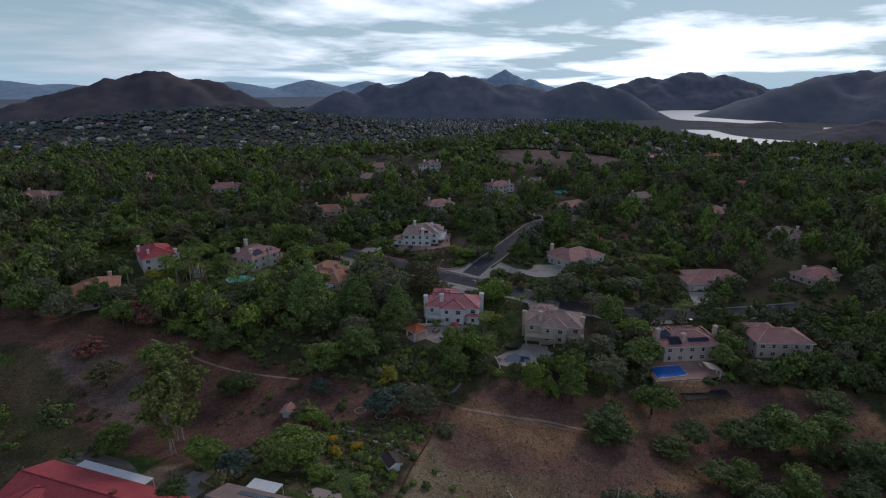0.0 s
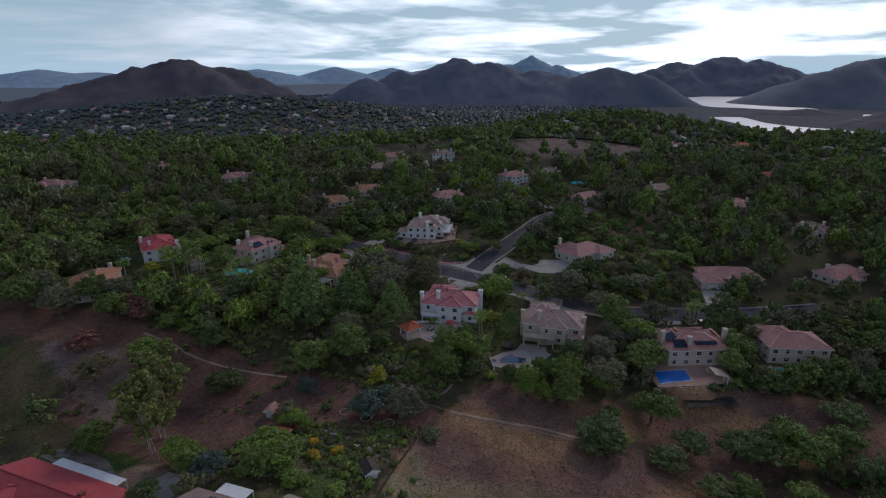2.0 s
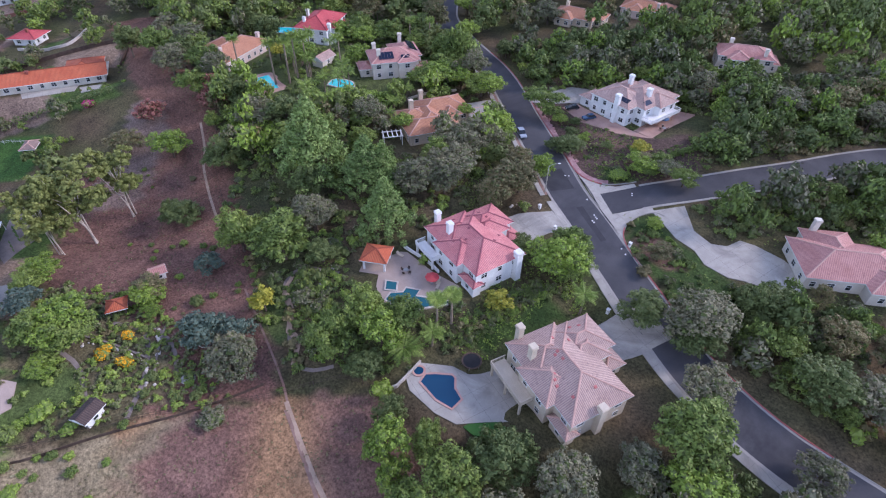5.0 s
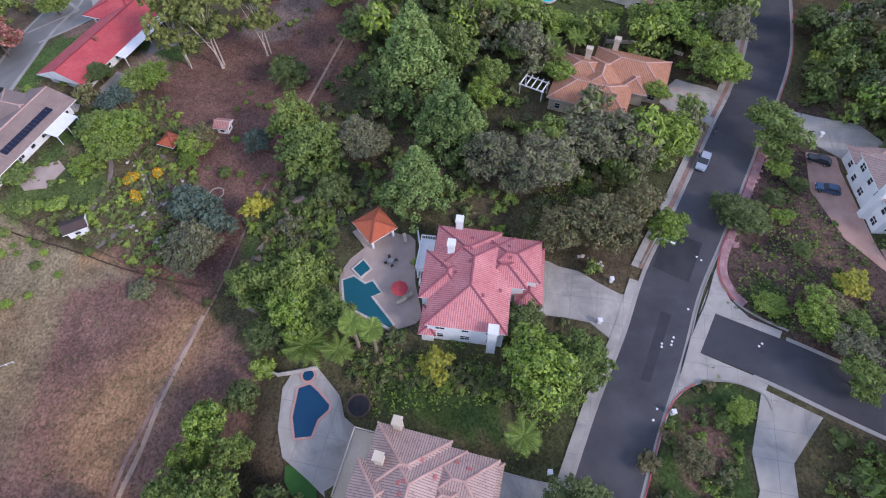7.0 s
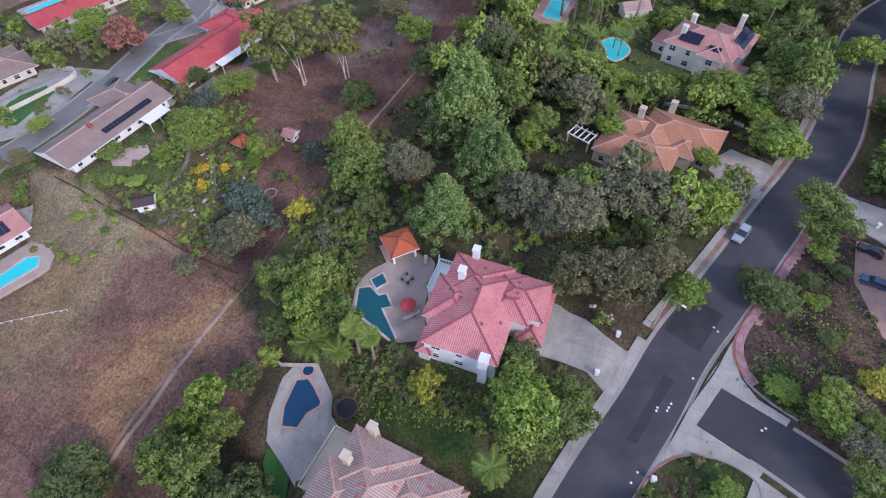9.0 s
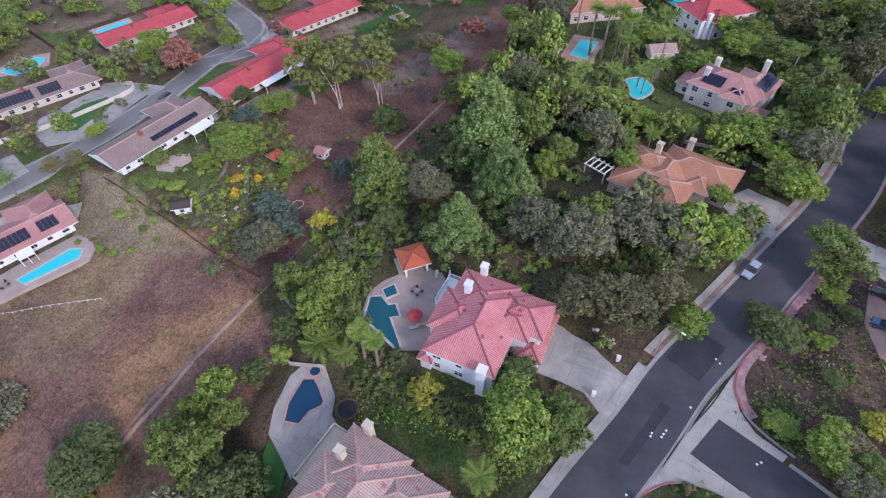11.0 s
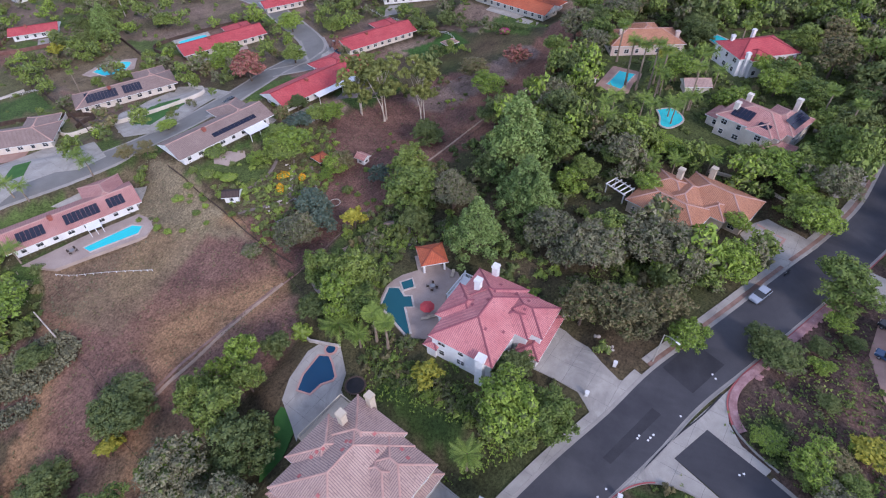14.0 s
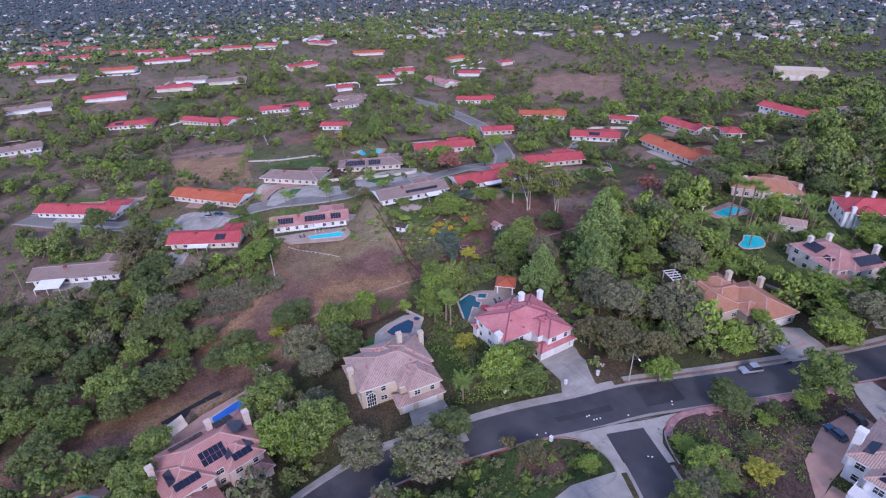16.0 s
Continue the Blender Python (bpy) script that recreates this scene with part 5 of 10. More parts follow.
make_kit()
TREE_WORDS = {"oak": ("tree", "spreading green broadleaf tree"), "lush": ("tree", "bright green leafy tree"), "dark": ("tree", "dense dark green leafy tree"), "olive": ("tree", "grey-green tree with fine leaves"),
              "blue": ("tree", "blue-green tree with fine leaves"), "brown": ("tree", "thin olive-brown tree on a slope"), "red": ("tree", "tree with reddish autumn leaves"), "yellow": ("tree", "small yellow-green leafy tree"),
              "gum": ("gum tree", "tall gum tree with pale bare stems"), "pine": ("pine tree", "large full green pine tree"), "cypress": ("cypress", "slender dark green cypress tree"), "shrub": ("shrub", "round green shrub in a garden"),
              "shrub_olive": ("shrub", "grey-green shrub on dry ground"), "shrub_lime": ("shrub", "bright green shrub in a garden"), "shrub_dark": ("shrub", "dark green shrub on a slope"), "shrub_brown": ("shrub", "dry brown shrub on bare soil"),
              "palm": ("palm tree", "tall palm with arching fronds"), "palm_low": ("palm tree", "low palm with wide arching fronds"), "palm_fan": ("palm tree", "tall slim green fan palm"),
              "far_mid": ("tree", "green tree among houses"), "far_olive": ("tree", "grey-green tree among houses"), "far_dark": ("tree", "dark tree among houses"), "far_lime": ("tree", "light green tree among houses")}
PLANTED = []


def plant(kind, x, y, h=None, r=None, rng=RNG):
    """One tree or shrub: its trunk and crown under an Empty at its foot."""
    cm, tm, H, R = KIT[kind][rng.randint(len(KIT[kind]))]
    sz = (h or H) / H
    sr = (r or R * sz) / R
    cat, lab = TREE_WORDS[kind]
    nm = cat.replace(" ", "_")
    z = g(x, y)
    PLANTED.append((x, y, (r or R * sz)))
    if tm is None:
        o = tagged(new(nm, cm), lab, cat)
        o.location, o.rotation_euler, o.scale = (x, y, z - 0.1), (0, 0, rng.uniform(0, 6.28)), (sr, sr, sz)
        return o
    root = tagged(new(nm), lab, cat)
    root.location, root.rotation_euler, root.scale = (x, y, z), (0, 0, rng.uniform(0, 6.28)), (sr, sr, sz)
    part("trunk", tm, root)
    part("crown", cm, root)
    return root


# keep-outs for chance planting
LINES = [(smooth(MAIN_ROAD), 8.5), (smooth(SIDE_ROAD), 6.0), (smooth(HILL_LANE), 4.0), (smooth(WEST_STREET), 7.0), (smooth(WEST_CLOSE), 7.0), (smooth(NORTH_LANE), 5.0)]
DRIVE_N = [(21, 225), (28, 235), (34, 230), (40, 230), (44, 235), (61, 235), (61, 222), (50, 218), (40, 217), (30, 221)]
EFG = [(-136.6, 172.7), (-163.6, 246.6), (-139.8, 259.6), (-119.6, 254.0), (-72.9, 241.0), (-69.1, 220.7), (-70.5, 199.2), (-78.6, 182.8)]
CENTRE = [(-64, 150), (-44, 143), (0, 130), (5, 172), (14, 197), (0, 204), (-42, 205), (-62, 190)]
CLEAR = BARE_SLOPES + [[(84, 378), (84, 392), (96, 410), (112, 402), (106, 374)], [(114, 318), (120, 346), (132, 346), (134, 318)]] + [DRY_PATCH, COURT, WEST_LAWN, BROWN_LOT, FIELD, GARDEN, DRIVE_N, CENTRE, EAST_GARDEN, ISLAND, EFG, HILLSIDE, DIRT_LANE, BANK, SOUTH_DIRT, PAD_DIRT, GROVE, LAWN_A, LAWN_B,
         [(-8, 152), (18, 156), (22, 196), (-8, 204), (-20, 196), (-18, 156)], [(20, 146), (52, 152), (60, 186), (30, 200), (14, 164)]]
PAVED = [LOOP, FORECOURT, ORANGE_DRIVE, [(-66.5, -20.5), (-79, -21.5), (-87, -11), (-78, -3.4), (-66.4, -4.6)], [(-106.5, -10), (-121, -1.5), (-114, 8.4), (-99, 4.6)], [(-6, 156), (-16, 158), (-18, 164), (-13, 170), (-10, 172), (1, 172), (9, 173), (10, 165), (8, 158)], [(-5, 193), (-6, 197), (-2, 202), (3, 207), (0, 215), (14, 208), (10, 203), (10, 199), (7, 192)],
         [(16, 147), (15, 154), (17, 157), (24, 161), (25, 165), (37, 161), (41, 154), (35, 150), (25, 147)], [(32, 183), (38, 200), (47, 196), (42, 180)], [(-43, 226), (-53, 232), (-46, 243), (-35, 237), (-39, 229)],
         [(64.5, 154), (73.5, 162), (91.5, 160), (90.5, 147), (78.5, 144), (65.5, 142)], [(-40, 246), (-37, 258), (-33, 266), (-27, 269), (-18, 259), (-28, 253)], [(-1, 257), (4, 246), (11, 251), (18, 266), (15, 275), (6, 280)],
         [(23, 66), (9, 71), (-4, 78), (-3, 87), (3, 88), (21, 76)], [(-96, 180), (-116, 183), (-116, 196), (-96, 195)], [(-91, 200), (-92, 207), (-84, 211), (-76, 207), (-78, 202)], [(-150, 211), (-150, 223), (-136, 224), (-136, 212)], DRIVE_N, [(-26, 251.5), (-24, 256.8), (-20.4, 256.0), (-2, 254.6), (5.5, 255), (-4, 249.6), (-16, 248.6)], [(107, 214), (118, 214), (117, 198), (105, 198)], [(99.7, 156), (101.7, 147), (111.7, 146), (117.7, 152), (116.7, 158)]]
FOOT = []
for x, y, t, two, wall, tile, label in HILL_HOUSES:
    a = radians(t)
    FOOT.append((x - math.cos(a) * 9 + math.sin(a) * 6, y - math.sin(a) * 9 - math.cos(a) * 6, a, 20, 13))
for key, w, d in (("A", 19, 19), ("B", 19, 19), ("C", 19, 20), ("C2", 19, 16), ("W", 20, 21), ("D", 25, 22), ("E", 19, 15), ("F", 22, 14), ("G", 26, 18), ("N", 24, 20), ("M", 26, 14), ("X", 25, 16)):
    x, y, z, t = PLACES[key]
    FOOT.append((x, y, radians(t), w, d))
for row in RANCH_NEAR + RANCH_FAR + RANCH_MORE + RANCH_OUT:
    a, w, cx, cy = front(row)
    FOOT.append((row[1], row[2], a, w, row[5] + 4))


def free(x, y, r):
    """Whether a crown of radius r fits here without standing in a road, a house or a field."""
    for line, w in LINES:
        if np.min(np.hypot(line[:, 0] - x, line[:, 1] - y)) < w + r * 0.3:
            return False
    for fx, fy, a, w, d in FOOT:
        u, v = (x - fx) * math.cos(a) + (y - fy) * math.sin(a), -(x - fx) * math.sin(a) + (y - fy) * math.cos(a)
        if -r * 0.75 - 0.5 < u < w + r * 0.75 + 0.5 and -r * 0.75 - 0.5 < v < d + r * 0.75 + 0.5:
            return False
    for poly in CLEAR + PAVED:
        if inside(poly, np.array([x]), np.array([y]))[0]:
            return False
    return True


def scatter(poly, n, kinds, hs, seed, gap=0.75, respect=True):
    """Chance planting inside a polygon: kinds as (name, weight), hs as a range of heights."""
    rng = np.random.RandomState(seed)
    xs, ys = [p[0] for p in poly], [p[1] for p in poly]
    names, wts = zip(*kinds)
    wts = np.array(wts) / sum(wts)
    made = tries = 0
    while made < n and tries < n * 12:
        tries += 1
        x, y = rng.uniform(min(xs), max(xs)), rng.uniform(min(ys), max(ys))
        if not inside(poly, np.array([x]), np.array([y]))[0]:
            continue
        kind = names[rng.choice(len(names), p=wts)]
        H, R = KIT[kind][0][2:]
        h = rng.uniform(*hs) * H
        r = R * h / H
        if respect and not free(x, y, r):
            continue
        if any((px - x) ** 2 + (py - y) ** 2 < (gap * (pr + r)) ** 2 for px, py, pr in PLANTED):
            continue
        plant(kind, x, y, h, r, rng)
        made += 1

# ---- planting ----
# tall trees that hide parts of the northern houses: kind, x, y, height, radius
STREET_TREES = [("dark", 55.5, 212.2, 9, 4.4), ("brown", 70.0, 217.0, 8.5, 4.2), ("brown", 79.0, 221.6, 8, 4.0), ("dark", 87.0, 222.0, 8, 4.4), ("oak", 64.0, 207.6, 7, 4.0),
                ("dark", -157, 162, 12, 5.6), ("oak", -145, 168, 12, 5.4), ("dark", -136, 172.6, 11, 5.0), ("olive", -116, 176.4, 10, 5.0), ("red", -104, 168.4, 8, 4.2),
                ("dark", -96, 173.4, 11, 5.0), ("oak", -55.6, 180.6, 12, 5.2), ("olive", -57.6, 196.4, 10, 4.4)]

# trees and shrubs that stand out one by one
plant("pine", -48.4, 171, 25, 10.5)
plant("pine", -34.1, 178.1, 17, 8)
plant("pine", -17.6, 171.6, 16, 7.2)
plant("oak", -29, 149.5, 12, 7.5)
plant("olive", -31.5, 160.1, 10, 4.8)
plant("olive", -24.7, 186.3, 10, 5.5)
plant("olive", -23.9, 196.3, 9, 5)
plant("olive", -28.6, 207.5, 10, 7)
plant("brown", -6.4, 198.2, 10, 4.6)
plant("brown", -6.4, 207.4, 10, 5)
plant("olive", -19, 192, 9, 4.2)
plant("brown", -11.4, 213.4, 9, 4.5)
plant("olive", -24.1, 215.1, 9, 4.5)
plant("lush", -29.8, 225.3, 7.5, 4.7)
plant("lush", -6.6, 217.6, 6.5, 3.4)
plant("lush", -49.1, 241.2, 8, 4.8)
plant("lush", -59.5, 237.7, 7.5, 4.5)
plant("oak", -67.1, 228.5, 8, 5.5)
plant("oak", -28.1, 244.5, 9, 6.3)
plant("dark", -9.5, 233.5, 5, 4.2)
plant("oak", 0.9, 143.1, 10.5, 4.8)
plant("oak", 1.5, 151.2, 10.5, 4.8)
plant("lush", 7.2, 150.4, 9, 4.4)
plant("oak", 7.6, 156.3, 7, 4)
plant("dark", 9.8, 144.5, 6, 3.6)
plant("palm_low", 12.1, 152.2, 4.5, 4.4)
plant("palm_fan", 12, 161.1, 10, 2.2)
plant("palm_fan", 13.1, 164.3, 9.5, 2.2)
plant("palm", 13.8, 158.2, 5, 3)
plant("yellow", 16.9, 174.7, 4.5, 3)
plant("lush", 20.3, 191.3, 9.5, 5.2)
plant("dark", 10.8, 189.6, 6, 3.8)
plant("oak", 18.1, 198.4, 7.5, 4.6)
plant("oak", 23.2, 192.4, 7, 4)
plant("palm", 29.3, 187.5, 7, 3.2)
plant("lush", 25.0, 137.4, 9, 3.9)
plant("dark", 20.4, 142.0, 6, 3.2)
plant("oak", 37.6, 141.4, 11, 5.2)
plant("dark", 40.7, 149.9, 10.5, 5.5)
plant("lush", 47.9, 141.3, 9, 4.5)
plant("dark", 43.1, 121, 7.5, 5.8)
plant("yellow", 48.4, 121.8, 3, 2.6)
plant("shrub", 48.9, 132.6, 3, 3)
plant("dark", 58.8, 115.7, 5, 4.5)
plant("blue", -20.7, 125.1, 8, 4.6)
plant("olive", -11.1, 126.9, 7.5, 4.5)
plant("blue", -16.3, 130, 6.5, 3.6)
plant("yellow", -18.9, 138.1, 6.5, 3.2)
plant("lush", -39, 105.2, 8, 5.5)
plant("oak", -40.7, 99.2, 7.5, 4.5)
plant("brown", -40.4, 121.4, 6, 4)
plant("oak", -57.3, 101.7, 6, 3.6)
plant("shrub_olive", -2.5, 117.4, 2.6, 2.6)
plant("dark", -65.5, 137.2, 6.5, 4.4)
plant("dark", -62.1, 91.5, 5, 3.6)
plant("red", -77.2, 60, 9, 5.8)
plant("lush", -85, 39, 8, 5)
plant("oak", -86, 111.9, 8, 5)
plant("oak", 29.8, 142.6, 8, 3.0)
plant("oak", 36.0, 133.8, 9.5, 4.2)
plant("olive", 50.6, 154, 8, 5)
plant("oak", 62.7, 153.2, 8, 6)
plant("oak", 61.1, 175.6, 13, 7)
plant("lush", 66.5, 169.3, 9, 6)
plant("olive", 57.8, 166.1, 8, 4.4)
plant("palm", 95.8, 187.8, 7, 3.6)
plant("palm", 93.3, 185.5, 6, 3.2)
plant("dark", 103.2, 182.6, 13, 6.2)
plant("oak", 95.8, 159.8, 9, 5.8)
plant("oak", 91.3, 150.8, 8, 5)
plant("brown", 106.9, 168.6, 8, 4)
plant("dark", 57.2, 213.9, 8, 6)
plant("dark", 51, 196, 7, 5.5)
plant("dark", 72.3, 205.6, 8, 6)
plant("olive", 81.6, 208.3, 7, 6)
plant("dark", 39.8, 194.7, 6, 5)
plant("dark", 43.6, 119.5, 7, 4.2)
plant("olive", 78.7, 187.5, 6, 4)
plant("lush", 68.7, 251.1, 6, 4)
plant("oak", 23.1, 239.6, 5, 3.6)
plant("lush", 18.2, 191.1, 8, 5.2)
plant("oak", -28.4, 198.7, 9, 5.5)
plant("pine", -31.3, 181.7, 15, 5.5)
plant("oak", -62.3, 175.3, 9, 6)
plant("olive", -78.8, 172.4, 9, 6.5)
plant("red", -110.8, 171.2, 7, 4.6)
plant("oak", -143, 178.7, 9, 6)
plant("olive", -163.1, 179.7, 9, 6)
plant("oak", -206.6, 194.4, 9, 7)
plant("lush", -91.7, 148.1, 8, 5)
plant("brown", -103.4, 139.2, 8, 5.5)
plant("lush", -84.5, 264, 8, 5)
plant("oak", -90.4, 244.9, 8, 5)
plant("lush", -96.5, 221, 7, 4.4)
plant("palm_fan", -93.5, 243.4, 13, 2)
plant("palm_fan", -88.3, 249, 13, 2)
plant("palm_fan", -129.1, 221.1, 13, 2)
plant("palm", -72.3, 253.8, 8, 3)
plant("lush", -104.1, 284.8, 7, 5)
plant("dark", -64.7, 266.5, 7, 4.5)
plant("oak", 27.6, 337.9, 9, 6)
plant("olive", 26.1, 293.5, 10, 7)
plant("brown", 36.6, 307.3, 11, 6)
plant("olive", 46.7, 308.3, 9, 5)
plant("lush", 72.3, 297.4, 6, 5)
plant("oak", 65.5, 343.3, 7, 5)
plant("oak", -26.9, 329.7, 8, 6)
plant("dark", -44.7, 280, 8, 6)
plant("olive", -73.5, 302, 9, 6)
plant("olive", 2.1, 287.8, 9, 5)
plant("cypress", 94.7, 399.3, 9, 1)
plant("cypress", 97.6, 400.2, 9, 1)
plant("cypress", 100.4, 401.1, 9, 1)
plant("cypress", 91.8, 396.4, 9, 1)
plant("shrub_lime", 97.2, 226.2, 3, 3)
plant("lush", 111.3, 241.3, 6, 5)
plant("lush", 105.3, 245.5, 5, 4)
plant("oak", 121.1, 257, 7, 6)
plant("lush", -44.7, 225.2, 5, 3)
plant("oak", -51.5, 239.6, 8, 6)
plant("lush", -71.0, 227.0, 4, 2.8)
plant("lush", -71.6, 218.6, 3, 2.4)
plant("lush", -70.3, 205.8, 5, 4.2)
plant("lush", -50.6, 204.8, 6, 4)
plant("palm_fan", -99.7, 197.5, 16, 2.2)
plant("palm_fan", -97.9, 200.3, 15, 2.2)
plant("palm_fan", -90.7, 209.7, 15, 2.2)
plant("palm", -78.2, 200, 8, 3)
plant("palm", -61.4, 209.5, 6, 3)
plant("palm", -65.1, 217.9, 6, 3)
plant("lush", -107.5, 204.3, 8, 5)
plant("oak", -111.3, 166.2, 10, 5)
plant("olive", -81.5, 172.2, 10, 5)
plant("lush", -68.5, 172.6, 7, 5)
plant("oak", -124.4, 176.5, 11, 6)
plant("olive", -131.6, 167, 11, 6)
plant("olive", -146.5, 180.3, 10, 6)
plant("dark", -145.7, 208.1, 9, 6)
plant("oak", -114.5, 235.9, 9, 6)
plant("oak", -103, 241.6, 9, 6)
plant("lush", -118, 228.6, 7, 4)
plant("brown", -147.5, 250, 10, 6)
plant("dark", -90.5, 251.5, 9, 7)
plant("oak", -100.4, 255, 9, 6)
plant("oak", -63.8, 172.2, 9, 5)
plant("red", -113.7, 150.9, 7, 4.5)
plant("lush", -133.5, 37.9, 8, 5.5)
plant("lush", -93.5, 34.4, 8, 5.5)
plant("red", -84, 52.9, 9, 5.5)
plant("oak", -99.3, 64, 7, 5)
plant("oak", -136.7, 58.6, 7, 4.5)
plant("pine", -105, -47.9, 15, 6)
plant("palm", -9.4, 56.1, 6, 3)
plant("palm", 5.7, 48.7, 6, 3)
plant("palm", 22.3, 65.6, 6, 3)
plant("shrub", -29.3, 85.3, 3, 3.5)
plant("oak", -36.8, 103.9, 7, 5.5)
plant("oak", 92.4, 116.7, 12, 7)
plant("dark", 112.6, 130.5, 8, 6)
plant("dark", 101, 146.1, 7, 5)
plant("dark", 99, 65.5, 9, 7)
plant("dark", 110.2, 66.9, 9, 6)
plant("brown", 66.4, 28.5, 13, 7)
plant("brown", 73.3, 41.5, 9, 5)
plant("olive", 71.9, 81.8, 9, 5.5)
plant("dark", 84.4, 51.9, 8, 4)
plant("dark", 44.1, 119.2, 5, 4)
plant("oak", 60.1, 132.4, 9, 6)
plant("oak", 65.9, 154.1, 9, 6)
plant("olive", 49.3, 142.2, 11, 6)
plant("lush", 29.4, 135.0, 6.5, 3.0)
plant("olive", 58, 187.1, 8, 5)
plant("olive", 49.2, 199.2, 11, 7)
plant("brown", 32.9, 212.1, 5, 3)
plant("dark", -11.6, 230.8, 5, 4)
plant("lush", 12.1, 237.7, 5, 4)
plant("lush", 26.3, 221.3, 2.5, 2)
plant("shrub", 27.7, 218.5, 2, 1.8)
plant("shrub", 26.3, 222, 2, 1.8)
plant("shrub_brown", 33, 206, 2.5, 2)
plant("dark", 115.7, 94.9, 8, 6)
plant("oak", 105.8, 121.5, 8, 6)
plant("gum", -73.1, 117.6, 23, 10.5)
plant("gum", -78.3, 129.5, 21, 8.5)
plant("gum", -70.7, 110.2, 19, 7.5)
plant("olive", -32.4, 160, 10, 5.5)
plant("oak", -39.3, 143.8, 11, 5.5)
plant("olive", -21.3, 197.4, 10, 6)
plant("olive", -28.8, 212.9, 11, 6)
plant("dark", -43.5, 165.8, 10, 5)
plant("dark", -20.5, 154.8, 7, 4)
plant("brown", -7.4, 204.5, 10, 5.5)
plant("shrub_olive", -14.9, 145.6, 3, 3)
plant("blue", -39.1, 134.6, 5, 3)
plant("lush", -45.7, 186.2, 6, 4)
plant("oak", -50.8, 188.5, 7, 4)
plant("dark", -74.5, 156.4, 9, 5)
plant("dark", -72.3, 177.3, 12, 6)
plant("lush", -70.6, 195.7, 7, 5)
plant("lush", -68.1, 211.6, 4, 3.4)
plant("oak", -69, 239.7, 8, 6)
plant("lush", -66.4, 231.6, 8, 6)
plant("lush", -39.8, 102.1, 7, 5.5)
plant("blue", -51.7, 99.7, 5, 4)
plant("lush", -61.2, 105.4, 6, 3.8)
plant("dark", -63.5, 90.6, 4, 3)
plant("lush", -38.8, 120.3, 5, 3.5)
plant("dark", -63.1, 138.2, 6, 4.5)
plant("blue", -20.3, 124.1, 7, 4)
plant("olive", -9.4, 125.8, 8, 5)
plant("lush", -32.3, 97.5, 3, 3)
plant("shrub_lime", -22.4, 95.1, 2, 2.5)
plant("shrub_lime", -18.6, 102.2, 2, 2)
plant("shrub_olive", -2.4, 117.6, 3, 3)
plant("shrub_lime", 14.7, 144.5, 3, 2.5)
plant("dark", 41, 119.2, 7, 6)
plant("shrub_lime", 48.3, 120.9, 2, 2)
plant("olive", -9.5, 233.8, 4, 4)
plant("shrub_lime", 6, 244.4, 3, 2)
plant("lush", 8.6, 231.8, 2, 2.5)
plant("brown", 11.4, 240.2, 4, 4)
plant("olive", 17.9, 240.5, 5, 4)
plant("lush", -108, 232.6, 7, 5)
plant("brown", -62.6, 242.3, 7, 4)
plant("palm_fan", -99.4, 193.9, 16, 2.4)
plant("palm_fan", -102.6, 190.3, 16, 2.4)
plant("palm_fan", -118.1, 184.8, 14, 2.4)
plant("palm", -103, 198.4, 8, 3.2)
plant("palm", -96.9, 201.2, 7, 3)
plant("palm", -90.8, 210.3, 6, 3.2)
plant("palm", -81.2, 206.2, 7, 3)
plant("palm", -116.4, 213, 8, 3.2)
plant("palm", -112.9, 210.7, 8, 3.2)
plant("palm", -115.3, 208.1, 8, 3)
plant("palm", -106.3, 215.9, 7, 3)
plant("palm", -80.8, 189.8, 8, 3.2)
plant("palm", -68.8, 189.7, 9, 3.2)
plant("palm", -61.8, 203.3, 5, 3.2)
plant("oak", -58.9, 194.5, 6, 4)
plant("yellow", -116.6, 200.6, 6, 4)
plant("brown", -126, 248.4, 13, 7)
plant("palm", -127.4, 253.7, 10, 3)
plant("palm", -129.8, 257.8, 10, 3)
plant("oak", -140.4, 241, 10, 6)
plant("dark", -137.3, 208.2, 10, 6)
plant("pine", -97.5, -41.3, 15, 6)
plant("oak", -118.5, -25.3, 7, 5)
plant("red", -119.1, 73.5, 6, 4)
plant("lush", -36.4, 59.4, 3, 3.5)
plant("brown", -22.1, 65.5, 4, 3)
plant("brown", -19.2, 60.1, 4, 3)
plant("palm", -61.6, 104.4, 5, 3)
plant("dark", 40.4, 91.1, 5, 4)
plant("lush", 33.7, 73.1, 8, 6.5)
plant("dark", 66.9, 105.8, 6, 5)
plant("dark", 66.4, 121.5, 6, 5)
plant("palm", 110.5, 262.7, 6, 3)
plant("palm", 114.7, 253.6, 6, 3)
plant("palm", 97.9, 239.7, 6, 3)
plant("palm", 108.8, 244.1, 5, 3)
plant("palm", 105, 266.6, 6, 3)
plant("lush", 89.4, 234.2, 4, 4)
plant("palm_low", 94.1, 191.1, 4, 3)
plant("oak", 115.9, 111.3, 7, 5)
plant("dark", 97.3, 89.7, 5, 5)
plant("dark", 108.4, 73.2, 6, 5.5)
plant("dark", 71.6, 56.4, 9, 5.5)
plant("dark", 82.1, 65.1, 5, 5)
plant("shrub_lime", 88.0, 103.4, 3, 3)
plant("shrub_olive", 80.2, 104.3, 3, 3)
plant("shrub_dark", 71.1, 103.0, 3, 3)
plant("dark", 64.7, 52.0, 9, 6)
plant("dark", 71.9, 67.9, 9, 6)
plant("olive", 60.2, 65.8, 8, 6)
plant("dark", 64.7, 87.0, 7, 5)
plant("dark", 78.4, 89.1, 8, 6)
plant("dark", 72.4, 98.4, 7, 5)
plant("dark", 83.9, 118.4, 9, 7)
plant("oak", 74.3, 107.1, 6, 4)
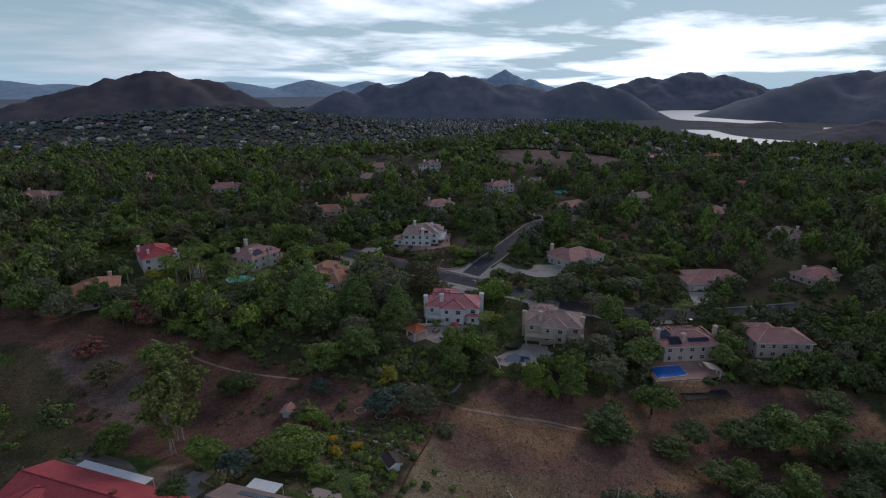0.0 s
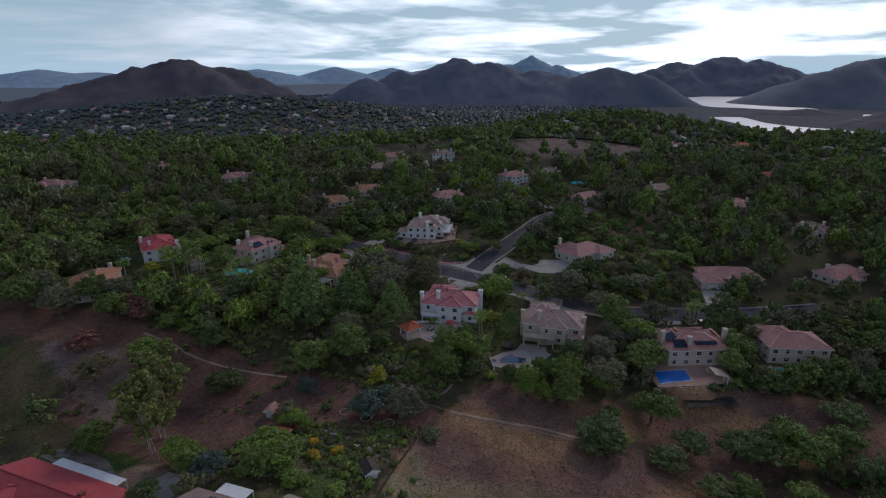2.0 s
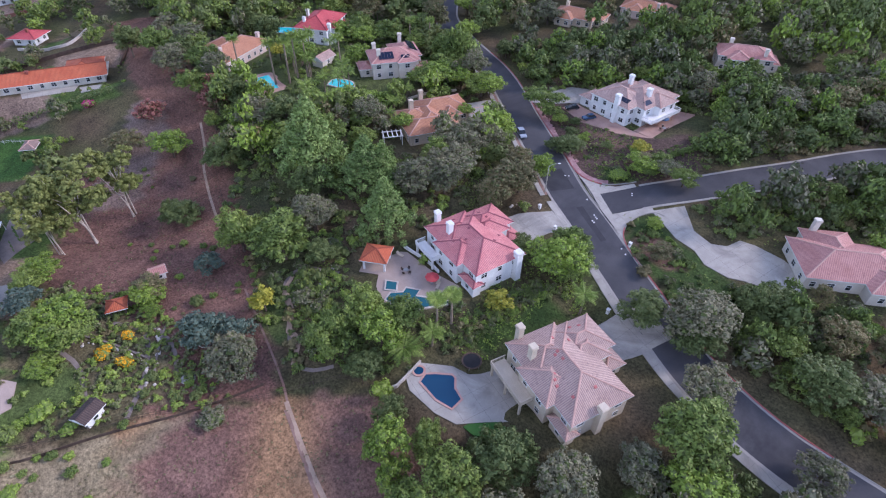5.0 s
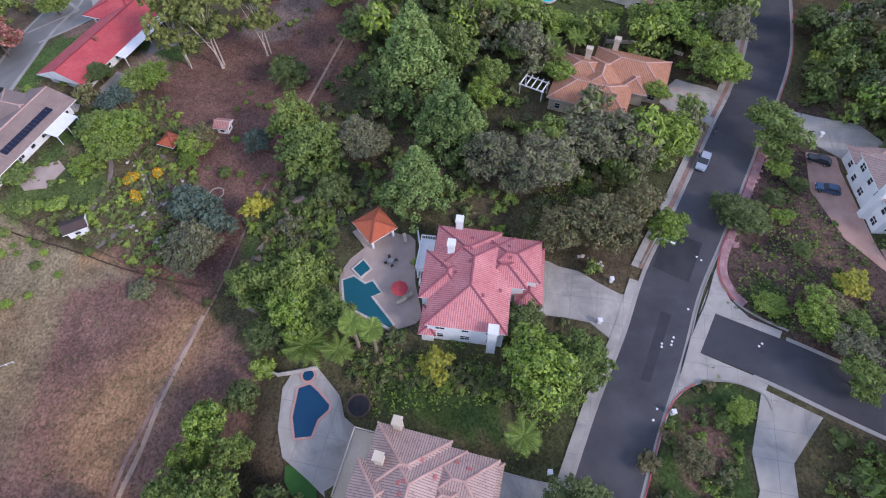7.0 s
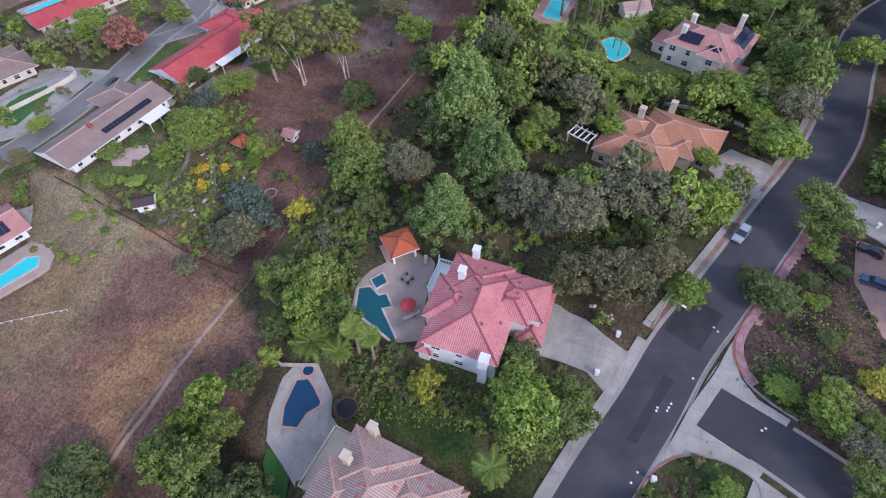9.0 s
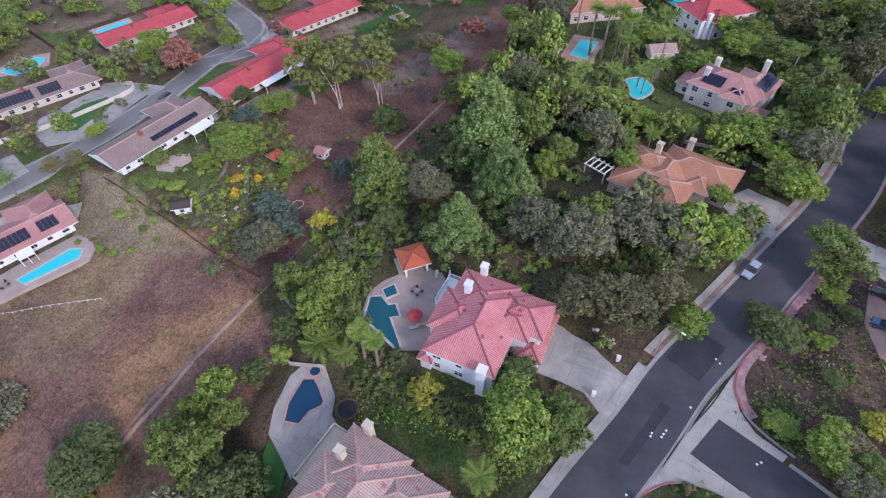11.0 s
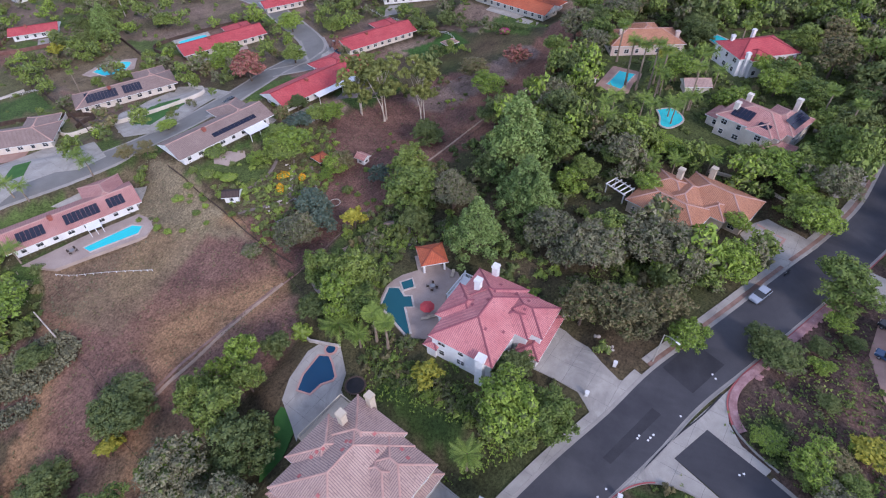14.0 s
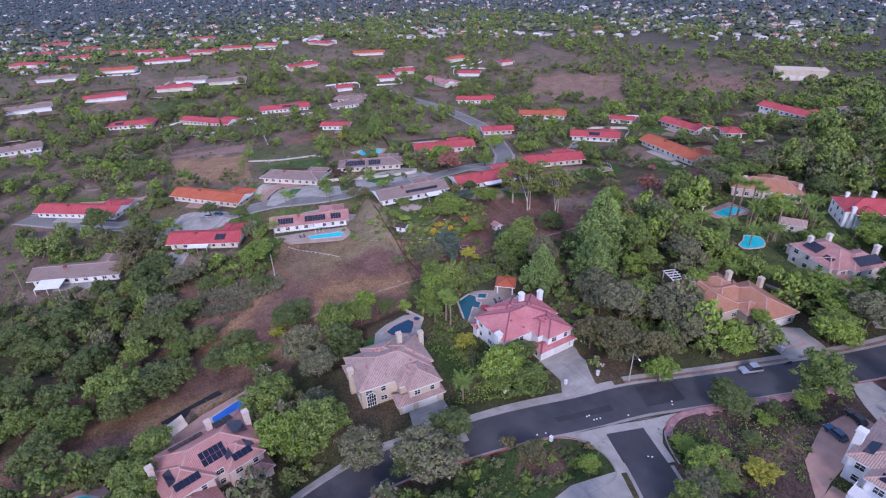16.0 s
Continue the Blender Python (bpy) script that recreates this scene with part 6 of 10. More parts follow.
plant("dark", 54.4, 74.5, 4, 4)
plant("oak", 48.5, 79.6, 4, 3.5)
plant("oak", -149.1, 283.0, 12, 5.5)
plant("dark", -116.1, 265.7, 12, 5.5)
plant("oak", -171.2, 290.9, 12, 5.5)
plant("oak", -124.2, 265.4, 13, 5.5)
plant("oak", -75.5, 245.2, 12, 5)
plant("cypress", 89.4, 410.7, 10, 1.2)
plant("cypress", 92.4, 412.6, 10, 1.2)
plant("cypress", 95.4, 414.7, 10, 1.2)
plant("cypress", 98.4, 416.6, 10, 1.2)
plant("cypress", 101.4, 418.3, 10, 1.2)
plant("cypress", 104.4, 420.0, 10, 1.2)
for k, (px, py) in enumerate(((-60, 244.5), (-69, 248), (-96, 259), (-104, 263.5), (-113, 270), (-121, 277), (-129, 284), (-138, 291), (-148, 299), (-158, 306), (-170, 312), (-182, 318), (-196, 324))):
    plant(("olive", "oak", "brown", "dark")[k % 4], px, py, 12 + (k * 37 % 5), 5.2)
for kind, px, py, h, rr in (("yellow", 6.5, 245.4, 3.4, 3.0), ("lush", -21.2, 244.0, 3.2, 2.4), ("dark", -13.9, 240.4, 3.0, 2.2), ("lush", -9.3, 240.3, 2.8, 2.0),
                            ("oak", 14.4, 241.8, 5.0, 3.2), ("oak", 14.0, 237.3, 4.6, 2.8), ("dark", -1.5, 240.5, 2.6, 2.0), ("dark", -17.0, 246.0, 2.6, 2.0),
                            ("dark", 78, 120, 8, 5), ("dark", 93, 124, 9, 5.6), ("dark", 106, 108, 10, 6), ("dark", 96, 96, 10, 6), ("oak", 84, 100, 9, 5.4), ("dark", 72, 92, 9, 5.6)):
    plant(kind, px, py, h, rr)
for px, py, h in ((-108.5, 200.9, 8), (-113.7, 205.1, 7), (-106.5, 203.3, 7), (-95.6, 199.9, 9), (-82.7, 197.5, 7), (-88.3, 208.8, 6), (-84.9, 205.0, 6), (-116.8, 210.6, 8), (-72.9, 200.2, 6), (-57.8, 204.3, 5), (-75.9, 187.8, 8), (-129.8, 253.5, 12), (-129.4, 257.6, 12)):
    plant("palm" if h < 10 else "palm_fan", px, py, h, 3.0 if h < 10 else 2.0)
for kind, px, py, h, rr in (("lush", 51.6, -104.5, 7, 4.2), ("lush", 61.1, -107.4, 7, 4.2), ("palm", 6.5, 44.1, 6, 3), ("dark", 26.0, 38.2, 6.5, 3.8), ("dark", 32.7, 19.0, 6.5, 3.8), ("palm", -11.5, 49.3, 5, 3),
                            ("dark", 44.0, -12.2, 4, 3.4), ("dark", 72.4, -12.3, 11, 6.5), ("dark", 60.8, 12.3, 11, 6.5), ("cypress", -130.0, -95.5, 16, 3.4), ("cypress", -133.0, -165.9, 14, 3.2),
                            ("olive", -3.9, -264.2, 9, 5), ("olive", 22.4, -250.6, 9, 5.4), ("oak", -65.6, -271.7, 9, 5.4), ("palm", -74.3, -200.7, 8, 3), ("palm", 15.2, 36.6, 6, 3), ("yellow", -76.9, -47.2, 6, 3.4),
                            ("oak", 38, -92, 7, 4), ("dark", 22, -140, 8, 5), ("olive", -60, -120, 8, 5), ("oak", -100, -120, 9, 5.5), ("dark", -112, -60, 9, 5.5)):
    plant(kind, px, py, h, rr)
for kind, px, py, h, rr in STREET_TREES:
    plant(kind, px, py, h, rr)
plant("shrub_lime", -28.2, 84.1, 2.2, 2.0)
plant("shrub", -20.6, 89.4, 2.2, 2.2)
plant("shrub_lime", -22.0, 94.0, 2.0, 2.0)
plant("shrub", -14.6, 87.4, 1.6, 1.5)
plant("shrub_lime", -10.4, 87.0, 1.4, 2.0)
plant("shrub_dark", -8.9, 117.6, 1.8, 1.6)
plant("shrub_dark", -31.8, 127.9, 2.2, 1.8)
plant("lush", -35.6, 119.6, 2.8, 2.4)
plant("shrub_lime", -15.6, 97.6, 1.8, 1.7)
plant("shrub_dark", -18.5, 112.8, 1.6, 1.5)
NEAR = [("oak", 5), ("lush", 2), ("dark", 4), ("olive", 4), ("brown", 1)]
SHRUBS = [("shrub", 4), ("shrub_olive", 3), ("shrub_lime", 2), ("shrub_dark", 4), ("shrub_brown", 1)]
YARDS_EAST = [(-20, 236), (60, 200), (130, 205), (135, 260), (60, 320), (-60, 320), (-70, 270)]
YARDS_NORTH = [(-205, 185), (-150, 165), (-80, 158), (-40, 150), (0, 175), (-30, 240), (-150, 300), (-230, 260)]
YARDS_SOUTH = [(60, 145), (150, 140), (170, 215), (100, 190), (60, 180)]
GULLY = [(66, 98), (104, 116), (150, 116), (165, 20), (112, 30), (80, 62), (58, 66)]
YARDS_WEST = [(-140, 90), (10, 60), (90, 0), (110, 60), (30, 90)]
scatter(YARDS_EAST, 22, NEAR, (0.55, 1.0), 21, 0.62)
scatter(YARDS_NORTH, 18, NEAR, (0.6, 1.15), 22, 0.62)
scatter(YARDS_SOUTH, 14, NEAR, (0.6, 1.1), 23, 0.62)
scatter(GULLY, 16, NEAR, (0.6, 1.1), 25, 0.62)
for poly, n, seed in ((YARDS_EAST, 110, 41), (YARDS_NORTH, 50, 42), (YARDS_SOUTH, 25, 43), (GULLY, 20, 44), (YARDS_WEST, 60, 45)):
    scatter(poly, n, SHRUBS, (0.7, 1.6), seed, 0.6)
scatter(HILLSIDE, 16, [("olive", 3), ("oak", 2), ("lush", 2), ("palm_low", 2), ("palm", 2), ("dark", 2)], (0.45, 0.9), 49, 0.7, False)
scatter([(-118, -66), (-88, -60), (-84, -36), (-112, -36)], 7, [("dark", 3), ("cypress", 2), ("oak", 2)], (0.9, 1.3), 50, 0.6, False)
scatter(DRY_PATCH, 14, [("shrub", 3), ("shrub_lime", 2), ("shrub_olive", 1)], (0.5, 1.0), 52, 1.0, False)
scatter(WEST_LAWN, 16, SHRUBS, (0.4, 1.0), 51, 0.8, False)
scatter(GARDEN, 44, SHRUBS, (0.4, 0.9), 46, 0.9, False)


def mesh_arrays(me):
    v = np.empty(len(me.vertices) * 3)
    me.vertices.foreach_get("co", v)
    return v.reshape(-1, 3), [tuple(p.vertices) for p in me.polygons], [p.material_index for p in me.polygons]


# open ground before the western houses, on their street side
FRONT_YARDS = []
for row in RANCH_FAR + RANCH_MORE + RANCH_OUT:
    a, w, cx, cy = front(row)
    ux, uy = Vector((93 - cx, 255 - cy)).normalized()
    FRONT_YARDS.append((cx, cy, ux, uy, w * 0.55, 34))
for row in RANCH_NEAR:
    a, w, cx, cy = front(row)
    ux, uy = Vector((70 - cx, 200 - cy)).normalized()
    FRONT_YARDS.append((cx, cy, ux, uy, w * 0.6, 22))
FRONT_YARDS.append((-82, 224, 0.981, -0.194, 10, 17))
for row in HILL_HOUSES:
    ux, uy = Vector((40 - row[0], 40 - row[1])).normalized()
    FRONT_YARDS.append((row[0], row[1], ux, uy, 10, 34))


def woods(name, label, poly, n, kinds, hs, seed, gap, keep=True, near=False, drift=0.0, tall=(0.85, 1.2)):
    """Trees further off, standing too thick to tell apart, as one growth."""
    rng = np.random.RandomState(seed)
    stock = {k: [mesh_arrays(m[0]) for m in KIT[k]] for k, _ in kinds}
    mats, slot = [], {}
    for k, _ in kinds:
        for m in KIT[k][0][0].materials:
            if m.name not in slot:
                slot[m.name] = len(mats)
                mats.append(m)
    names, wts = zip(*kinds)
    wts = np.array(wts) / sum(wts)
    xs, ys = [p[0] for p in poly], [p[1] for p in poly]
    spots = np.array(PLANTED)
    taken = [spots]
    V, Fc, idx, base = [], [], [], 0
    X, Y = rng.uniform(min(xs), max(xs), n * 14), rng.uniform(min(ys), max(ys), n * 14)
    ok = inside(poly, X, Y)
    X, Y = X[ok], Y[ok]
    ok = np.ones(len(X), bool)
    for c in PAVED:
        ok &= ~inside(c, X, Y)
    X, Y = X[ok], Y[ok]
    if keep:
        ok = np.ones(len(X), bool)
        for line, w in LINES:
            ok &= np.min(np.hypot(line[None, :, 0] - X[:, None], line[None, :, 1] - Y[:, None]), axis=1) > w + 1
    else:
        ok = np.ones(len(X), bool)
    for fx, fy, a, w, d in FOOT:
        u, v = (X - fx) * math.cos(a) + (Y - fy) * math.sin(a), -(X - fx) * math.sin(a) + (Y - fy) * math.cos(a)
        ok &= ~((u > -3.5) & (u < w + 3.5) & (v > -3.5) & (v < d + 3.5))
    for c in [] if not keep else CLEAR + [HILL_DIRT, STRIP] + ([] if near else [YARDS_EAST, YARDS_NORTH, YARDS_SOUTH, GULLY]):
        ok &= ~inside(c, X, Y)
    X, Y = X[ok], Y[ok]
    for fx, fy, ux, uy, half, deep in FRONT_YARDS if hs[1] > 0.5 else ():
        u, v = (X - fx) * ux + (Y - fy) * uy, -(X - fx) * uy + (Y - fy) * ux
        yard = (u > 0) & (u < deep) & (np.abs(v) < half)
        ok = ~yard | (rng.uniform(0, 1, len(X)) < 0.12)
        X, Y = X[ok], Y[ok]
    if drift:
        lie = np.array([0.5 + 1.6 * noise.noise(Vector((x * drift, y * drift, seed))) for x, y in zip(X, Y)])
        ok = rng.uniform(0, 1, len(X)) < lie
        X, Y = X[ok], Y[ok]
    px, py, pr = list(spots[:, 0]), list(spots[:, 1]), list(spots[:, 2])
    cells = {}
    for x, y, r in zip(px, py, pr):
        cells.setdefault((int(x // 15), int(y // 15)), []).append((x, y, r))
    made = 0
    for x, y in zip(X, Y):
        if made >= n:
            break
        kind = names[rng.choice(len(names), p=wts)]
        H, R = KIT[kind][0][2:]
        sc = rng.uniform(*hs)
        r = R * sc
        cx, cy = int(x // 15), int(y // 15)
        if any((q[0] - x) ** 2 + (q[1] - y) ** 2 < (gap * (q[2] + r)) ** 2 for i in (-1, 0, 1) for j in (-1, 0, 1) for q in cells.get((cx + i, cy + j), ())):
            continue
        cells.setdefault((cx, cy), []).append((x, y, r))
        k = rng.randint(len(stock[kind]))
        v, f, mi = stock[kind][k]
        a = rng.uniform(0, 6.28)
        c, s = math.cos(a), math.sin(a)
        vv = np.c_[(v[:, 0] * c - v[:, 1] * s) * sc + x, (v[:, 0] * s + v[:, 1] * c) * sc + y, v[:, 2] * sc * rng.uniform(*tall) + g(x, y)]
        V.append(vv)
        Fc += [tuple(i + base for i in t) for t in f]
        ms = [slot[m.name] for m in KIT[kind][k][0].materials]
        idx += [ms[i] for i in mi]
        base += len(v)
        made += 1
    return tagged(new(name, mesh_of(name, np.concatenate(V), Fc, mats, False, idx)), label, "woods", kind="stuff")


NORTH_MIX = [("some_mid", 6), ("some_olive", 6), ("some_dark", 3), ("some_lime", 2), ("some_brown", 3)]
MIX = [("far_mid", 6), ("far_olive", 3), ("far_dark", 4), ("far_lime", 2), ("far_brown", 1)]
SOME = [("some_mid", 6), ("some_olive", 3), ("some_dark", 4), ("some_lime", 2), ("some_brown", 1)]
SHADY = [("some_dark", 6), ("some_olive", 4), ("some_mid", 2), ("some_brown", 1)]
LOW = [("low_mid", 4), ("low_olive", 3), ("low_dark", 4), ("low_lime", 2), ("low_brown", 1)]
for k, (poly, n, gap) in enumerate(((YARDS_EAST, 900, 0.42), (YARDS_NORTH, 700, 0.42), (YARDS_SOUTH, 260, 0.42), (GULLY, 260, 0.45), (YARDS_WEST, 420, 0.5))):
    woods("thicket", "thick low shrubs between the trees", poly, n, LOW, (0.5, 1.3), 81 + k, gap, True, True)
woods("thicket", "thick low shrubs round a pool garden", [(-24, 142), (-3, 138), (12, 146), (15, 152), (6, 157), (-4, 154), (-20, 158)], 90, LOW, (0.4, 0.9), 91, 0.5, False, True)
woods("thicket", "thick low shrubs below a house", [(9, 160), (16, 157), (20, 166), (22, 192), (12, 200), (10, 193), (15, 186), (14, 172), (9.5, 173)], 75, LOW, (0.35, 0.8), 92, 0.5, False, True)
woods("thicket", "shrubs in the planted island", ISLAND, 55, LOW, (0.35, 0.9), 93, 0.5, False, True)
woods("thicket", "mixed shrubs on a mulched bank", [(0, 231), (-24, 243), (-36, 252), (-22, 250), (4, 251), (12, 256), (20, 250), (17, 240), (10, 230)], 60, LOW + [("low_dark", 3)], (0.2, 0.6), 96, 0.6, False, True)
woods("thicket", "green garden shrubs round pools and palms", EFG, 380, LOW + [("low_lime", 6)], (0.3, 0.9), 97, 0.42, False, True)
woods("thicket", "scattered shrubs on a dry hillside", HILLSIDE, 300, LOW + [("low_olive", 4), ("low_lime", 4)], (0.4, 1.3), 98, 0.45, False, True)
woods("thicket", "low shrubs and flowers between two houses", [(16, 166), (18.4, 166), (20.4, 180), (25, 188), (24, 196), (13, 200), (12, 192), (16, 186)], 60, LOW + [("low_lime", 2)], (0.25, 0.7), 99, 0.45, False, True)
woods("thicket", "low plants under the pines and oaks", CENTRE, 330, LOW, (0.4, 1.1), 95, 0.4, False, True)
woods("thicket", "garden shrubs between beds and paths", [(-12, 107), (-4, 122), (-24, 124), (-44, 118), (-60, 106), (-46, 96), (-30, 92), (-18, 92)], 340, LOW + [("low_lime", 4)], (0.2, 0.75), 94, 0.5, False, True)
for k, (poly, n, gap, hs) in enumerate(((YARDS_EAST, 240, 0.4, (0.6, 1.3)), (YARDS_NORTH, 280, 0.4, (0.7, 1.4)), (YARDS_SOUTH, 80, 0.45, (0.6, 1.2)), (GULLY, 45, 0.5, (0.6, 1.1)), (YARDS_WEST, 60, 0.6, (0.3, 0.7)))):
    woods("grove", "garden trees filling in between the houses", poly, n, SOME if k < 2 else SHADY, hs, 61 + k, gap, True, True, tall=(0.9, 1.55))
NEAR_NORTH = [(-330, 185), (-150, 170), (-60, 290), (60, 310), (130, 230), (330, 190), (420, 430), (-420, 430)]
FAR_NORTH = [(-700, 170), (-330, 185), (-420, 430), (420, 430), (330, 190), (620, 160), (900, 760), (-900, 760)]
NEAR_WEST = [(-330, -260), (180, -330), (170, 60), (60, 75), (-80, 100), (-140, 160), (-330, 180)]
FAR_WEST = [(-330, 180), (-330, -260), (180, -330), (300, -640), (-720, -640), (-720, 190)]
woods("woods_north", "thick growth of garden trees between houses", NEAR_NORTH, 1400, NORTH_MIX, (0.9, 1.6), 31, 0.35, tall=(1.05, 1.8))
woods("woods_east", "garden trees beyond the lower street", [(130, 110), (520, 60), (640, 160), (330, 190), (130, 230), (150, 200)], 480, NORTH_MIX, (0.8, 1.5), 36, 0.38, tall=(1.0, 1.6))
woods("woods_north", "thick growth of trees farther off", FAR_NORTH, 3000, MIX, (0.9, 1.7), 33, 0.38, tall=(1.0, 1.6))
scatter(NEAR_WEST, 26, [("palm", 3), ("palm_fan", 2), ("palm_low", 2)], (0.6, 1.0), 47, 0.8)
scatter(NEAR_WEST, 14, [("cypress", 1)], (0.8, 1.3), 48, 0.8)
for k, row in enumerate(RANCH_NEAR + RANCH_FAR):
    a, w, cx, cy = front(row)
    u, v = Vector((math.cos(a), math.sin(a))), Vector((-math.sin(a), math.cos(a)))
    dep = row[5] / 2 + 7
    yard = [tuple(Vector((cx, cy)) + u * (w / 2 + 8) * i + v * dep * j) for i, j in ((-1, -1), (1, -1), (1, 1), (-1, 1))]
    woods("thicket", "garden shrubs round a single-storey house", yard, 34, LOW + [("low_lime", 3)], (0.2, 0.55), 300 + k, 0.4, True, True)
woods("woods_west", "garden trees along the western streets", NEAR_WEST, 1800, [(k.replace("far", "some"), w) for k, w in MIX], (0.4, 1.25), 32, 0.33, True, False, 0.03)
woods("woods_west", "garden trees among farther western houses", FAR_WEST, 3800, MIX, (0.35, 1.1), 34, 0.36, True, False, 0.010)

woods("thicket", "small shrubs and young trees about the western gardens", NEAR_WEST, 1500, [("far_mid", 5), ("far_olive", 4), ("far_dark", 4), ("far_lime", 3), ("far_brown", 2)], (0.12, 0.38), 37, 0.5, True, False, 0.05)
woods("thicket", "small shrubs and young trees about the farther gardens", [(-400, 180), (-400, -500), (180, -560), (180, -330), (-330, -260), (-330, 180)], 1500, [("far_mid", 5), ("far_olive", 4), ("far_dark", 5), ("far_lime", 2)], (0.15, 0.45), 38, 0.5, True, False, 0.03)


def far_woods():
    """Trees too far to tell apart: one sheet of small crowns over the distance."""
    rng = np.random.RandomState(9)
    V, Fc, idx = [], [], []
    base = 0
    iv, if_ = OCTA
    n = 62000
    ang = np.where(rng.uniform(0, 1, n) < 0.55, rng.uniform(-1.15, 0.85, n), rng.uniform(2.5, 4.6, n))
    rad = np.where(ang < 2, 430, 700) + 1800 * rng.uniform(0, 1, n) ** 1.1
    x, y = rad * np.sin(ang), 150 + rad * np.cos(ang)
    z = land(x, y)
    keep = ~((x > 440 + 0.0 * y) & (y > 690) & (x < 1500))
    for px, py, pz in zip(x[keep], y[keep], z[keep]):
        # far crowns get the leaf colour with haze painted in
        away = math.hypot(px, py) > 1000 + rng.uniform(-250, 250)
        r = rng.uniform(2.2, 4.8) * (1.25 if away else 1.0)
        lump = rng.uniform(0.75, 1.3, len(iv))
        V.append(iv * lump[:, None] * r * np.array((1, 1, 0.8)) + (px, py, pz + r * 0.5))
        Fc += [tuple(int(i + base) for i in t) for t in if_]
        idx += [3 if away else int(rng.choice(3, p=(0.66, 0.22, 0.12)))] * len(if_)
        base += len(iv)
    return tagged(new("far_woods", mesh_of("far_woods", np.concatenate(V), Fc, ["leaf_far", "leaf_dark", "leaf_olive", "leaf_haze"], False, idx)), "woods and garden trees far away", "woods", kind="stuff")


far_woods()


def far_houses():
    """Houses too far to tell apart: walls and roofs over the distant plain."""
    rng = np.random.RandomState(19)
    V, Fc, idx = [], [], []
    n = 3400
    ang = np.where(rng.uniform(0, 1, n) < 0.36, rng.uniform(-0.85, 0.85, n), rng.uniform(2.5, 4.6, n))
    rad = np.where(ang < 2, 460, 640) + 1900 * rng.uniform(0, 1, n) ** 1.2
    X, Y = rad * np.sin(ang), 150 + rad * np.cos(ang)
    Z = land(X, Y)
    for x, y, z in zip(X, Y, Z):
        if x > 440 and 690 < y and x < 1500:
            continue
        a, w, d, h = rng.uniform(0, 3.14), rng.uniform(3.4, 7.5), rng.uniform(2.6, 4.4), rng.uniform(2.2, 3.4)
        c, s = math.cos(a), math.sin(a)
        b = len(V)
        for zz in (z - 2, z + h):
            for u, v in ((-w, -d), (w, -d), (w, d), (-w, d)):
                V.append((x + u * c - v * s, y + u * s + v * c, zz))
        for u in (-w * 0.6, w * 0.6):
            V.append((x + u * c, y + u * s, z + h + d * 0.4))
        Fc += [(b, b + 1, b + 5, b + 4), (b + 1, b + 2, b + 6, b + 5), (b + 2, b + 3, b + 7, b + 6), (b + 3, b, b + 4, b + 7)]
        idx += [0] * 4
        m = 1 + rng.choice(3, p=(0.4, 0.3, 0.3))
        Fc += [(b + 4, b + 5, b + 9, b + 8), (b + 6, b + 7, b + 8, b + 9), (b + 5, b + 6, b + 9), (b + 7, b + 4, b + 8)]
        idx += [m] * 4
    return tagged(new("far_houses", mesh_of("far_houses", V, Fc, ["beige_far", "brown_far", "beige_far", "rose_far"], False, idx)), "scattered houses far away", "houses", kind="stuff")


M["rose_far"] = surface("rose_far", (0.34, 0.10, 0.08), (0.44, 0.16, 0.13), 0.02, 0.9, 3, 0)
M["beige_far"] = surface("beige_far", (0.46, 0.45, 0.43), (0.66, 0.64, 0.61), 0.02, 0.9, 3, 0)
M["brown_far"] = surface("brown_far", (0.24, 0.20, 0.18), (0.34, 0.29, 0.27), 0.02, 0.9, 3, 0)
far_houses()


def mountain(name, peaks, seed, mat, label, z0=-16.0, rough=0.085):
    """A rough hill: blended peaks (x, y, height, reach), cut by spurs and gullies."""
    P = np.array(peaks, float)
    x0, x1 = (P[:, 0] - P[:, 3]).min(), (P[:, 0] + P[:, 3]).max()
    y0, y1 = (P[:, 1] - P[:, 3]).min(), (P[:, 1] + P[:, 3]).max()
    n, m = 130, 70
    xs, ys = np.linspace(x0, x1, n), np.linspace(y0, y1, m)
    X, Y = np.meshgrid(xs, ys)
    H = np.zeros_like(X)
    for px, py, h, r in P:
        d = np.hypot(X - px, (Y - py) * 1.6) / r
        H = np.maximum(H, (h - z0) * np.clip(1 - d ** 1.15, 0, 1))
    s = 5.0 / max(x1 - x0, 600)
    R = np.array([[noise.fractal(Vector((x * s * 2.2 + seed, y * s * 2.2, seed)), 0.9, 2.1, 6) - 0.7 * abs(noise.noise(Vector((x * s * 4 + seed, y * s * 2.5, seed)))) for x in xs] for y in ys])
    top = H.max()
    H = np.maximum(H + rough * top * R * np.clip(H / top * 2.5, 0, 1), 0) - (H <= 0) * 6
    V = np.c_[X.ravel(), Y.ravel(), (z0 + H).ravel()]
    i = (np.arange(n - 1)[None, :] + n * np.arange(m - 1)[:, None]).ravel()
    return tagged(new(name, mesh_of(name, V, np.c_[i, i + 1, i + n + 1, i + n], [mat], True)), label, "mountain", kind="structure")


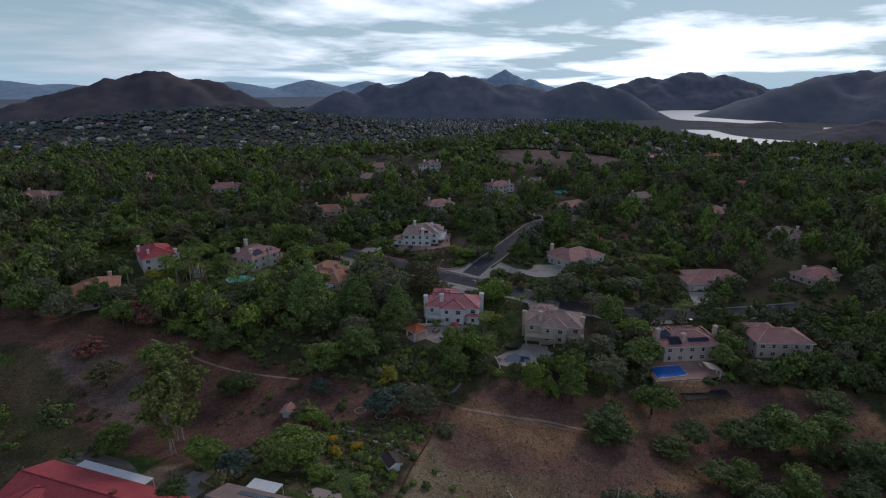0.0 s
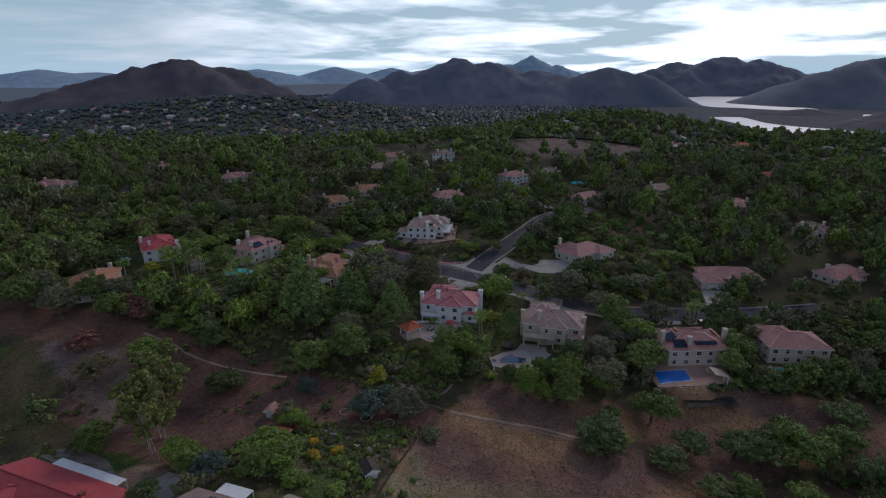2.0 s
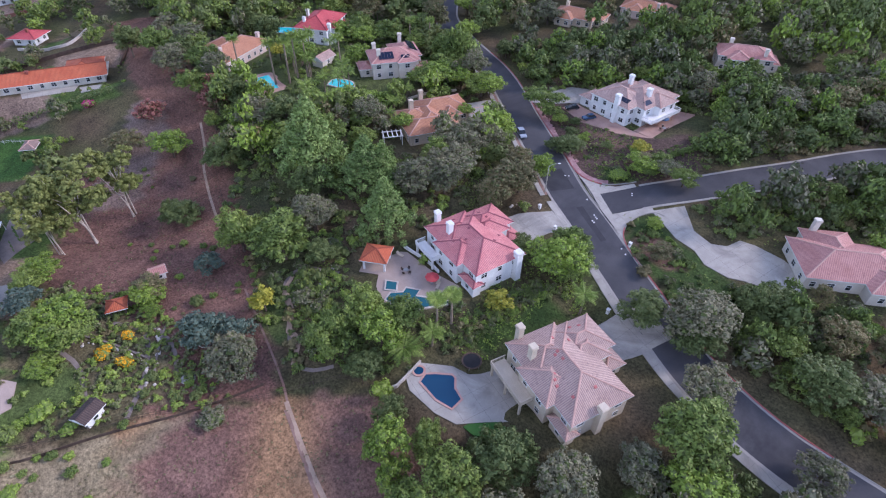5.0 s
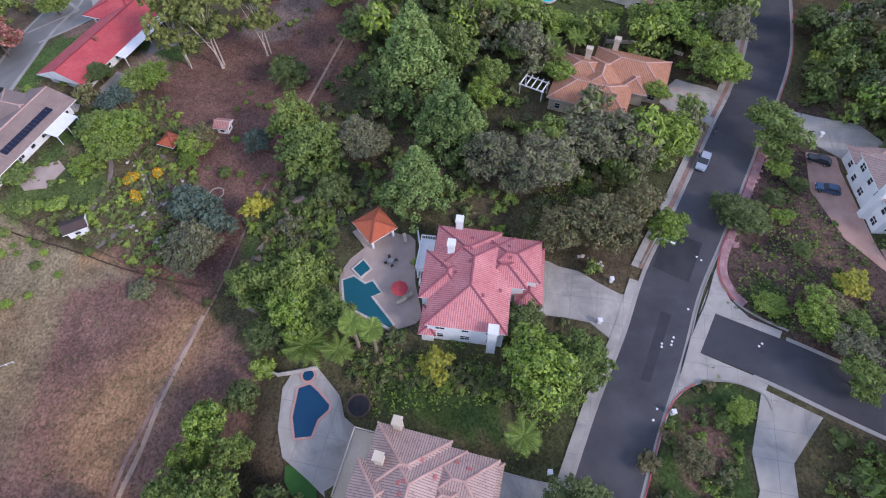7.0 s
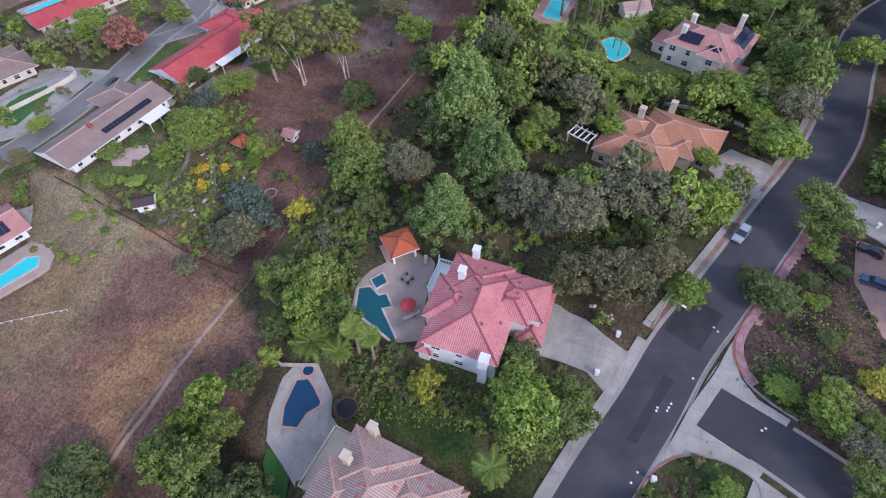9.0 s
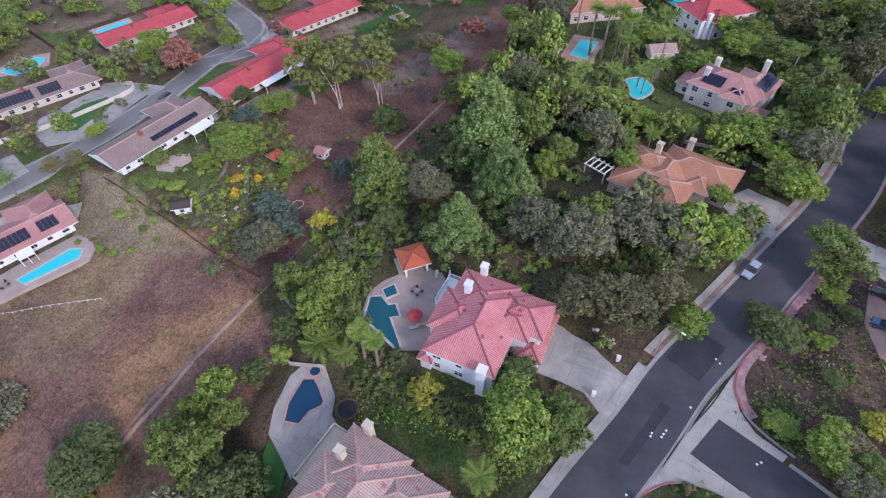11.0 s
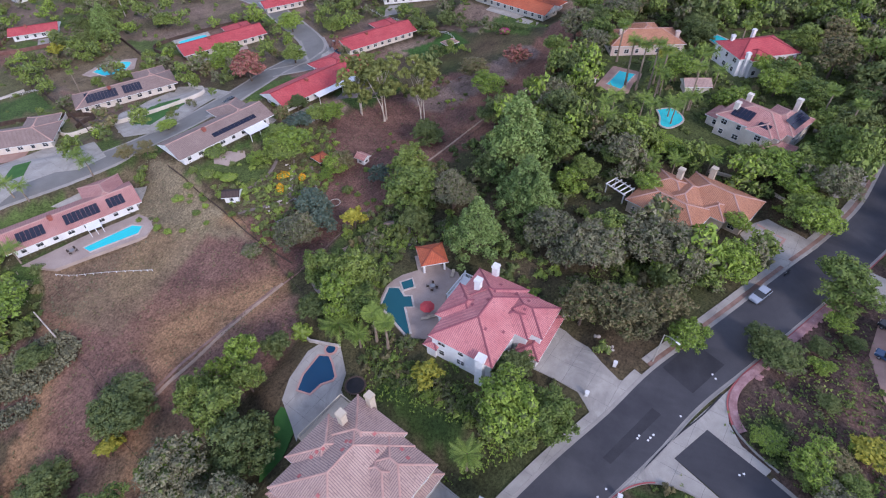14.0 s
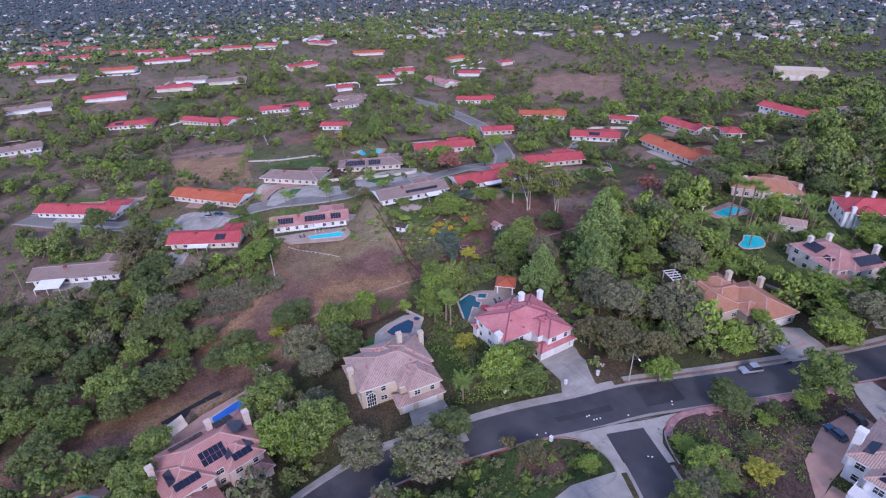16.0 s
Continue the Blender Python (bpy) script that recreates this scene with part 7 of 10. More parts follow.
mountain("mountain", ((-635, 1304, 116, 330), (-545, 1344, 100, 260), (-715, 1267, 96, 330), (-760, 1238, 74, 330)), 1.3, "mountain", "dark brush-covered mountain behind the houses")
mountain("mountain", ((-245, 1640, 70, 190), (-143, 1690, 86, 230), (10, 1700, 122, 330), (112, 1696, 114, 330), (264, 1680, 90, 330), (454, 1638, 102, 270), (540, 1605, 78, 190)), 4.1, "mountain_mid_haze", "dark wooded ridge in the distance")
mountain("mountain", ((960, 2408, 118, 420), (1127, 2343, 142, 440), (1240, 2280, 128, 380)), 2.2, "mountain_mid_haze", "bare hill beyond the lake")
mountain("mountain", ((1240, 1576, 140, 400), (1180, 1650, 98, 370), (1450, 1500, 190, 500), (1900, 1300, 230, 700)), 9.4, "mountain_mid_haze", "steep hill beside the lake")
mountain("mountain", ((703, 4951, 215, 430), (529, 4972, 150, 420), (918, 4915, 142, 420)), 5.5, "mountain_far_haze", "haze-blue peak on the horizon", -16, 0.05)
mountain("mountain", ((-1635, 4725, 112, 700), (-1004, 4898, 126, 600), (-520, 4973, 120, 500), (-200, 5000, 100, 700)), 3.3, "mountain_far_haze", "low haze-blue ridge on the horizon", -16, 0.05)
mountain("mountain", ((-2970, 4023, 112, 700), (-2691, 4214, 92, 800), (-3500, 3900, 100, 800)), 6.3, "mountain_far_haze", "low haze-blue ridge on the horizon", -16, 0.05)
mountain("mountain", ((2869, 4095, 85, 900), (3400, 3700, 95, 900), (2300, 4400, 80, 700)), 6.9, "mountain_far_haze", "low haze-blue ridge on the horizon", -16, 0.05)
mountain("mountain", ((790, 1235, 3, 110), (700, 1245, -3, 90), (640, 1230, -5, 70)), 8.8, "mountain", "low dark headland in the lake")
mountain("mountain", ((820, 960, 24, 170), (930, 940, 34, 200)), 8.1, "mountain", "low dark hill beside the lake")


def lake(pts, name="lake"):
    line = smooth(list(pts) + [pts[0]], 25)
    bm = bmesh.new()
    bm.faces.new([bm.verts.new((x, y, FAR_Z + 0.6)) for x, y in line[:-1]])
    bmesh.ops.recalc_face_normals(bm, faces=bm.faces[:])
    for f in bm.faces:
        if f.normal.z < 0:
            f.normal_flip()
    tagged(new(name, done(bm, name, ["water_lake"])), "still silver lake between dark hills", "water", kind="structure")


lake([(540, 1150), (605, 1150), (585, 1020), (600, 950), (640, 875), (590, 780), (507, 735), (455, 750), (500, 883), (525, 1001)])
lake([(860, 2020), (1154, 2260), (1140, 2060), (960, 1758), (925, 1550), (915, 1380), (830, 1350), (790, 1385), (750, 1450), (700, 1539)])
lake([(905, 1215), (1150, 1150), (1100, 1040), (859, 1050), (822, 1079), (850, 1140)])
lake([(-42, 1270), (8, 1297), (50, 1268), (7, 1205)])

# ---- terraces, pools, drives ----
M["pool_teal"] = glassy("pool_teal", (0.012, 0.105, 0.135), 0.06, 0.2)
M["pool_navy"] = glassy("pool_navy", (0.010, 0.060, 0.125), 0.06, 0.2)
M["pool_blue"] = glassy("pool_blue", (0.02, 0.17, 0.60), 0.10, 0.3)
M["pool_cyan"] = glassy("pool_cyan", (0.015, 0.56, 0.60), 0.08, 0.12)
M["coping_pink"] = surface("coping_pink", (0.45, 0.26, 0.22), (0.55, 0.34, 0.29), 0.8, 0.8, 15, 0.1)
M["dark_net"] = surface("dark_net", (0.012, 0.012, 0.014), (0.022, 0.022, 0.025), 0.8, 0.7, 15, 0.1)
M["turf"] = surface("turf", (0.035, 0.12, 0.025), (0.055, 0.16, 0.035), 0.5, 0.9, 25, 0.3)
M["gravel"] = surface("gravel", (0.17, 0.14, 0.125), (0.26, 0.215, 0.19), 0.5, 0.95, 9, 0.6)
M["pale_dirt"] = surface("pale_dirt", (0.34, 0.235, 0.165), (0.46, 0.335, 0.25), 0.4, 0.95, 9, 0.6)
M["verge"] = surface("verge", (0.22, 0.13, 0.10), (0.34, 0.22, 0.18), 0.6, 0.95, 7, 0.6)
M["pink_stone"] = surface("pink_stone", (0.30, 0.16, 0.16), (0.46, 0.28, 0.28), 0.9, 0.9, 5, 0.8)
M["brown_stone"] = surface("brown_stone", (0.16, 0.075, 0.06), (0.24, 0.125, 0.105), 0.9, 0.9, 5, 0.6)
M["pale_stone"] = surface("pale_stone", (0.42, 0.38, 0.34), (0.60, 0.55, 0.50), 0.9, 0.9, 5, 0.6)
M["wood_dark"] = surface("wood_dark", (0.06, 0.04, 0.03), (0.11, 0.075, 0.06), 1.0, 0.9, 12, 0.3)
M["white_paint"] = surface("white_paint", (0.72, 0.72, 0.71), (0.82, 0.82, 0.81), 0.6, 0.5, 20, 0.05)
M["red_canvas"] = surface("red_canvas", (0.46, 0.05, 0.06), (0.56, 0.09, 0.09), 0.9, 0.8, 15, 0.1)
M["canvas_tan"] = surface("canvas_tan", (0.55, 0.45, 0.33), (0.65, 0.54, 0.42), 0.9, 0.85, 15, 0.1)
M["flower_gold"] = foliage("flower_gold", (0.60, 0.30, 0.01), (0.80, 0.45, 0.02))
M["flower_magenta"] = foliage("flower_magenta", (0.42, 0.02, 0.18), (0.60, 0.05, 0.30))
M["car_silver"] = glassy("car_silver", (0.34, 0.39, 0.46), 0.25)
M["car_dark"] = glassy("car_dark", (0.03, 0.035, 0.04), 0.25)
M["car_blue"] = glassy("car_blue", (0.04, 0.09, 0.17), 0.25)
M["rubber"] = surface("rubber", (0.015, 0.015, 0.016), (0.03, 0.03, 0.03), 2.0, 0.9, 20, 0.1)
M["metal_grey"] = surface("metal_grey", (0.30, 0.30, 0.30), (0.42, 0.42, 0.41), 1.0, 0.45, 12, 0.05, metal=0.6)
M["asphalt_patch"] = surface("asphalt_patch", (0.035, 0.036, 0.042), (0.055, 0.055, 0.062), 0.3, 0.9, 30, 0.2)


def rim(name, outline, w, z0, z1, mat, label, category="coping"):
    """A raised edge along a closed outline."""
    p = np.array(outline, float)
    t = np.roll(p, -1, 0) - np.roll(p, 1, 0)
    t /= np.linalg.norm(t, axis=1)[:, None]
    nrm = np.c_[-t[:, 1], t[:, 0]]
    n = len(p)
    V = []
    for q, m in zip(p, nrm):
        a, b = q + m * w / 2, q - m * w / 2
        V += [(*a, z0), (*a, z1), (*b, z1), (*b, z0)]
    Fc = []
    for i in range(n):
        j = (i + 1) % n
        for k in range(4):
            l = (k + 1) % 4
            Fc.append((i * 4 + k, i * 4 + l, j * 4 + l, j * 4 + k))
    me = mesh_of(name, V, Fc, [mat])
    bm = bmesh.new()
    bm.from_mesh(me)
    bmesh.ops.recalc_face_normals(bm, faces=bm.faces[:])
    bm.to_mesh(me)
    bm.free()
    return me


def pool(outline, level, water, coping, label, curved=False):
    """A swimming pool: water inside a raised coping."""
    line = [tuple(q) for q in smooth(list(outline) + [outline[0]], 0.8)[:-1]] if curved else outline
    root = tagged(new("swimming_pool"), label, "pool")
    root.location = (0, 0, 0)
    bm = bmesh.new()
    f = bm.faces.new([bm.verts.new((x, y, level + 0.03)) for x, y in line])
    f.normal_update()
    if f.normal.z < 0:
        f.normal_flip()
    ex = bmesh.ops.extrude_face_region(bm, geom=[f])
    for v in [e for e in ex["geom"] if isinstance(e, bmesh.types.BMVert)]:
        v.co.z -= 0.25
    bmesh.ops.recalc_face_normals(bm, faces=bm.faces[:])
    part("water", done(bm, "water", [water]), root, "clear still pool water")
    part("coping", rim("coping", line, 0.45, level - 0.2, level + 0.1, coping, ""), root)
    return root


def top_of(outline):
    return max(g(x, y) for x, y in outline)


# pink-roofed house
slab("terrace", [(-2.6, 157.2), (-5.2, 158.6), (-7.8, 161.2), (-11.6, 158.6), (-15.6, 164.4), (-14.2, 166.8), (-9.2, 171.0), (0.2, 171.0), (7.2, 172.3), (8.6, 171.2), (9.6, 168.2), (9.9, 166.6), (4.8, 157.6), (-0.6, 156.8)],
     0.14, "paving_tan", "tan paved pool terrace", "terrace", 0.6, -1.45)
pool([(-0.6, 157.4), (-1.5, 159.6), (0.2, 161.8), (-0.4, 163.2), (2.3, 165.0), (3.0, 163.2), (8.8, 167.4), (9.6, 166.6), (4.7, 158.2)], -1.31, "pool_teal", "pale_stone", "dark teal swimming pool in a tan terrace")
pool([(-2.9, 159.2), (-5.0, 161.2), (-2.8, 162.8), (-0.9, 160.9)], -1.15, "pool_teal", "pale_stone", "small raised square spa beside a pool")
slab("driveway", [(-4.6, 192.6), (-3.6, 196.2), (-2.4, 198.0), (-1.0, 201.0), (2.0, 204.0), (4.6, 207.8), (4.4, 210.4), (13.8, 205.2), (9.6, 201.4), (8.2, 197.4), (7.4, 192.6)], 0.13, "concrete", "pale concrete driveway of the pink house", "driveway")
# tan house
slab("terrace", [(18.4, 148.2), (15.6, 149.6), (14.4, 151.6), (14.8, 153.8), (20.0, 158.2), (23.6, 159.2), (25.1, 161.0), (26.4, 164.0), (31, 163.4), (36.5, 160.4), (36.2, 157.6), (33.2, 154.2), (29.8, 149.8), (25.3, 148.4)],
     0.16, "concrete", "grey concrete pool terrace", "terrace", 0.8, -5.2)
pool([(18.4, 150.8), (17.7, 152.9), (19.0, 154.5), (21.4, 156.7), (22.4, 156.7), (24.1, 155.0), (26.8, 154.2), (27.0, 151.3), (23.5, 150.4)], -5.02, "pool_navy", "coping_pink", "dark blue pool with pink coping")
pool([(16.3 + 1.2 * math.cos(a), 152.4 + 1.2 * math.sin(a)) for a in np.linspace(0, 6.28, 17)[:-1]], -4.95, "pool_navy", "coping_pink", "round spa pool with pink coping")
slab("driveway", [(32.6, 183.6), (35.4, 192.8), (38.0, 199.0), (46.8, 195.2), (44.4, 187.5), (41.0, 180.6)], 0.13, "concrete", "pale concrete driveway of the tan house", "driveway")
slab("putting_green", [(31.0, 150.4), (31.2, 153.2), (33.2, 155.4), (38.0, 156.4), (43.0, 157.0), (44.4, 155.4), (41.0, 153.4), (36.4, 152.8), (33.4, 150.6)], 0.16, "turf", "smooth bright green putting lawn", "lawn", 0.3, -5.3)
# house with the blue pool
slab("terrace", [(64.7, 153.3), (73.5, 161.3), (91.3, 158.8), (90, 147.3), (79.1, 144.1), (65.5, 142.8)], 0.16, "paving_pink", "pink paved pool terrace", "terrace", 0.9, -8.4)
pool([(67.1, 151.7), (77.5, 153.1), (77.4, 146.6), (66.7, 144.6)], -8.22, "pool_blue", "pale_stone", "rectangular bright blue covered pool")
Z2 = g(108, 153) + 0.25
slab("terrace", [(100.7, 155.5), (102.7, 148), (110.7, 147), (116.7, 152), (115.7, 157), (106.7, 157.5)], 0.12, "paving_pink", "pink paved pool terrace", "terrace", 0.9, Z2 - 0.1)
pool([(103.7, 152.6), (106.3, 155.2), (109.5, 155.2), (112.5, 153), (110.7, 150), (107, 149.2)], Z2 + 0.04, "pool_cyan", "pale_stone", "curved turquoise pool on pink paving", True)
# white house up the slope
ZW = 3.75
slab("terrace", [(-1.4, 255.0), (6, 254.5), (11.5, 256), (17, 266), (14.5, 274), (6, 279), (-0.5, 276)], 0.1, "paving_pink", "pink paved terrace below the balcony", "terrace", 1.4, ZW)
slab("terrace", [(-26, 251.5), (-24, 256.8), (-20.4, 256.0), (-2, 254.6), (5.5, 255), (-4, 249.6), (-16, 248.6)], 0.12, "paving_pink", "pink brick terrace along a white house", "terrace", 0.3)
pool([(8.9, 265.1), (7.0, 269.8), (8.3, 273.0), (11.5, 271.5), (13.8, 268.0), (11.6, 265.4)], ZW + 0.12, "pool_teal", "pale_stone", "curved teal pool on a pink terrace", True)
slab("driveway", [(-40.5, 251.0), (-36.5, 258.1), (-33.1, 265.5), (-26.9, 268.2), (-21.0, 259.5), (-24.5, 257.0), (-28.3, 254.0), (-33.5, 250.2), (-36.5, 248.6)], 0.13, "concrete", "pale concrete driveway of the white house", "driveway")
slab("driveway", [(22.6, 226.2), (27.6, 233.4), (33.9, 227.0), (38.9, 226.0), (41.9, 228.1), (43.1, 232.1), (46.4, 233.3), (53.2, 233.0), (60, 230), (60, 224.5), (56.6, 223.0), (49.7, 221.0), (46.7, 219.2), (41.1, 218.9), (37.3, 221.2), (32.0, 221.7)],
     0.16, "concrete", "wide curving pale concrete drive", "driveway")
slab("driveway", [(-44.4, 226.6), (-49.6, 229.6), (-52.4, 232.6), (-48.8, 238.0), (-45.2, 242.6), (-35.6, 236.0), (-39.0, 230.6), (-41.9, 228.2)], 0.15, "concrete", "pale driveway with brick bands", "driveway")
slab("driveway", [(-78.2, 237.6), (-75.5, 241.2), (-72.5, 246.8), (-72.0, 253.2), (-66.8, 251.5), (-63.5, 246.0), (-70, 242), (-74, 236)], 0.14, "concrete", "pale concrete driveway below a cream house", "driveway")
for k in range(3):
    x0, y0 = -49.4 + 3.6 * k, 230.4 - 1.3 * k
    slab("brick_band", [(x0 - 0.25, y0), (x0 + 0.25, y0 - 0.2), (x0 + 4.0, y0 + 5.6), (x0 + 3.5, y0 + 5.8)], 0.165, "coping_pink", "brick band across the drive", "paving")
slab("brick_band", [(-46.2, 235.8), (-45.9, 236.3), (-38.2, 233.2), (-38.5, 232.7)], 0.168, "coping_pink", "brick band across the drive", "paving")
# junction
slab("apron", [(29.1, 208.6), (17.9, 215.2), (7.0, 221.6), (-1.0, 226.6), (3.0, 226.0), (6.7, 226.4), (10.3, 228.4), (13.2, 232.6), (14.4, 231.8), (9.0, 223.2), (16.0, 218.7), (21.6, 227.6), (23.4, 226.4), (21.2, 222.4), (20.9, 218.2), (21.9, 214.9), (24.7, 211.4), (28.6, 209.2)], 0.135, "concrete", "pale concrete cross gutter at the junction", "gutter")
slab("asphalt_patch", [(-9, 219.5), (-1, 214.8), (2.6, 220.4), (-5.6, 225.2)], 0.085, "asphalt_patch", "darker asphalt patch in the street", "road")
slab("asphalt_patch", [(8, 214.2), (20, 208.0), (20.6, 209.4), (8.8, 215.8)], 0.085, "asphalt_patch", "darker asphalt patch in the street", "road")
line = smooth(MAIN_ROAD)
ribbon("gravel_strip", line[(line[:, 0] > -34) & (line[:, 0] < 3)], 5.46, 6.28, 0.178, "verge", "reddish gravel strip beside the kerb", "verge")
ribbon("verge", line[(line[:, 0] > -80) & (line[:, 0] < -34)], 5.42, 6.3, 0.17, "verge", "bare soil strip beside the kerb", "verge")
ROAD_MARKS = ((-2.7, 223.3), (-1.9, 223.9), (7.9, 218.9), (13.0, 215.1),
              (13.7, 214.7), (14.3, 214.4), (14.0, 212.9), (14.6, 212.7),
              (15.5, 228.2), (15.1, 228.8), (24.9, 209.5), (26.6, 208.5))
CORNER = smooth([(-9.0, 231.3), (-4.6, 228.4), (-1.2, 226.7), (1.6, 226.0), (4.4, 226.2), (7.6, 227.4), (10.6, 230.2), (13.2, 233.6)], 0.7)
ribbon("red_kerb", CORNER[:24], -0.14, 0.14, 0.24, "red_kerb", "red painted kerb round the street corner", "kerb")
ribbon("kerb", CORNER[23:], -0.14, 0.14, 0.23, "gutter", "pale concrete kerb round the street corner", "kerb")
ribbon("stone_bank", CORNER[6:26], 0.16, 1.5, 0.30, "pink_stone", "low bank of pink stones behind the kerb", "bank")
NOSE = smooth([(33.0, 207.0), (29.0, 208.9), (25.6, 210.9), (22.9, 213.3), (21.2, 216.4), (20.8, 219.6), (21.6, 223.2), (23.6, 226.2), (26.0, 226.6)], 0.7)
ribbon("kerb", NOSE, -0.14, 0.14, 0.24, "gutter", "pale concrete kerb round the planted island", "kerb")
ribbon("red_kerb", NOSE[2:22], -0.12, 0.12, 0.246, "red_kerb", "red painted kerb of the planted island", "kerb")
ribbon("drain_line", smooth([(1.0, 225.2), (6.4, 222.3), (11.2, 219.1), (15.8, 216.4), (19.4, 214.6)], 0.8), -0.13, 0.13, 0.142, "asphalt_patch", "dark worn flow line in the concrete gutter", "gutter")
for k, (px, py) in enumerate(ROAD_MARKS):
    slab("paint_mark", [(px + 0.2 * math.cos(a + k) * (1 + 0.3 * math.cos(3 * a)), py + 0.2 * math.sin(a + k)) for a in np.linspace(0, 6.28, 9)[:-1]], 0.115, "white_paint", "small white paint spot on the street", "paint mark", 0.03)
red = line[(line[:, 0] > -75) & (line[:, 0] < -8)]
ribbon("red_kerb", red, -5.44, -5.23, 0.205, "red_kerb", "red painted kerb", "kerb")
ribbon("stone_bank", line[(line[:, 0] > -36) & (line[:, 0] < -6)], -6.9, -5.44, 0.30, "pink_stone", "low bank of pink stones behind the kerb", "bank")
ribbon("red_kerb", line[(line[:, 0] > 31) & (line[:, 0] < 80)], -5.44, -5.23, 0.205, "red_kerb", "red painted kerb", "kerb")
# pools and yards of the western and northern houses
ZL = RANCH_Z["Lp"]
slab("terrace", [(23, 66.5), (9.2, 72.0), (-3.2, 78.5), (-2.6, 86.2), (2.8, 87.3), (13.8, 79.8), (20.5, 75.4)], 0.12, "paving_tan", "tan paved pool terrace", "terrace", 0.9, ZL)
pool([(12.4, 75.6), (1.0, 80.6), (0.2, 83.6), (2.9, 84.8), (12.9, 78.6)], ZL + 0.14, "pool_cyan", "pale_stone", "long turquoise pool with stone coping")
ZG = 3.2
slab("terrace", [(-99.0, 181.6), (-115.0, 184.4), (-115.4, 195.0), (-98.0, 194.0), (-96.4, 187.4)], 0.1, "paving_pink", "pink paved pool terrace", "terrace", 1.2, ZG)
pool([(-101.3, 184.7), (-112.0, 186.9), (-111.4, 192.3), (-99.5, 189.7)], ZG + 0.12, "pool_cyan", "pale_stone", "bright turquoise rectangular pool")
ZE = top_of([(-84, 205), (-89, 206), (-80, 205)]) + 0.2
pool([(-87.7, 201.6), (-90.0, 206.0), (-84.6, 209.4), (-79.0, 206.4), (-79.4, 203.6), (-83.6, 203.0)], ZE, "pool_cyan", "pale_stone", "bright blue curved pool among palms", True)
ZF = top_of([(-143, 217)]) + 0.3
pool([(-148.0, 214.9), (-141.6, 221.3), (-136.8, 218.3), (-142.9, 212.2)], ZF, "pool_cyan", "pale_stone", "turquoise pool beside a white house", True)
ZS = top_of([(-76, -12)]) + 0.3
pool([(-69.8, -18.1), (-78.0, -18.3), (-83.0, -10.8), (-76.8, -6.8), (-69.5, -8.0)], ZS, "pool_cyan", "pale_stone", "turquoise pool behind a ranch house", True)
slab("terrace", [(-66.5, -20.5), (-79, -21.5), (-87, -11), (-78, -3.4), (-66.4, -4.6)], 0.0, "paving_tan", "tan paved terrace round a pool", "terrace", 1.2, ZS - 0.06)
ZR = top_of([(-110, 0)]) + 0.3
slab("terrace", [(-106.5, -10), (-121, -1.5), (-114, 8.4), (-99, 4.6)], 0.0, "concrete", "pale concrete terrace round a pool", "terrace", 1.2, ZR - 0.06)
slab("driveway", FORECOURT, 0.14, "concrete", "pale forecourt before a ranch house", "driveway")
slab("driveway", [(3.4, 8.8), (-5.0, 12.1), (-4.4, 16.4), (2.4, 22.6), (8.0, 28.4), (12.5, 34.7), (11.0, 24.0)], 0.18, "paving_pink", "pink paved drive beside a ranch house", "driveway")
slab("driveway", ORANGE_DRIVE, 0.14, "concrete", "pale concrete drive before an orange-roofed house", "driveway")
slab("flower_bed", [(-2.0, 36.4), (-8.6, 30.4), (-5.0, 27.2), (3.0, 33.2)], 0.28, "turf", "green planted bed in a forecourt", "flower bed")
slab("driveway", LOOP, 0.14, "concrete", "pale looping drive before a ranch house", "driveway")
slab("flower_bed", [(-37.3, 42.6), (-43.4, 37.0), (-53.4, 36.2), (-58.9, 41.6), (-55.2, 46.0), (-44.2, 46.7)], 0.26, "turf", "green planted bed inside a looping drive", "flower bed")
slab("garden_path", [(-22.7, 147.9), (-20.5, 144.7), (-14.4, 142.7), (-10.8, 139.7), (-7.3, 139.9), (-3.2, 136.2), (-3.6, 134.9), (-7.3, 138.5), (-11, 138.3), (-14.6, 141.3), (-21, 143.3), (-23.4, 147.4)], 0.08, "pale_dirt", "winding pale garden path below a terrace", "path")
slab("patio", [(-31.0, 86.2), (-34.0, 91.8), (-32.0, 93.6), (-26.4, 91.5), (-25.3, 87.8), (-26.9, 86.2)], 0.10, "paving_tan", "small paved patio behind a ranch house", "patio")
pool([(-106.5, -6.4), (-117.1, -0.5), (-112.8, 4.7), (-103.9, 1.8)], ZR, "pool_cyan", "pale_stone", "turquoise pool behind a ranch house", True)
ZM = top_of([(97, 395)]) + 0.3
pool([(91.1, 398.7), (101.8, 402.9), (102.0, 392.4), (92.7, 388.6)], ZM, "pool_cyan", "pale_stone", "turquoise pool behind a rose-roofed house", True)
for pts in ([(-37.0, 35.4), (-47.1, 27.5), (-62.5, 33.5), (-70.2, 41.8), (-66, 60), (-60, 60), (-60.3, 43.9), (-46.0, 35.0), (-38.9, 39.1), (-41, 60), (-35, 58)], [(-9.4, 30.2), (-23.9, 39.6), (-18, 52), (-10, 50), (-2, 38)],
            [(-50, 90), (-56, 88), (-58, 66), (-46, 66)], [(-112, 68), (-125.1, 66), (-123.7, 80), (-105.1, 80.9), (-96.2, 76.1)], [(-6, 58), (-13.2, 71.9), (-4, 77), (4, 54)], [(24, 18), (30, 26), (38, 16), (33, 8)], [(44, 18), (56, 36), (62, 32), (52, 8)], [(80, -30), (72, -22), (64, -8), (72, -14)]):
    slab("driveway", pts, 0.12, "concrete", "pale concrete driveway of a ranch house", "driveway")
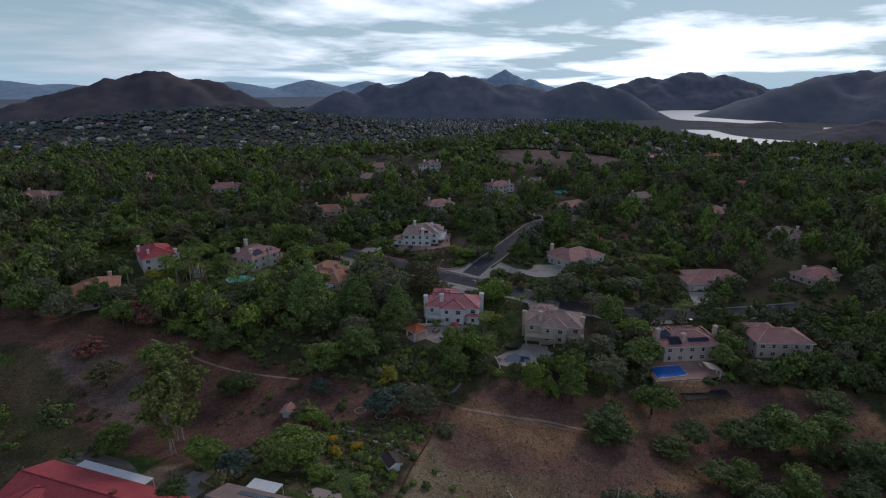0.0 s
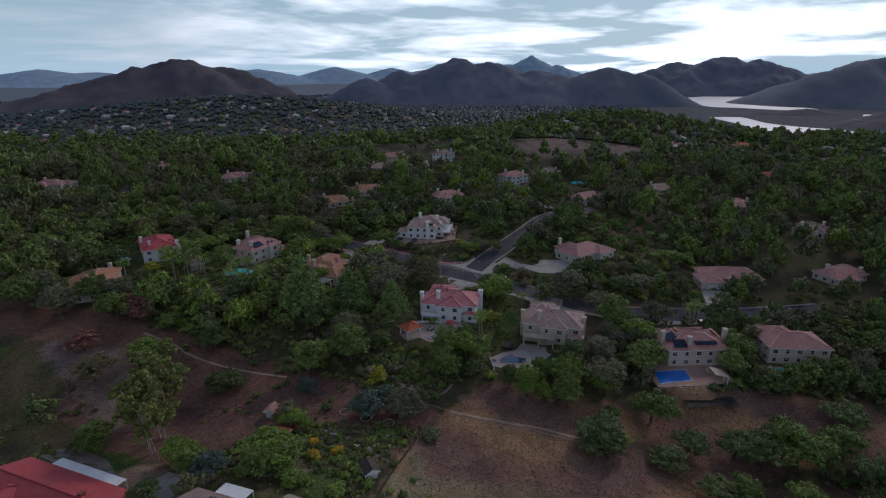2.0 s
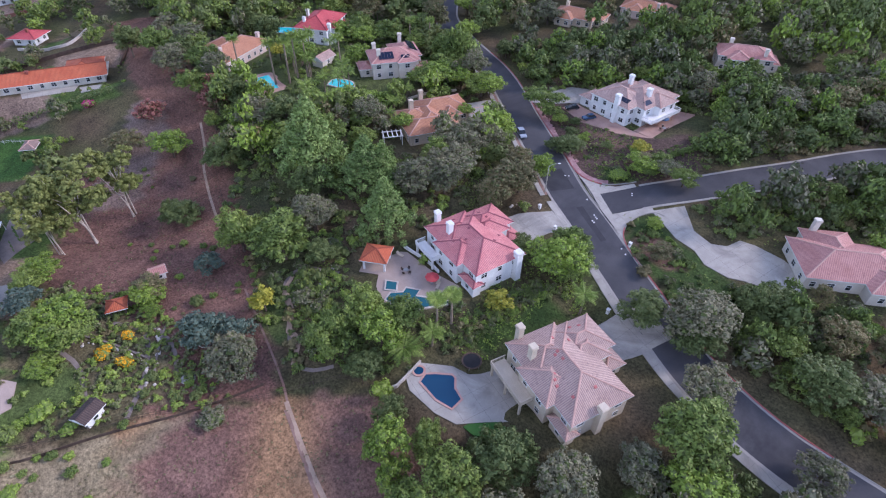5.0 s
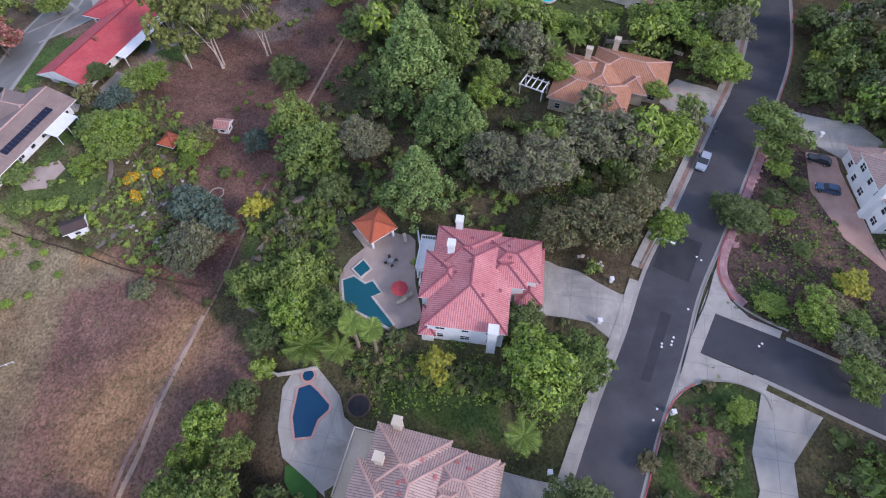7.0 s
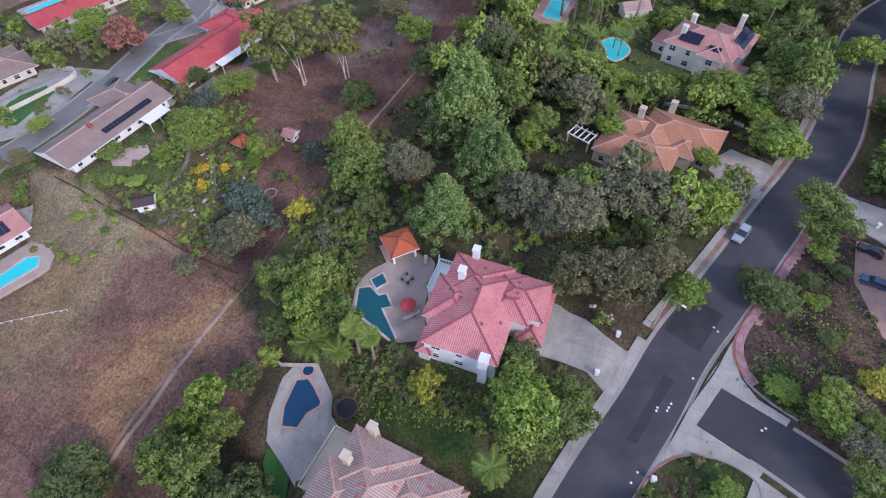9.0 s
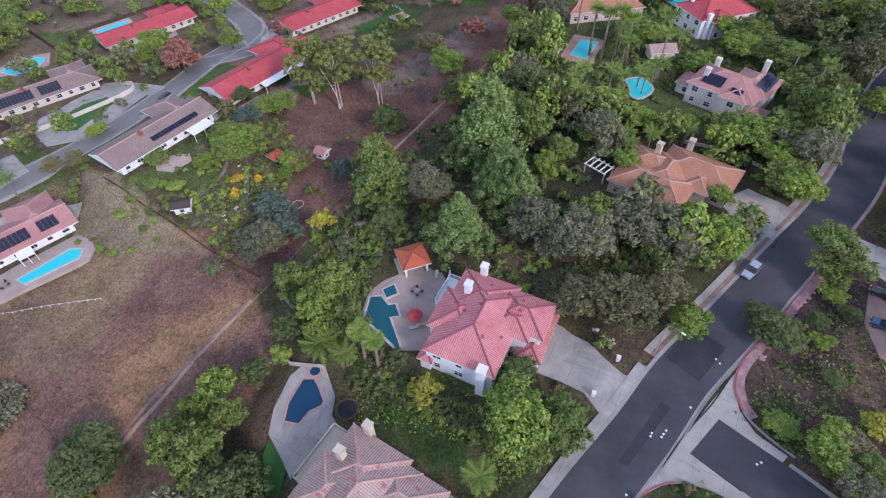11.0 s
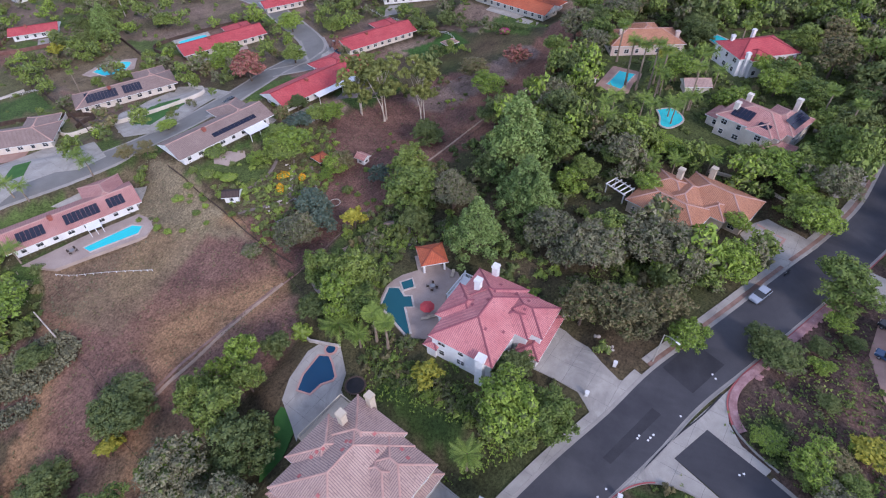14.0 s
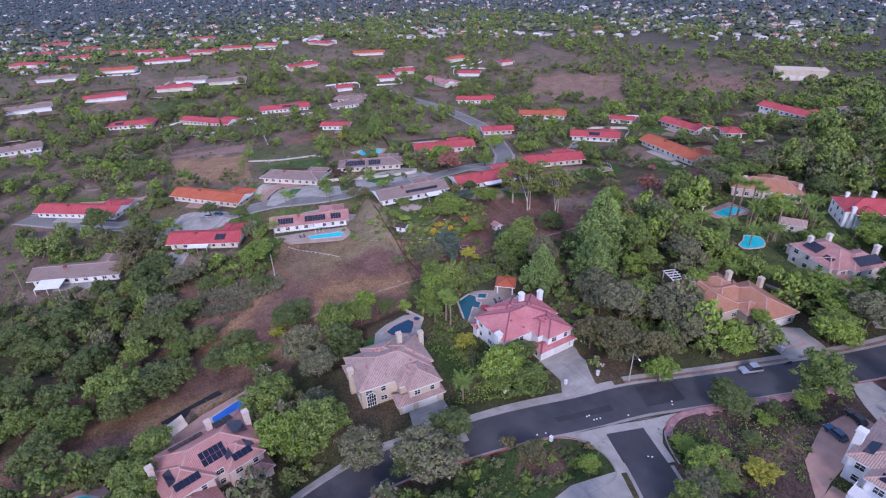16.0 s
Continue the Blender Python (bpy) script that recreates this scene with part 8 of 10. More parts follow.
slab("concrete_yard", [(-98.3, 107.3), (-92.6, 112.3), (-80.7, 107.4), (-72.9, 99.2), (-79.2, 98.8)], 0.08, "gravel", "grey gravel yard with a garden bench", "yard")

slab("driveway", [(109.5, 213.8), (117.5, 213.4), (116.5, 199.6), (105.5, 199.8)], 0.14, "concrete", "pale concrete driveway below a wide house", "driveway")
slab("driveway", [(-29, 47), (-36.2, 33.1), (-46, 26), (-57.1, 26.7), (-65.1, 29.5), (-67.8, 47.5), (-62.0, 57.0), (-53.2, 57.0), (-44, 58), (-34, 56)], 0.115, "concrete", "pale concrete loop drive of a ranch house", "driveway")
slab("planted_island", [(-37.6, 43.0), (-43.5, 36.5), (-50.9, 35.4), (-57.5, 43.3), (-54.7, 48.3), (-38.0, 49.3)], 0.20, "turf", "round planted bed inside a loop drive", "lawn", 0.2)
LOTS = random.Random(77)
for row in RANCH_NEAR + RANCH_FAR:
    a, w, cx, cy = front(row)
    side = LOTS.choice((-1, 1))

    def at(s, t):
        return cx + math.cos(a) * s - math.sin(a) * t * side, cy + math.sin(a) * s + math.cos(a) * t * side
    d0 = row[5] / 2
    if LOTS.random() < 0.75:
        slab("patio", [at(-w * 0.25, d0 - 1.2), at(w * 0.25, d0 - 1.2), at(w * 0.22, d0 + 3.4), at(-w * 0.22, d0 + 3.6)], 0.12, LOTS.choice(("concrete", "paving_tan", "paving_pink")), "paved patio behind a single-storey house", "patio")
# ---- paths, fences and walls ----
ribbon("trail", smooth([(-100, 161), (-87.2, 156.0), (-81, 152.4), (-68, 147.8), (-54, 144.0), (-47, 142.4)]), -0.35, 0.35, 0.05, "pale_dirt", "narrow pale dirt trail along a fence", "path")
ribbon("trail", smooth([(-28, 137.8), (-5, 132.6), (2.6, 130.2)]), -0.22, 0.22, 0.05, "verge", "faint dirt trail under trees", "path")
ribbon("trail", smooth([(2.6, 130.0), (17.4, 126.2), (27.6, 124.4), (34, 122.6), (41, 121.8)]), -0.5, 0.4, 0.05, "pale_dirt", "narrow pale dirt trail across the field", "path")
ribbon("trail", smooth([(4, 129.0), (18, 125.4), (30, 122.0), (42, 120)]), -0.35, 0.35, 0.05, "verge", "second rut of the dirt trail", "path")
ribbon("garden_path", smooth([(-15.1, 155.5), (-23.0, 151.0), (-23.3, 146.9), (-21.3, 144.2), (-13.3, 140.5), (-8.9, 137.9), (-3.4, 135.6), (0.7, 137.5), (3, 141)]), -0.4, 0.4, 0.06, "gravel", "winding gravel garden path", "path")
for pts in ([(-38, 112), (-31, 116), (-20, 112), (-12, 106)], [(-40, 100), (-30, 103), (-18, 101)], [(-33, 118), (-24, 119), (-14, 116)]):
    ribbon("garden_path", smooth(pts), -0.45, 0.45, 0.06, "gravel", "gravel path between garden beds", "path")


def fence(pts, h, mat, label, step=2.6, rails=(0.5, 0.95), thin=0.09, post_extra=0.08):
    """Posts with rails between them; every post and rail a part."""
    root = tagged(new("fence"), label, "fence")
    pb = bmesh.new()
    box(pb, -thin / 2, -thin / 2, -0.4, thin / 2, thin / 2, h + post_extra)
    post = done(pb, "post", [mat])
    line = smooth(pts, step)
    for q in line:
        o = part("post", post, root)
        o.location = (q[0], q[1], g(q[0], q[1]))
    for p, q in zip(line[:-1], line[1:]):
        for k in rails:
            V, Fc = tube([(p[0], p[1], g(*p) + h * k), (q[0], q[1], g(*q) + h * k)], [thin * 0.4] * 2, 4)
            part("rail", mesh_of("rail", V, Fc, [mat]), root)
    return root


fence([(-86, 157.6), (-52.6, 146), (-20, 137.6), (1, 131.2)], 1.1, "wood_dark", "dark wire fence along the dirt trail", 4.0)
fence([(-18.7, 86.9), (-13.4, 100.3), (-7.7, 114.1), (0.6, 129.8), (6.3, 140.3), (14, 144)], 1.4, "wood_dark", "dark wire fence round the dry field", 4.0)
fence([(32.2, 76.2), (33.7, 90.7), (39.9, 109.8), (46, 121)], 1.3, "wood_dark", "dark wire fence below the ivy bank", 4.0)
fence([(80, 98), (66, 106), (58.5, 110.9), (48.8, 116.5)], 1.3, "wood_dark", "dark wire fence across bare soil", 4.0)
fence([(46.9, 123.8), (50.5, 138.1)], 1.3, "wood_dark", "dark wire fence beside the trees", 4.0)
fence([(20.8, 74.3), (15.9, 84.2), (11.1, 97.0)], 0.5, "white_paint", "low white pipe fence on dry grass", 1.8, (0.9,), 0.12, 0.05)
fence([(-150, 96), (-143, 112), (-133, 120)], 1.1, "white_paint", "white rail fence round a lawn", 2.4)
fence([(-168, 55), (-160, 72), (-152, 92)], 1.2, "white_paint", "white rail fence beside a yard", 2.4)
fence([(60.5, 141.6), (70.5, 141.9), (82.5, 143.1), (92.5, 146.1)], 1.3, "metal_grey", "grey metal fence below a pool terrace", 2.4)


def low_wall(pts, h, w, mat, label):
    line = smooth(pts, 1.5)
    n = sides(line)
    V, Fc = [], []
    for q, m in zip(line, n):
        z = g(q[0], q[1])
        for s, zz in ((1, -0.4), (1, h), (-1, h), (-1, -0.4)):
            V.append((q[0] + m[0] * w / 2 * s, q[1] + m[1] * w / 2 * s, z + zz))
    for i in range(len(line) - 1):
        for k in range(4):
            l = (k + 1) % 4
            Fc.append((i * 4 + k, i * 4 + 4 + k, i * 4 + 4 + l, i * 4 + l))
    Fc += [(0, 1, 2, 3), tuple(len(V) - 4 + k for k in (3, 2, 1, 0))]
    tagged(new("garden_wall", mesh_of("garden_wall", V, Fc, [mat])), label, "wall", kind="structure")


low_wall([(14, 144), (16, 147), (15, 154)], 0.9, 0.35, "pale_stone", "low plastered wall round a terrace")
low_wall([(-11, 171.5), (-4, 172.2), (1, 171.8)], 0.9, 0.3, "white_wall", "white garden wall beside the terrace")
low_wall([(-60, 236), (-64, 228), (-66, 218)], 0.8, 0.35, "cream_wall", "cream garden wall")
low_wall([(-19.2, 76.2), (-15.7, 87.1), (-11.8, 99.7), (-7.1, 113.2), (-3.4, 128.5)], 0.7, 0.08, "wood_dark", "dark wire fence along the garden")
low_wall([(70.5, -81.6), (56.2, -73.4), (39.8, -65.6)], 0.9, 0.5, "gravel", "grey block wall across a dry yard")
low_wall([(74.1, -60.3), (58.1, -47.3), (44.5, -38.0)], 0.9, 0.5, "pale_dirt", "pale retaining wall across a dry yard")
low_wall([(-10.2, -160.5), (-18.8, -133.7), (-26.1, -112)], 0.8, 0.4, "pale_stone", "pale wall below a red-roofed house")
low_wall([(-14.2, -51.5), (-29.1, -37.4), (-47.8, -30.1)], 0.8, 0.4, "pale_stone", "pale stone wall across a lawn")
low_wall([(-65.9, -67.2), (-56, -44), (-46.9, -15.0)], 1.7, 0.25, "wood_dark", "dark timber fence between two yards")
low_wall([(-92.5, 243.1), (-92.9, 248.2), (-89.4, 250.5), (-82.3, 248.1)], 0.7, 0.5, "pale_stone", "curved pale stone wall round a lawn")
low_wall([(-101.8, -37.2), (-95, -22), (-89.2, -8.2), (-82.5, 23.2), (-77.8, 28.4)], 1.7, 0.25, "wood_dark", "dark timber fence between two gardens")
low_wall([(-78.4, -55.4), (-86.9, -53.3), (-101.8, -40)], 1.7, 0.25, "wood_dark", "dark timber fence behind a garden")
low_wall([(-46.1, -13.7), (-36.7, 12.6), (-24.7, 40.0)], 1.5, 0.25, "wood_dark", "dark timber fence between two gardens")
low_wall([(-38, 106), (-32, 110), (-24, 114)], 0.3, 0.4, "gravel", "low dry-stone edging of beds")
low_wall([(-30, 120), (-24, 116), (-18, 113)], 0.3, 0.4, "gravel", "low dry-stone edging of beds")

# ---- small buildings and furniture ----


low_wall([(-64, -175), (-61, -158), (-57, -142), (-49, -112), (-39, -80)], 1.2, 0.5, "white_wall", "white plastered wall curving down a slope")
low_wall([(-9, -196), (2, -158), (12, -118)], 1.2, 0.5, "white_wall", "white plastered wall down a slope")
for row in RANCH_NEAR + RANCH_FAR:
    a, w, cx, cy = front(row)
    side, reach = LOTS.choice((-1, 1)), row[5] / 2 + LOTS.uniform(11, 19)
    if LOTS.random() < 0.6:
        pts = [(cx + math.cos(a) * s - math.sin(a) * t * side, cy + math.sin(a) * s + math.cos(a) * t * side) for s, t in ((-w / 2 - 5, 3), (-w / 2 - 5, reach), (w / 2 + 5, reach), (w / 2 + 5, 5))]
        if all(np.min(np.hypot(l[:, 0] - x, l[:, 1] - y)) > wd + 1 for x, y in pts for l, wd in LINES) and not any(inside(q, np.array([x]), np.array([y]))[0] for x, y in pts for q in (FIELD, GARDEN)):
            mat, what = LOTS.choice((("wood_dark", "dark wooden yard fence"), ("wood_dark", "dark wooden yard fence"), ("beige_wall", "beige yard wall"), ("wood_dark", "dark wooden yard fence")))
            low_wall(pts, 1.5, 0.25, mat, what + " behind a house")


def pavilion(x, y, z, turn, w, d, h, tile, post_mat, label, category="gazebo", wall=None):
    """Four posts under a hipped tile roof; with walls it is a shed."""
    root = tagged(new(category.replace(" ", "_")), label, category)
    root.location, root.rotation_euler = (x, y, z), (0, 0, radians(turn))
    if wall:
        bm = bmesh.new()
        box(bm, 0, 0, -0.3, w, d, h)
        part("wall", done(bm, "wall", [wall]), root)
        add_window(root, w, d / 2, h * 0.55, 1, 1.0, 1.1)
        add_window(root, w / 2, 0, h * 0.55, 0, 1.0, 1.1)
    else:
        bm = bmesh.new()
        box(bm, -0.2, -0.2, -0.3, 0.2, 0.2, h)
        post = done(bm, "post", [post_mat])
        for px, py in ((0.2, 0.2), (w - 0.2, 0.2), (w - 0.2, d - 0.2), (0.2, d - 0.2)):
            o = part("post", post, root)
            o.location = (px, py, 0)
        bm = bmesh.new()
        for a in ((0, 0, w, 0.3), (0, d - 0.3, w, d), (0, 0.3, 0.3, d - 0.3), (w - 0.3, 0.3, w, d - 0.3)):
            box(bm, a[0], a[1], h - 0.3, a[2], a[3], h - 0.02)
        part("beam", done(bm, "beam", [post_mat]), root)
    rf, cp = roof_parts(-0.6, -0.6, w + 0.65, d + 0.6, h, 0.5, "gable" if wall else "hip", tile)
    r = part("roof", rf, root)
    part("ridge_tiles", cp, r)
    return root


pavilion(-11.6, 159.8, -1.3, 36.0, 5.2, 5.0, 3.0, "terracotta_tile", "white_wall", "pool gazebo with an orange tile roof")
pavilion(-39.5, 112.3, g(-39.5, 112.3), 70, 3.2, 3.0, 2.3, "terracotta_tile", "wood_dark", "small garden gazebo with an orange roof")
pavilion(-14.0, 100.5, g(-15, 102), 118, 3.6, 2.6, 2.2, "dark_tile", "white_wall", "white garden shed with a dark brown roof", "shed", "white_paint")
pavilion(-45.0, 123.6, g(-46, 125), 80, 2.6, 2.4, 2.1, "rose_tile", "white_wall", "small white shed with a rose roof", "shed", "white_paint")
pavilion(-99.0, 178.0, g(-99, 178), 110, 3.6, 3.5, 2.4, "rose_tile", "white_wall", "round garden gazebo with a rose roof")
pavilion(-100.0, 208.0, g(-100, 208), 110, 7.0, 4.5, 2.6, "mauve_tile", "white_wall", "pool house with a mauve roof", "shed", "beige_wall")
pavilion(-128.0, 118.0, g(-128, 118), 150, 5.0, 3.5, 2.4, "brown_tile", "wood_dark", "open shed at the edge of a lawn", "gazebo")


def pergola(x, y, z, turn, w, d, h, mat, label, n=6):
    root = tagged(new("pergola"), label, "pergola")
    root.location, root.rotation_euler = (x, y, z), (0, 0, radians(turn))
    bm = bmesh.new()
    box(bm, -0.12, -0.12, -0.3, 0.12, 0.12, h)
    post = done(bm, "post", [mat])
    for px, py in ((0, 0), (w, 0), (w, d), (0, d)):
        part("post", post, root).location = (px, py, 0)
    bm = bmesh.new()
    box(bm, -0.4, -0.1, h, w + 0.4, 0.1, h + 0.25)
    long = done(bm, "beam", [mat])
    for py in (0, d):
        part("beam", long, root).location = (0, py, 0)
    bm = bmesh.new()
    box(bm, -0.12, -0.5, h + 0.25, 0.12, d + 0.5, h + 0.45)
    slat = done(bm, "slat", [mat])
    for k in range(n):
        part("slat", slat, root).location = (w * k / (n - 1), 0, 0)
    return root


pergola(-48.2, 194.9, g(-48, 197), 59, 5.4, 3.4, 2.7, "white_paint", "white timber pergola beside a terrace", 5)


def canopy(x, y, z, turn, w, d, h, mat, label, pitch=0.12):
    """A patio roof on posts."""
    root = tagged(new("patio_cover"), label, "patio cover")
    root.location, root.rotation_euler = (x, y, z), (0, 0, radians(turn))
    bm = bmesh.new()
    box(bm, -0.07, -0.07, -0.3, 0.07, 0.07, h - 0.02)
    post = done(bm, "post", ["white_paint"])
    for px, py in ((0.15, 0.15), (w - 0.15, 0.15), (w * 0.5, 0.15)):
        part("post", post, root).location = (px, py, 0)
    bm = bmesh.new()
    n = max(4, int(w / 0.6))
    for k in range(n):
        a, b = w * k / n, w * (k + 1) / n
        v = [bm.verts.new(p) for p in ((a, 0, h + 0.03 * (k % 2)), (b, 0, h + 0.03 * ((k + 1) % 2)), (b, d, h + d * pitch + 0.03 * ((k + 1) % 2)), (a, d, h + d * pitch + 0.03 * (k % 2)))]
        bm.faces.new(v)
    bmesh.ops.remove_doubles(bm, verts=bm.verts[:], dist=0.001)
    ex = bmesh.ops.extrude_face_region(bm, geom=bm.faces[:])
    for v in [e for e in ex["geom"] if isinstance(e, bmesh.types.BMVert)]:
        v.co.z -= 0.1
    bmesh.ops.recalc_face_normals(bm, faces=bm.faces[:])
    part("sheet", done(bm, "sheet", [mat]), root)
    return root


def along(row, s, out):
    """A place beside a house: s metres along its front line, out metres before it."""
    a, w, cx, cy = front(row)
    return row[1] + math.cos(a) * s + math.sin(a) * out, row[2] + math.sin(a) * s - math.cos(a) * out, math.degrees(a)


ROW = {r[0]: r for r in RANCH_NEAR + RANCH_FAR + RANCH_MORE}
x, y, t = along(ROW["f"], 19.5, 3.4)
canopy(x, y, RANCH_Z["f"], t, 7.0, 4.8, 2.5, "white_paint", "white patio cover on posts beside a house")
x, y, t = along(ROW["p"], 11, 2.6)
canopy(x, y, RANCH_Z["p"], t, 20, 4.0, 2.5, "white_paint", "long white corrugated patio cover")
x, y, t = along(ROW["Lp"], 16.5, 2.6)
canopy(x, y, RANCH_Z["Lp"], t, 3.4, 2.6, 2.4, "white_paint", "small white awning beside a pool")
x, y, t = along(ROW["six"], 8, 2.4)
canopy(x, y, RANCH_Z["six"], t, 8, 3.6, 2.4, "white_paint", "white patio cover behind a red-roofed house")
x, y, t = along(ROW["r15"], 4, 6)
canopy(x, y, RANCH_Z["r15"], t, 9, 6, 2.6, "white_paint", "white raised deck roof behind a grey house")
canopy(87.2, 144.6, -8.3, 92, 4.6, 4.2, 2.5, "canvas_tan", "tan patio cover beside the blue pool", 0.25)


def panels(row, s, cols, rows, up=0.45):
    """Solar panels on the front slope of a long house, each a part of its own."""
    root = next(o for o in scene.objects if o.name.startswith("house") and o.parent is None and abs(o.location.x - row[1]) < 0.01 and abs(o.location.y - row[2]) < 0.01)
    put_panels(root, s, 1.5 - 0.55 + up * (row[5] - 1.9) / 2, 3.3 + up * (row[5] - 1.9) / 2 * 0.32 + 0.1, 0, math.degrees(math.atan(0.32)), cols, rows)


bm = bmesh.new()
box(bm, -0.5, -0.82, 0, 0.5, 0.82, 0.06)
PANEL = done(bm, "solar_panel", ["solar"])


def put_panels(root, x, y, z, turn, tilt, cols, rows):
    m = pose(x, y, z, 0, 0, turn) @ pose(0, 0, 0, tilt)
    for i in range(cols):
        for j in range(rows):
            o = part("solar_panel", PANEL, root, "dark blue glass solar panel")
            o.matrix_local = m @ Matrix.Translation(((i - (cols - 1) / 2) * 1.06, (j - (rows - 1) / 2) * 1.7, 0.05))


panels(ROW["Lp"], 5, 6, 2)
panels(ROW["Lp"], 17, 8, 2)
panels(ROW["Lp"], 25.5, 4, 2)
panels(ROW["f"], 18.5, 14, 1, 0.3)
panels(ROW["so"], 8, 10, 3, 0.5)
panels(ROW["so"], 18.5, 6, 3, 0.5)
panels(ROW["six"], 20, 4, 2)
panels(ROW["r10"], 13, 6, 2)
panels(ROW["r20"], 22, 10, 2)
panels(ROW["r17"], 8, 6, 2)
HOUSE = {k: next(o for o in scene.objects if o.parent is None and o.type == "EMPTY" and abs(o.location.x - v[0]) < 0.01 and abs(o.location.y - v[1]) < 0.01) for k, v in PLACES.items()}
TILT = math.degrees(math.atan(0.42))
put_panels(HOUSE["C"], 9.6, 10.0, 7.15, 90, TILT, 5, 2)
put_panels(HOUSE["C"], 1.9, 7.0, 7.1, -90, TILT, 7, 1)
put_panels(HOUSE["C"], 1.9, 15.5, 7.1, -90, TILT, 4, 2)
put_panels(HOUSE["C"], 6.2, 17.0, 7.5, 180, TILT, 4, 2)
put_panels(HOUSE["C"], 12.3, 3.4, 6.78, 90, TILT, 5, 1)
put_panels(HOUSE["C"], 9.0, 1.0, 6.98, 0, TILT, 4, 1)
put_panels(HOUSE["C"], 13.4, 14.75, 6.74, 90, TILT, 4, 1)
put_panels(HOUSE["C"], 11.0, 12.4, 6.66, 0, TILT, 3, 1)
put_panels(HOUSE["C"], 11.0, 17.0, 6.70, 180, TILT, 3, 1)
put_panels(HOUSE["W"], 17.2, 6.8, 6.6, 90, TILT, 3, 1)
put_panels(HOUSE["W"], 12.0, 1.9, 6.95, 0, TILT, 4, 1)
put_panels(HOUSE["E"], 5.2, 2.4, 7.2, 0, TILT, 5, 2)
put_panels(HOUSE["E"], 15.9, 10.6, 7.0, 90, TILT, 8, 2)
put_panels(HOUSE["E"], 11.8, 1.1, 6.9, 0, TILT, 3, 1)


def balcony(root, x0, y0, x1, y1, z, mat, rail_sides):
    """A deck on posts with a railing along the open sides (0 south, 1 east, 2 north, 3 west)."""
    bm = bmesh.new()
    box(bm, x0, y0, z - 0.25, x1, y1, z)
    deck = part("balcony", done(bm, "balcony", [mat]), root, "plastered balcony with a railing")
    pts = {0: ((x0, y0), (x1, y0)), 1: ((x1, y0), (x1, y1)), 2: ((x0, y1), (x1, y1)), 3: ((x0, y0), (x0, y1))}
    for s in rail_sides:
        (ax, ay), (bx, by) = pts[s]
        L = math.hypot(bx - ax, by - ay)
        n = int(L / 0.3)
        bm = bmesh.new()
        box(bm, -0.04, -0.04, 0, 0.04, 0.04, 0.95)
        stick = done(bm, "baluster", [mat])
        for i in range(n + 1):
            part("baluster", stick, deck).location = (ax + (bx - ax) * i / n, ay + (by - ay) * i / n, z)
        bm = bmesh.new()
        box(bm, min(ax, bx) - 0.08, min(ay, by) - 0.08, z + 0.95, max(ax, bx) + 0.08, max(ay, by) + 0.08, z + 1.08)
        part("railing", done(bm, "railing", [mat]), deck)
    bm = bmesh.new()
    box(bm, -0.2, -0.2, -0.5, 0.2, 0.2, z - 0.25)
    post = done(bm, "post", [mat])
    for px, py in ((x0 + 0.3, y0 + 0.3), (x0 + 0.3, y1 - 0.3), (x0 + 0.3, (y0 + y1) / 2)):
        part("post", post, root).location = (px, py, 0)


balcony(HOUSE["B"], -4.6, 8.4, -1.4, 18.6, 2.9, "cream_wall", (0, 2, 3))
balcony(HOUSE["A"], -4.0, 11.4, -1.4, 18.6, 2.7, "white_wall", (0, 2, 3))
balcony(HOUSE["W"], 18.6, 3.0, 22.6, 17.5, 2.9, "white_wall", (0, 1, 2))


def lathe(profile, sides_n=16):
    V, Fc = [], []
    for r, z in profile:
        for k in range(sides_n):
            a = 2 * math.pi * k / sides_n
            V.append((r * math.cos(a), r * math.sin(a), z))
    for i in range(len(profile) - 1):
        for k in range(sides_n):
            j = (k + 1) % sides_n
            Fc.append((i * sides_n + k, i * sides_n + j, (i + 1) * sides_n + j, (i + 1) * sides_n + k))
    return V, Fc


def trampoline(x, y, z):
    root = tagged(new("trampoline"), "round black trampoline beside a pool terrace", "trampoline")
    root.location = (x, y, z)
    V, Fc = lathe([(0.001, 0.9), (1.75, 0.88), (1.78, 0.9)])
    part("mat", mesh_of("mat", V, Fc, ["dark_net"]), root, "black woven jumping mat")
    V, Fc = lathe([(1.78, 0.86), (2.1, 0.86), (2.12, 0.93), (1.78, 0.93)])
    part("frame", mesh_of("frame", V, Fc, ["wood_dark"]), root)
    v, f = tube([(0, 0, -0.1), (0, 0, 0.9)], [0.04, 0.04], 6)
    leg = mesh_of("leg", v, f, ["metal_grey"])
    for k in range(6):
        a = k * math.pi / 3
        part("leg", leg, root).location = (2.0 * math.cos(a), 2.0 * math.sin(a), 0)


trampoline(22.0, 161.6, g(22, 161.6))


def parasol(x, y, z, mat, label):
    root = tagged(new("parasol"), label, "parasol")
    root.location = (x, y, z)
    V, Fc = lathe([(0.03, 2.75), (0.8, 2.5), (1.6, 2.1), (1.6, 1.95)], 8)
    part("canopy", mesh_of("canopy", V, Fc, [mat]), root, "taut fabric parasol canopy")
    v, f = tube([(0, 0, 0), (0, 0, 2.75)], [0.04, 0.04], 6)
    part("pole", mesh_of("pole", v, f, ["metal_grey"]), root)
    V, Fc = lathe([(0.35, 0.0), (0.35, 0.08), (0.05, 0.12)], 10)
    part("base", mesh_of("base", V, Fc, ["metal_grey"]), root)


parasol(2.6, 168.3, -1.31, "red_canvas", "red parasol beside the teal pool")
parasol(2.5, 265, ZW + 0.1, "car_blue", "grey-blue parasol on a pink terrace")


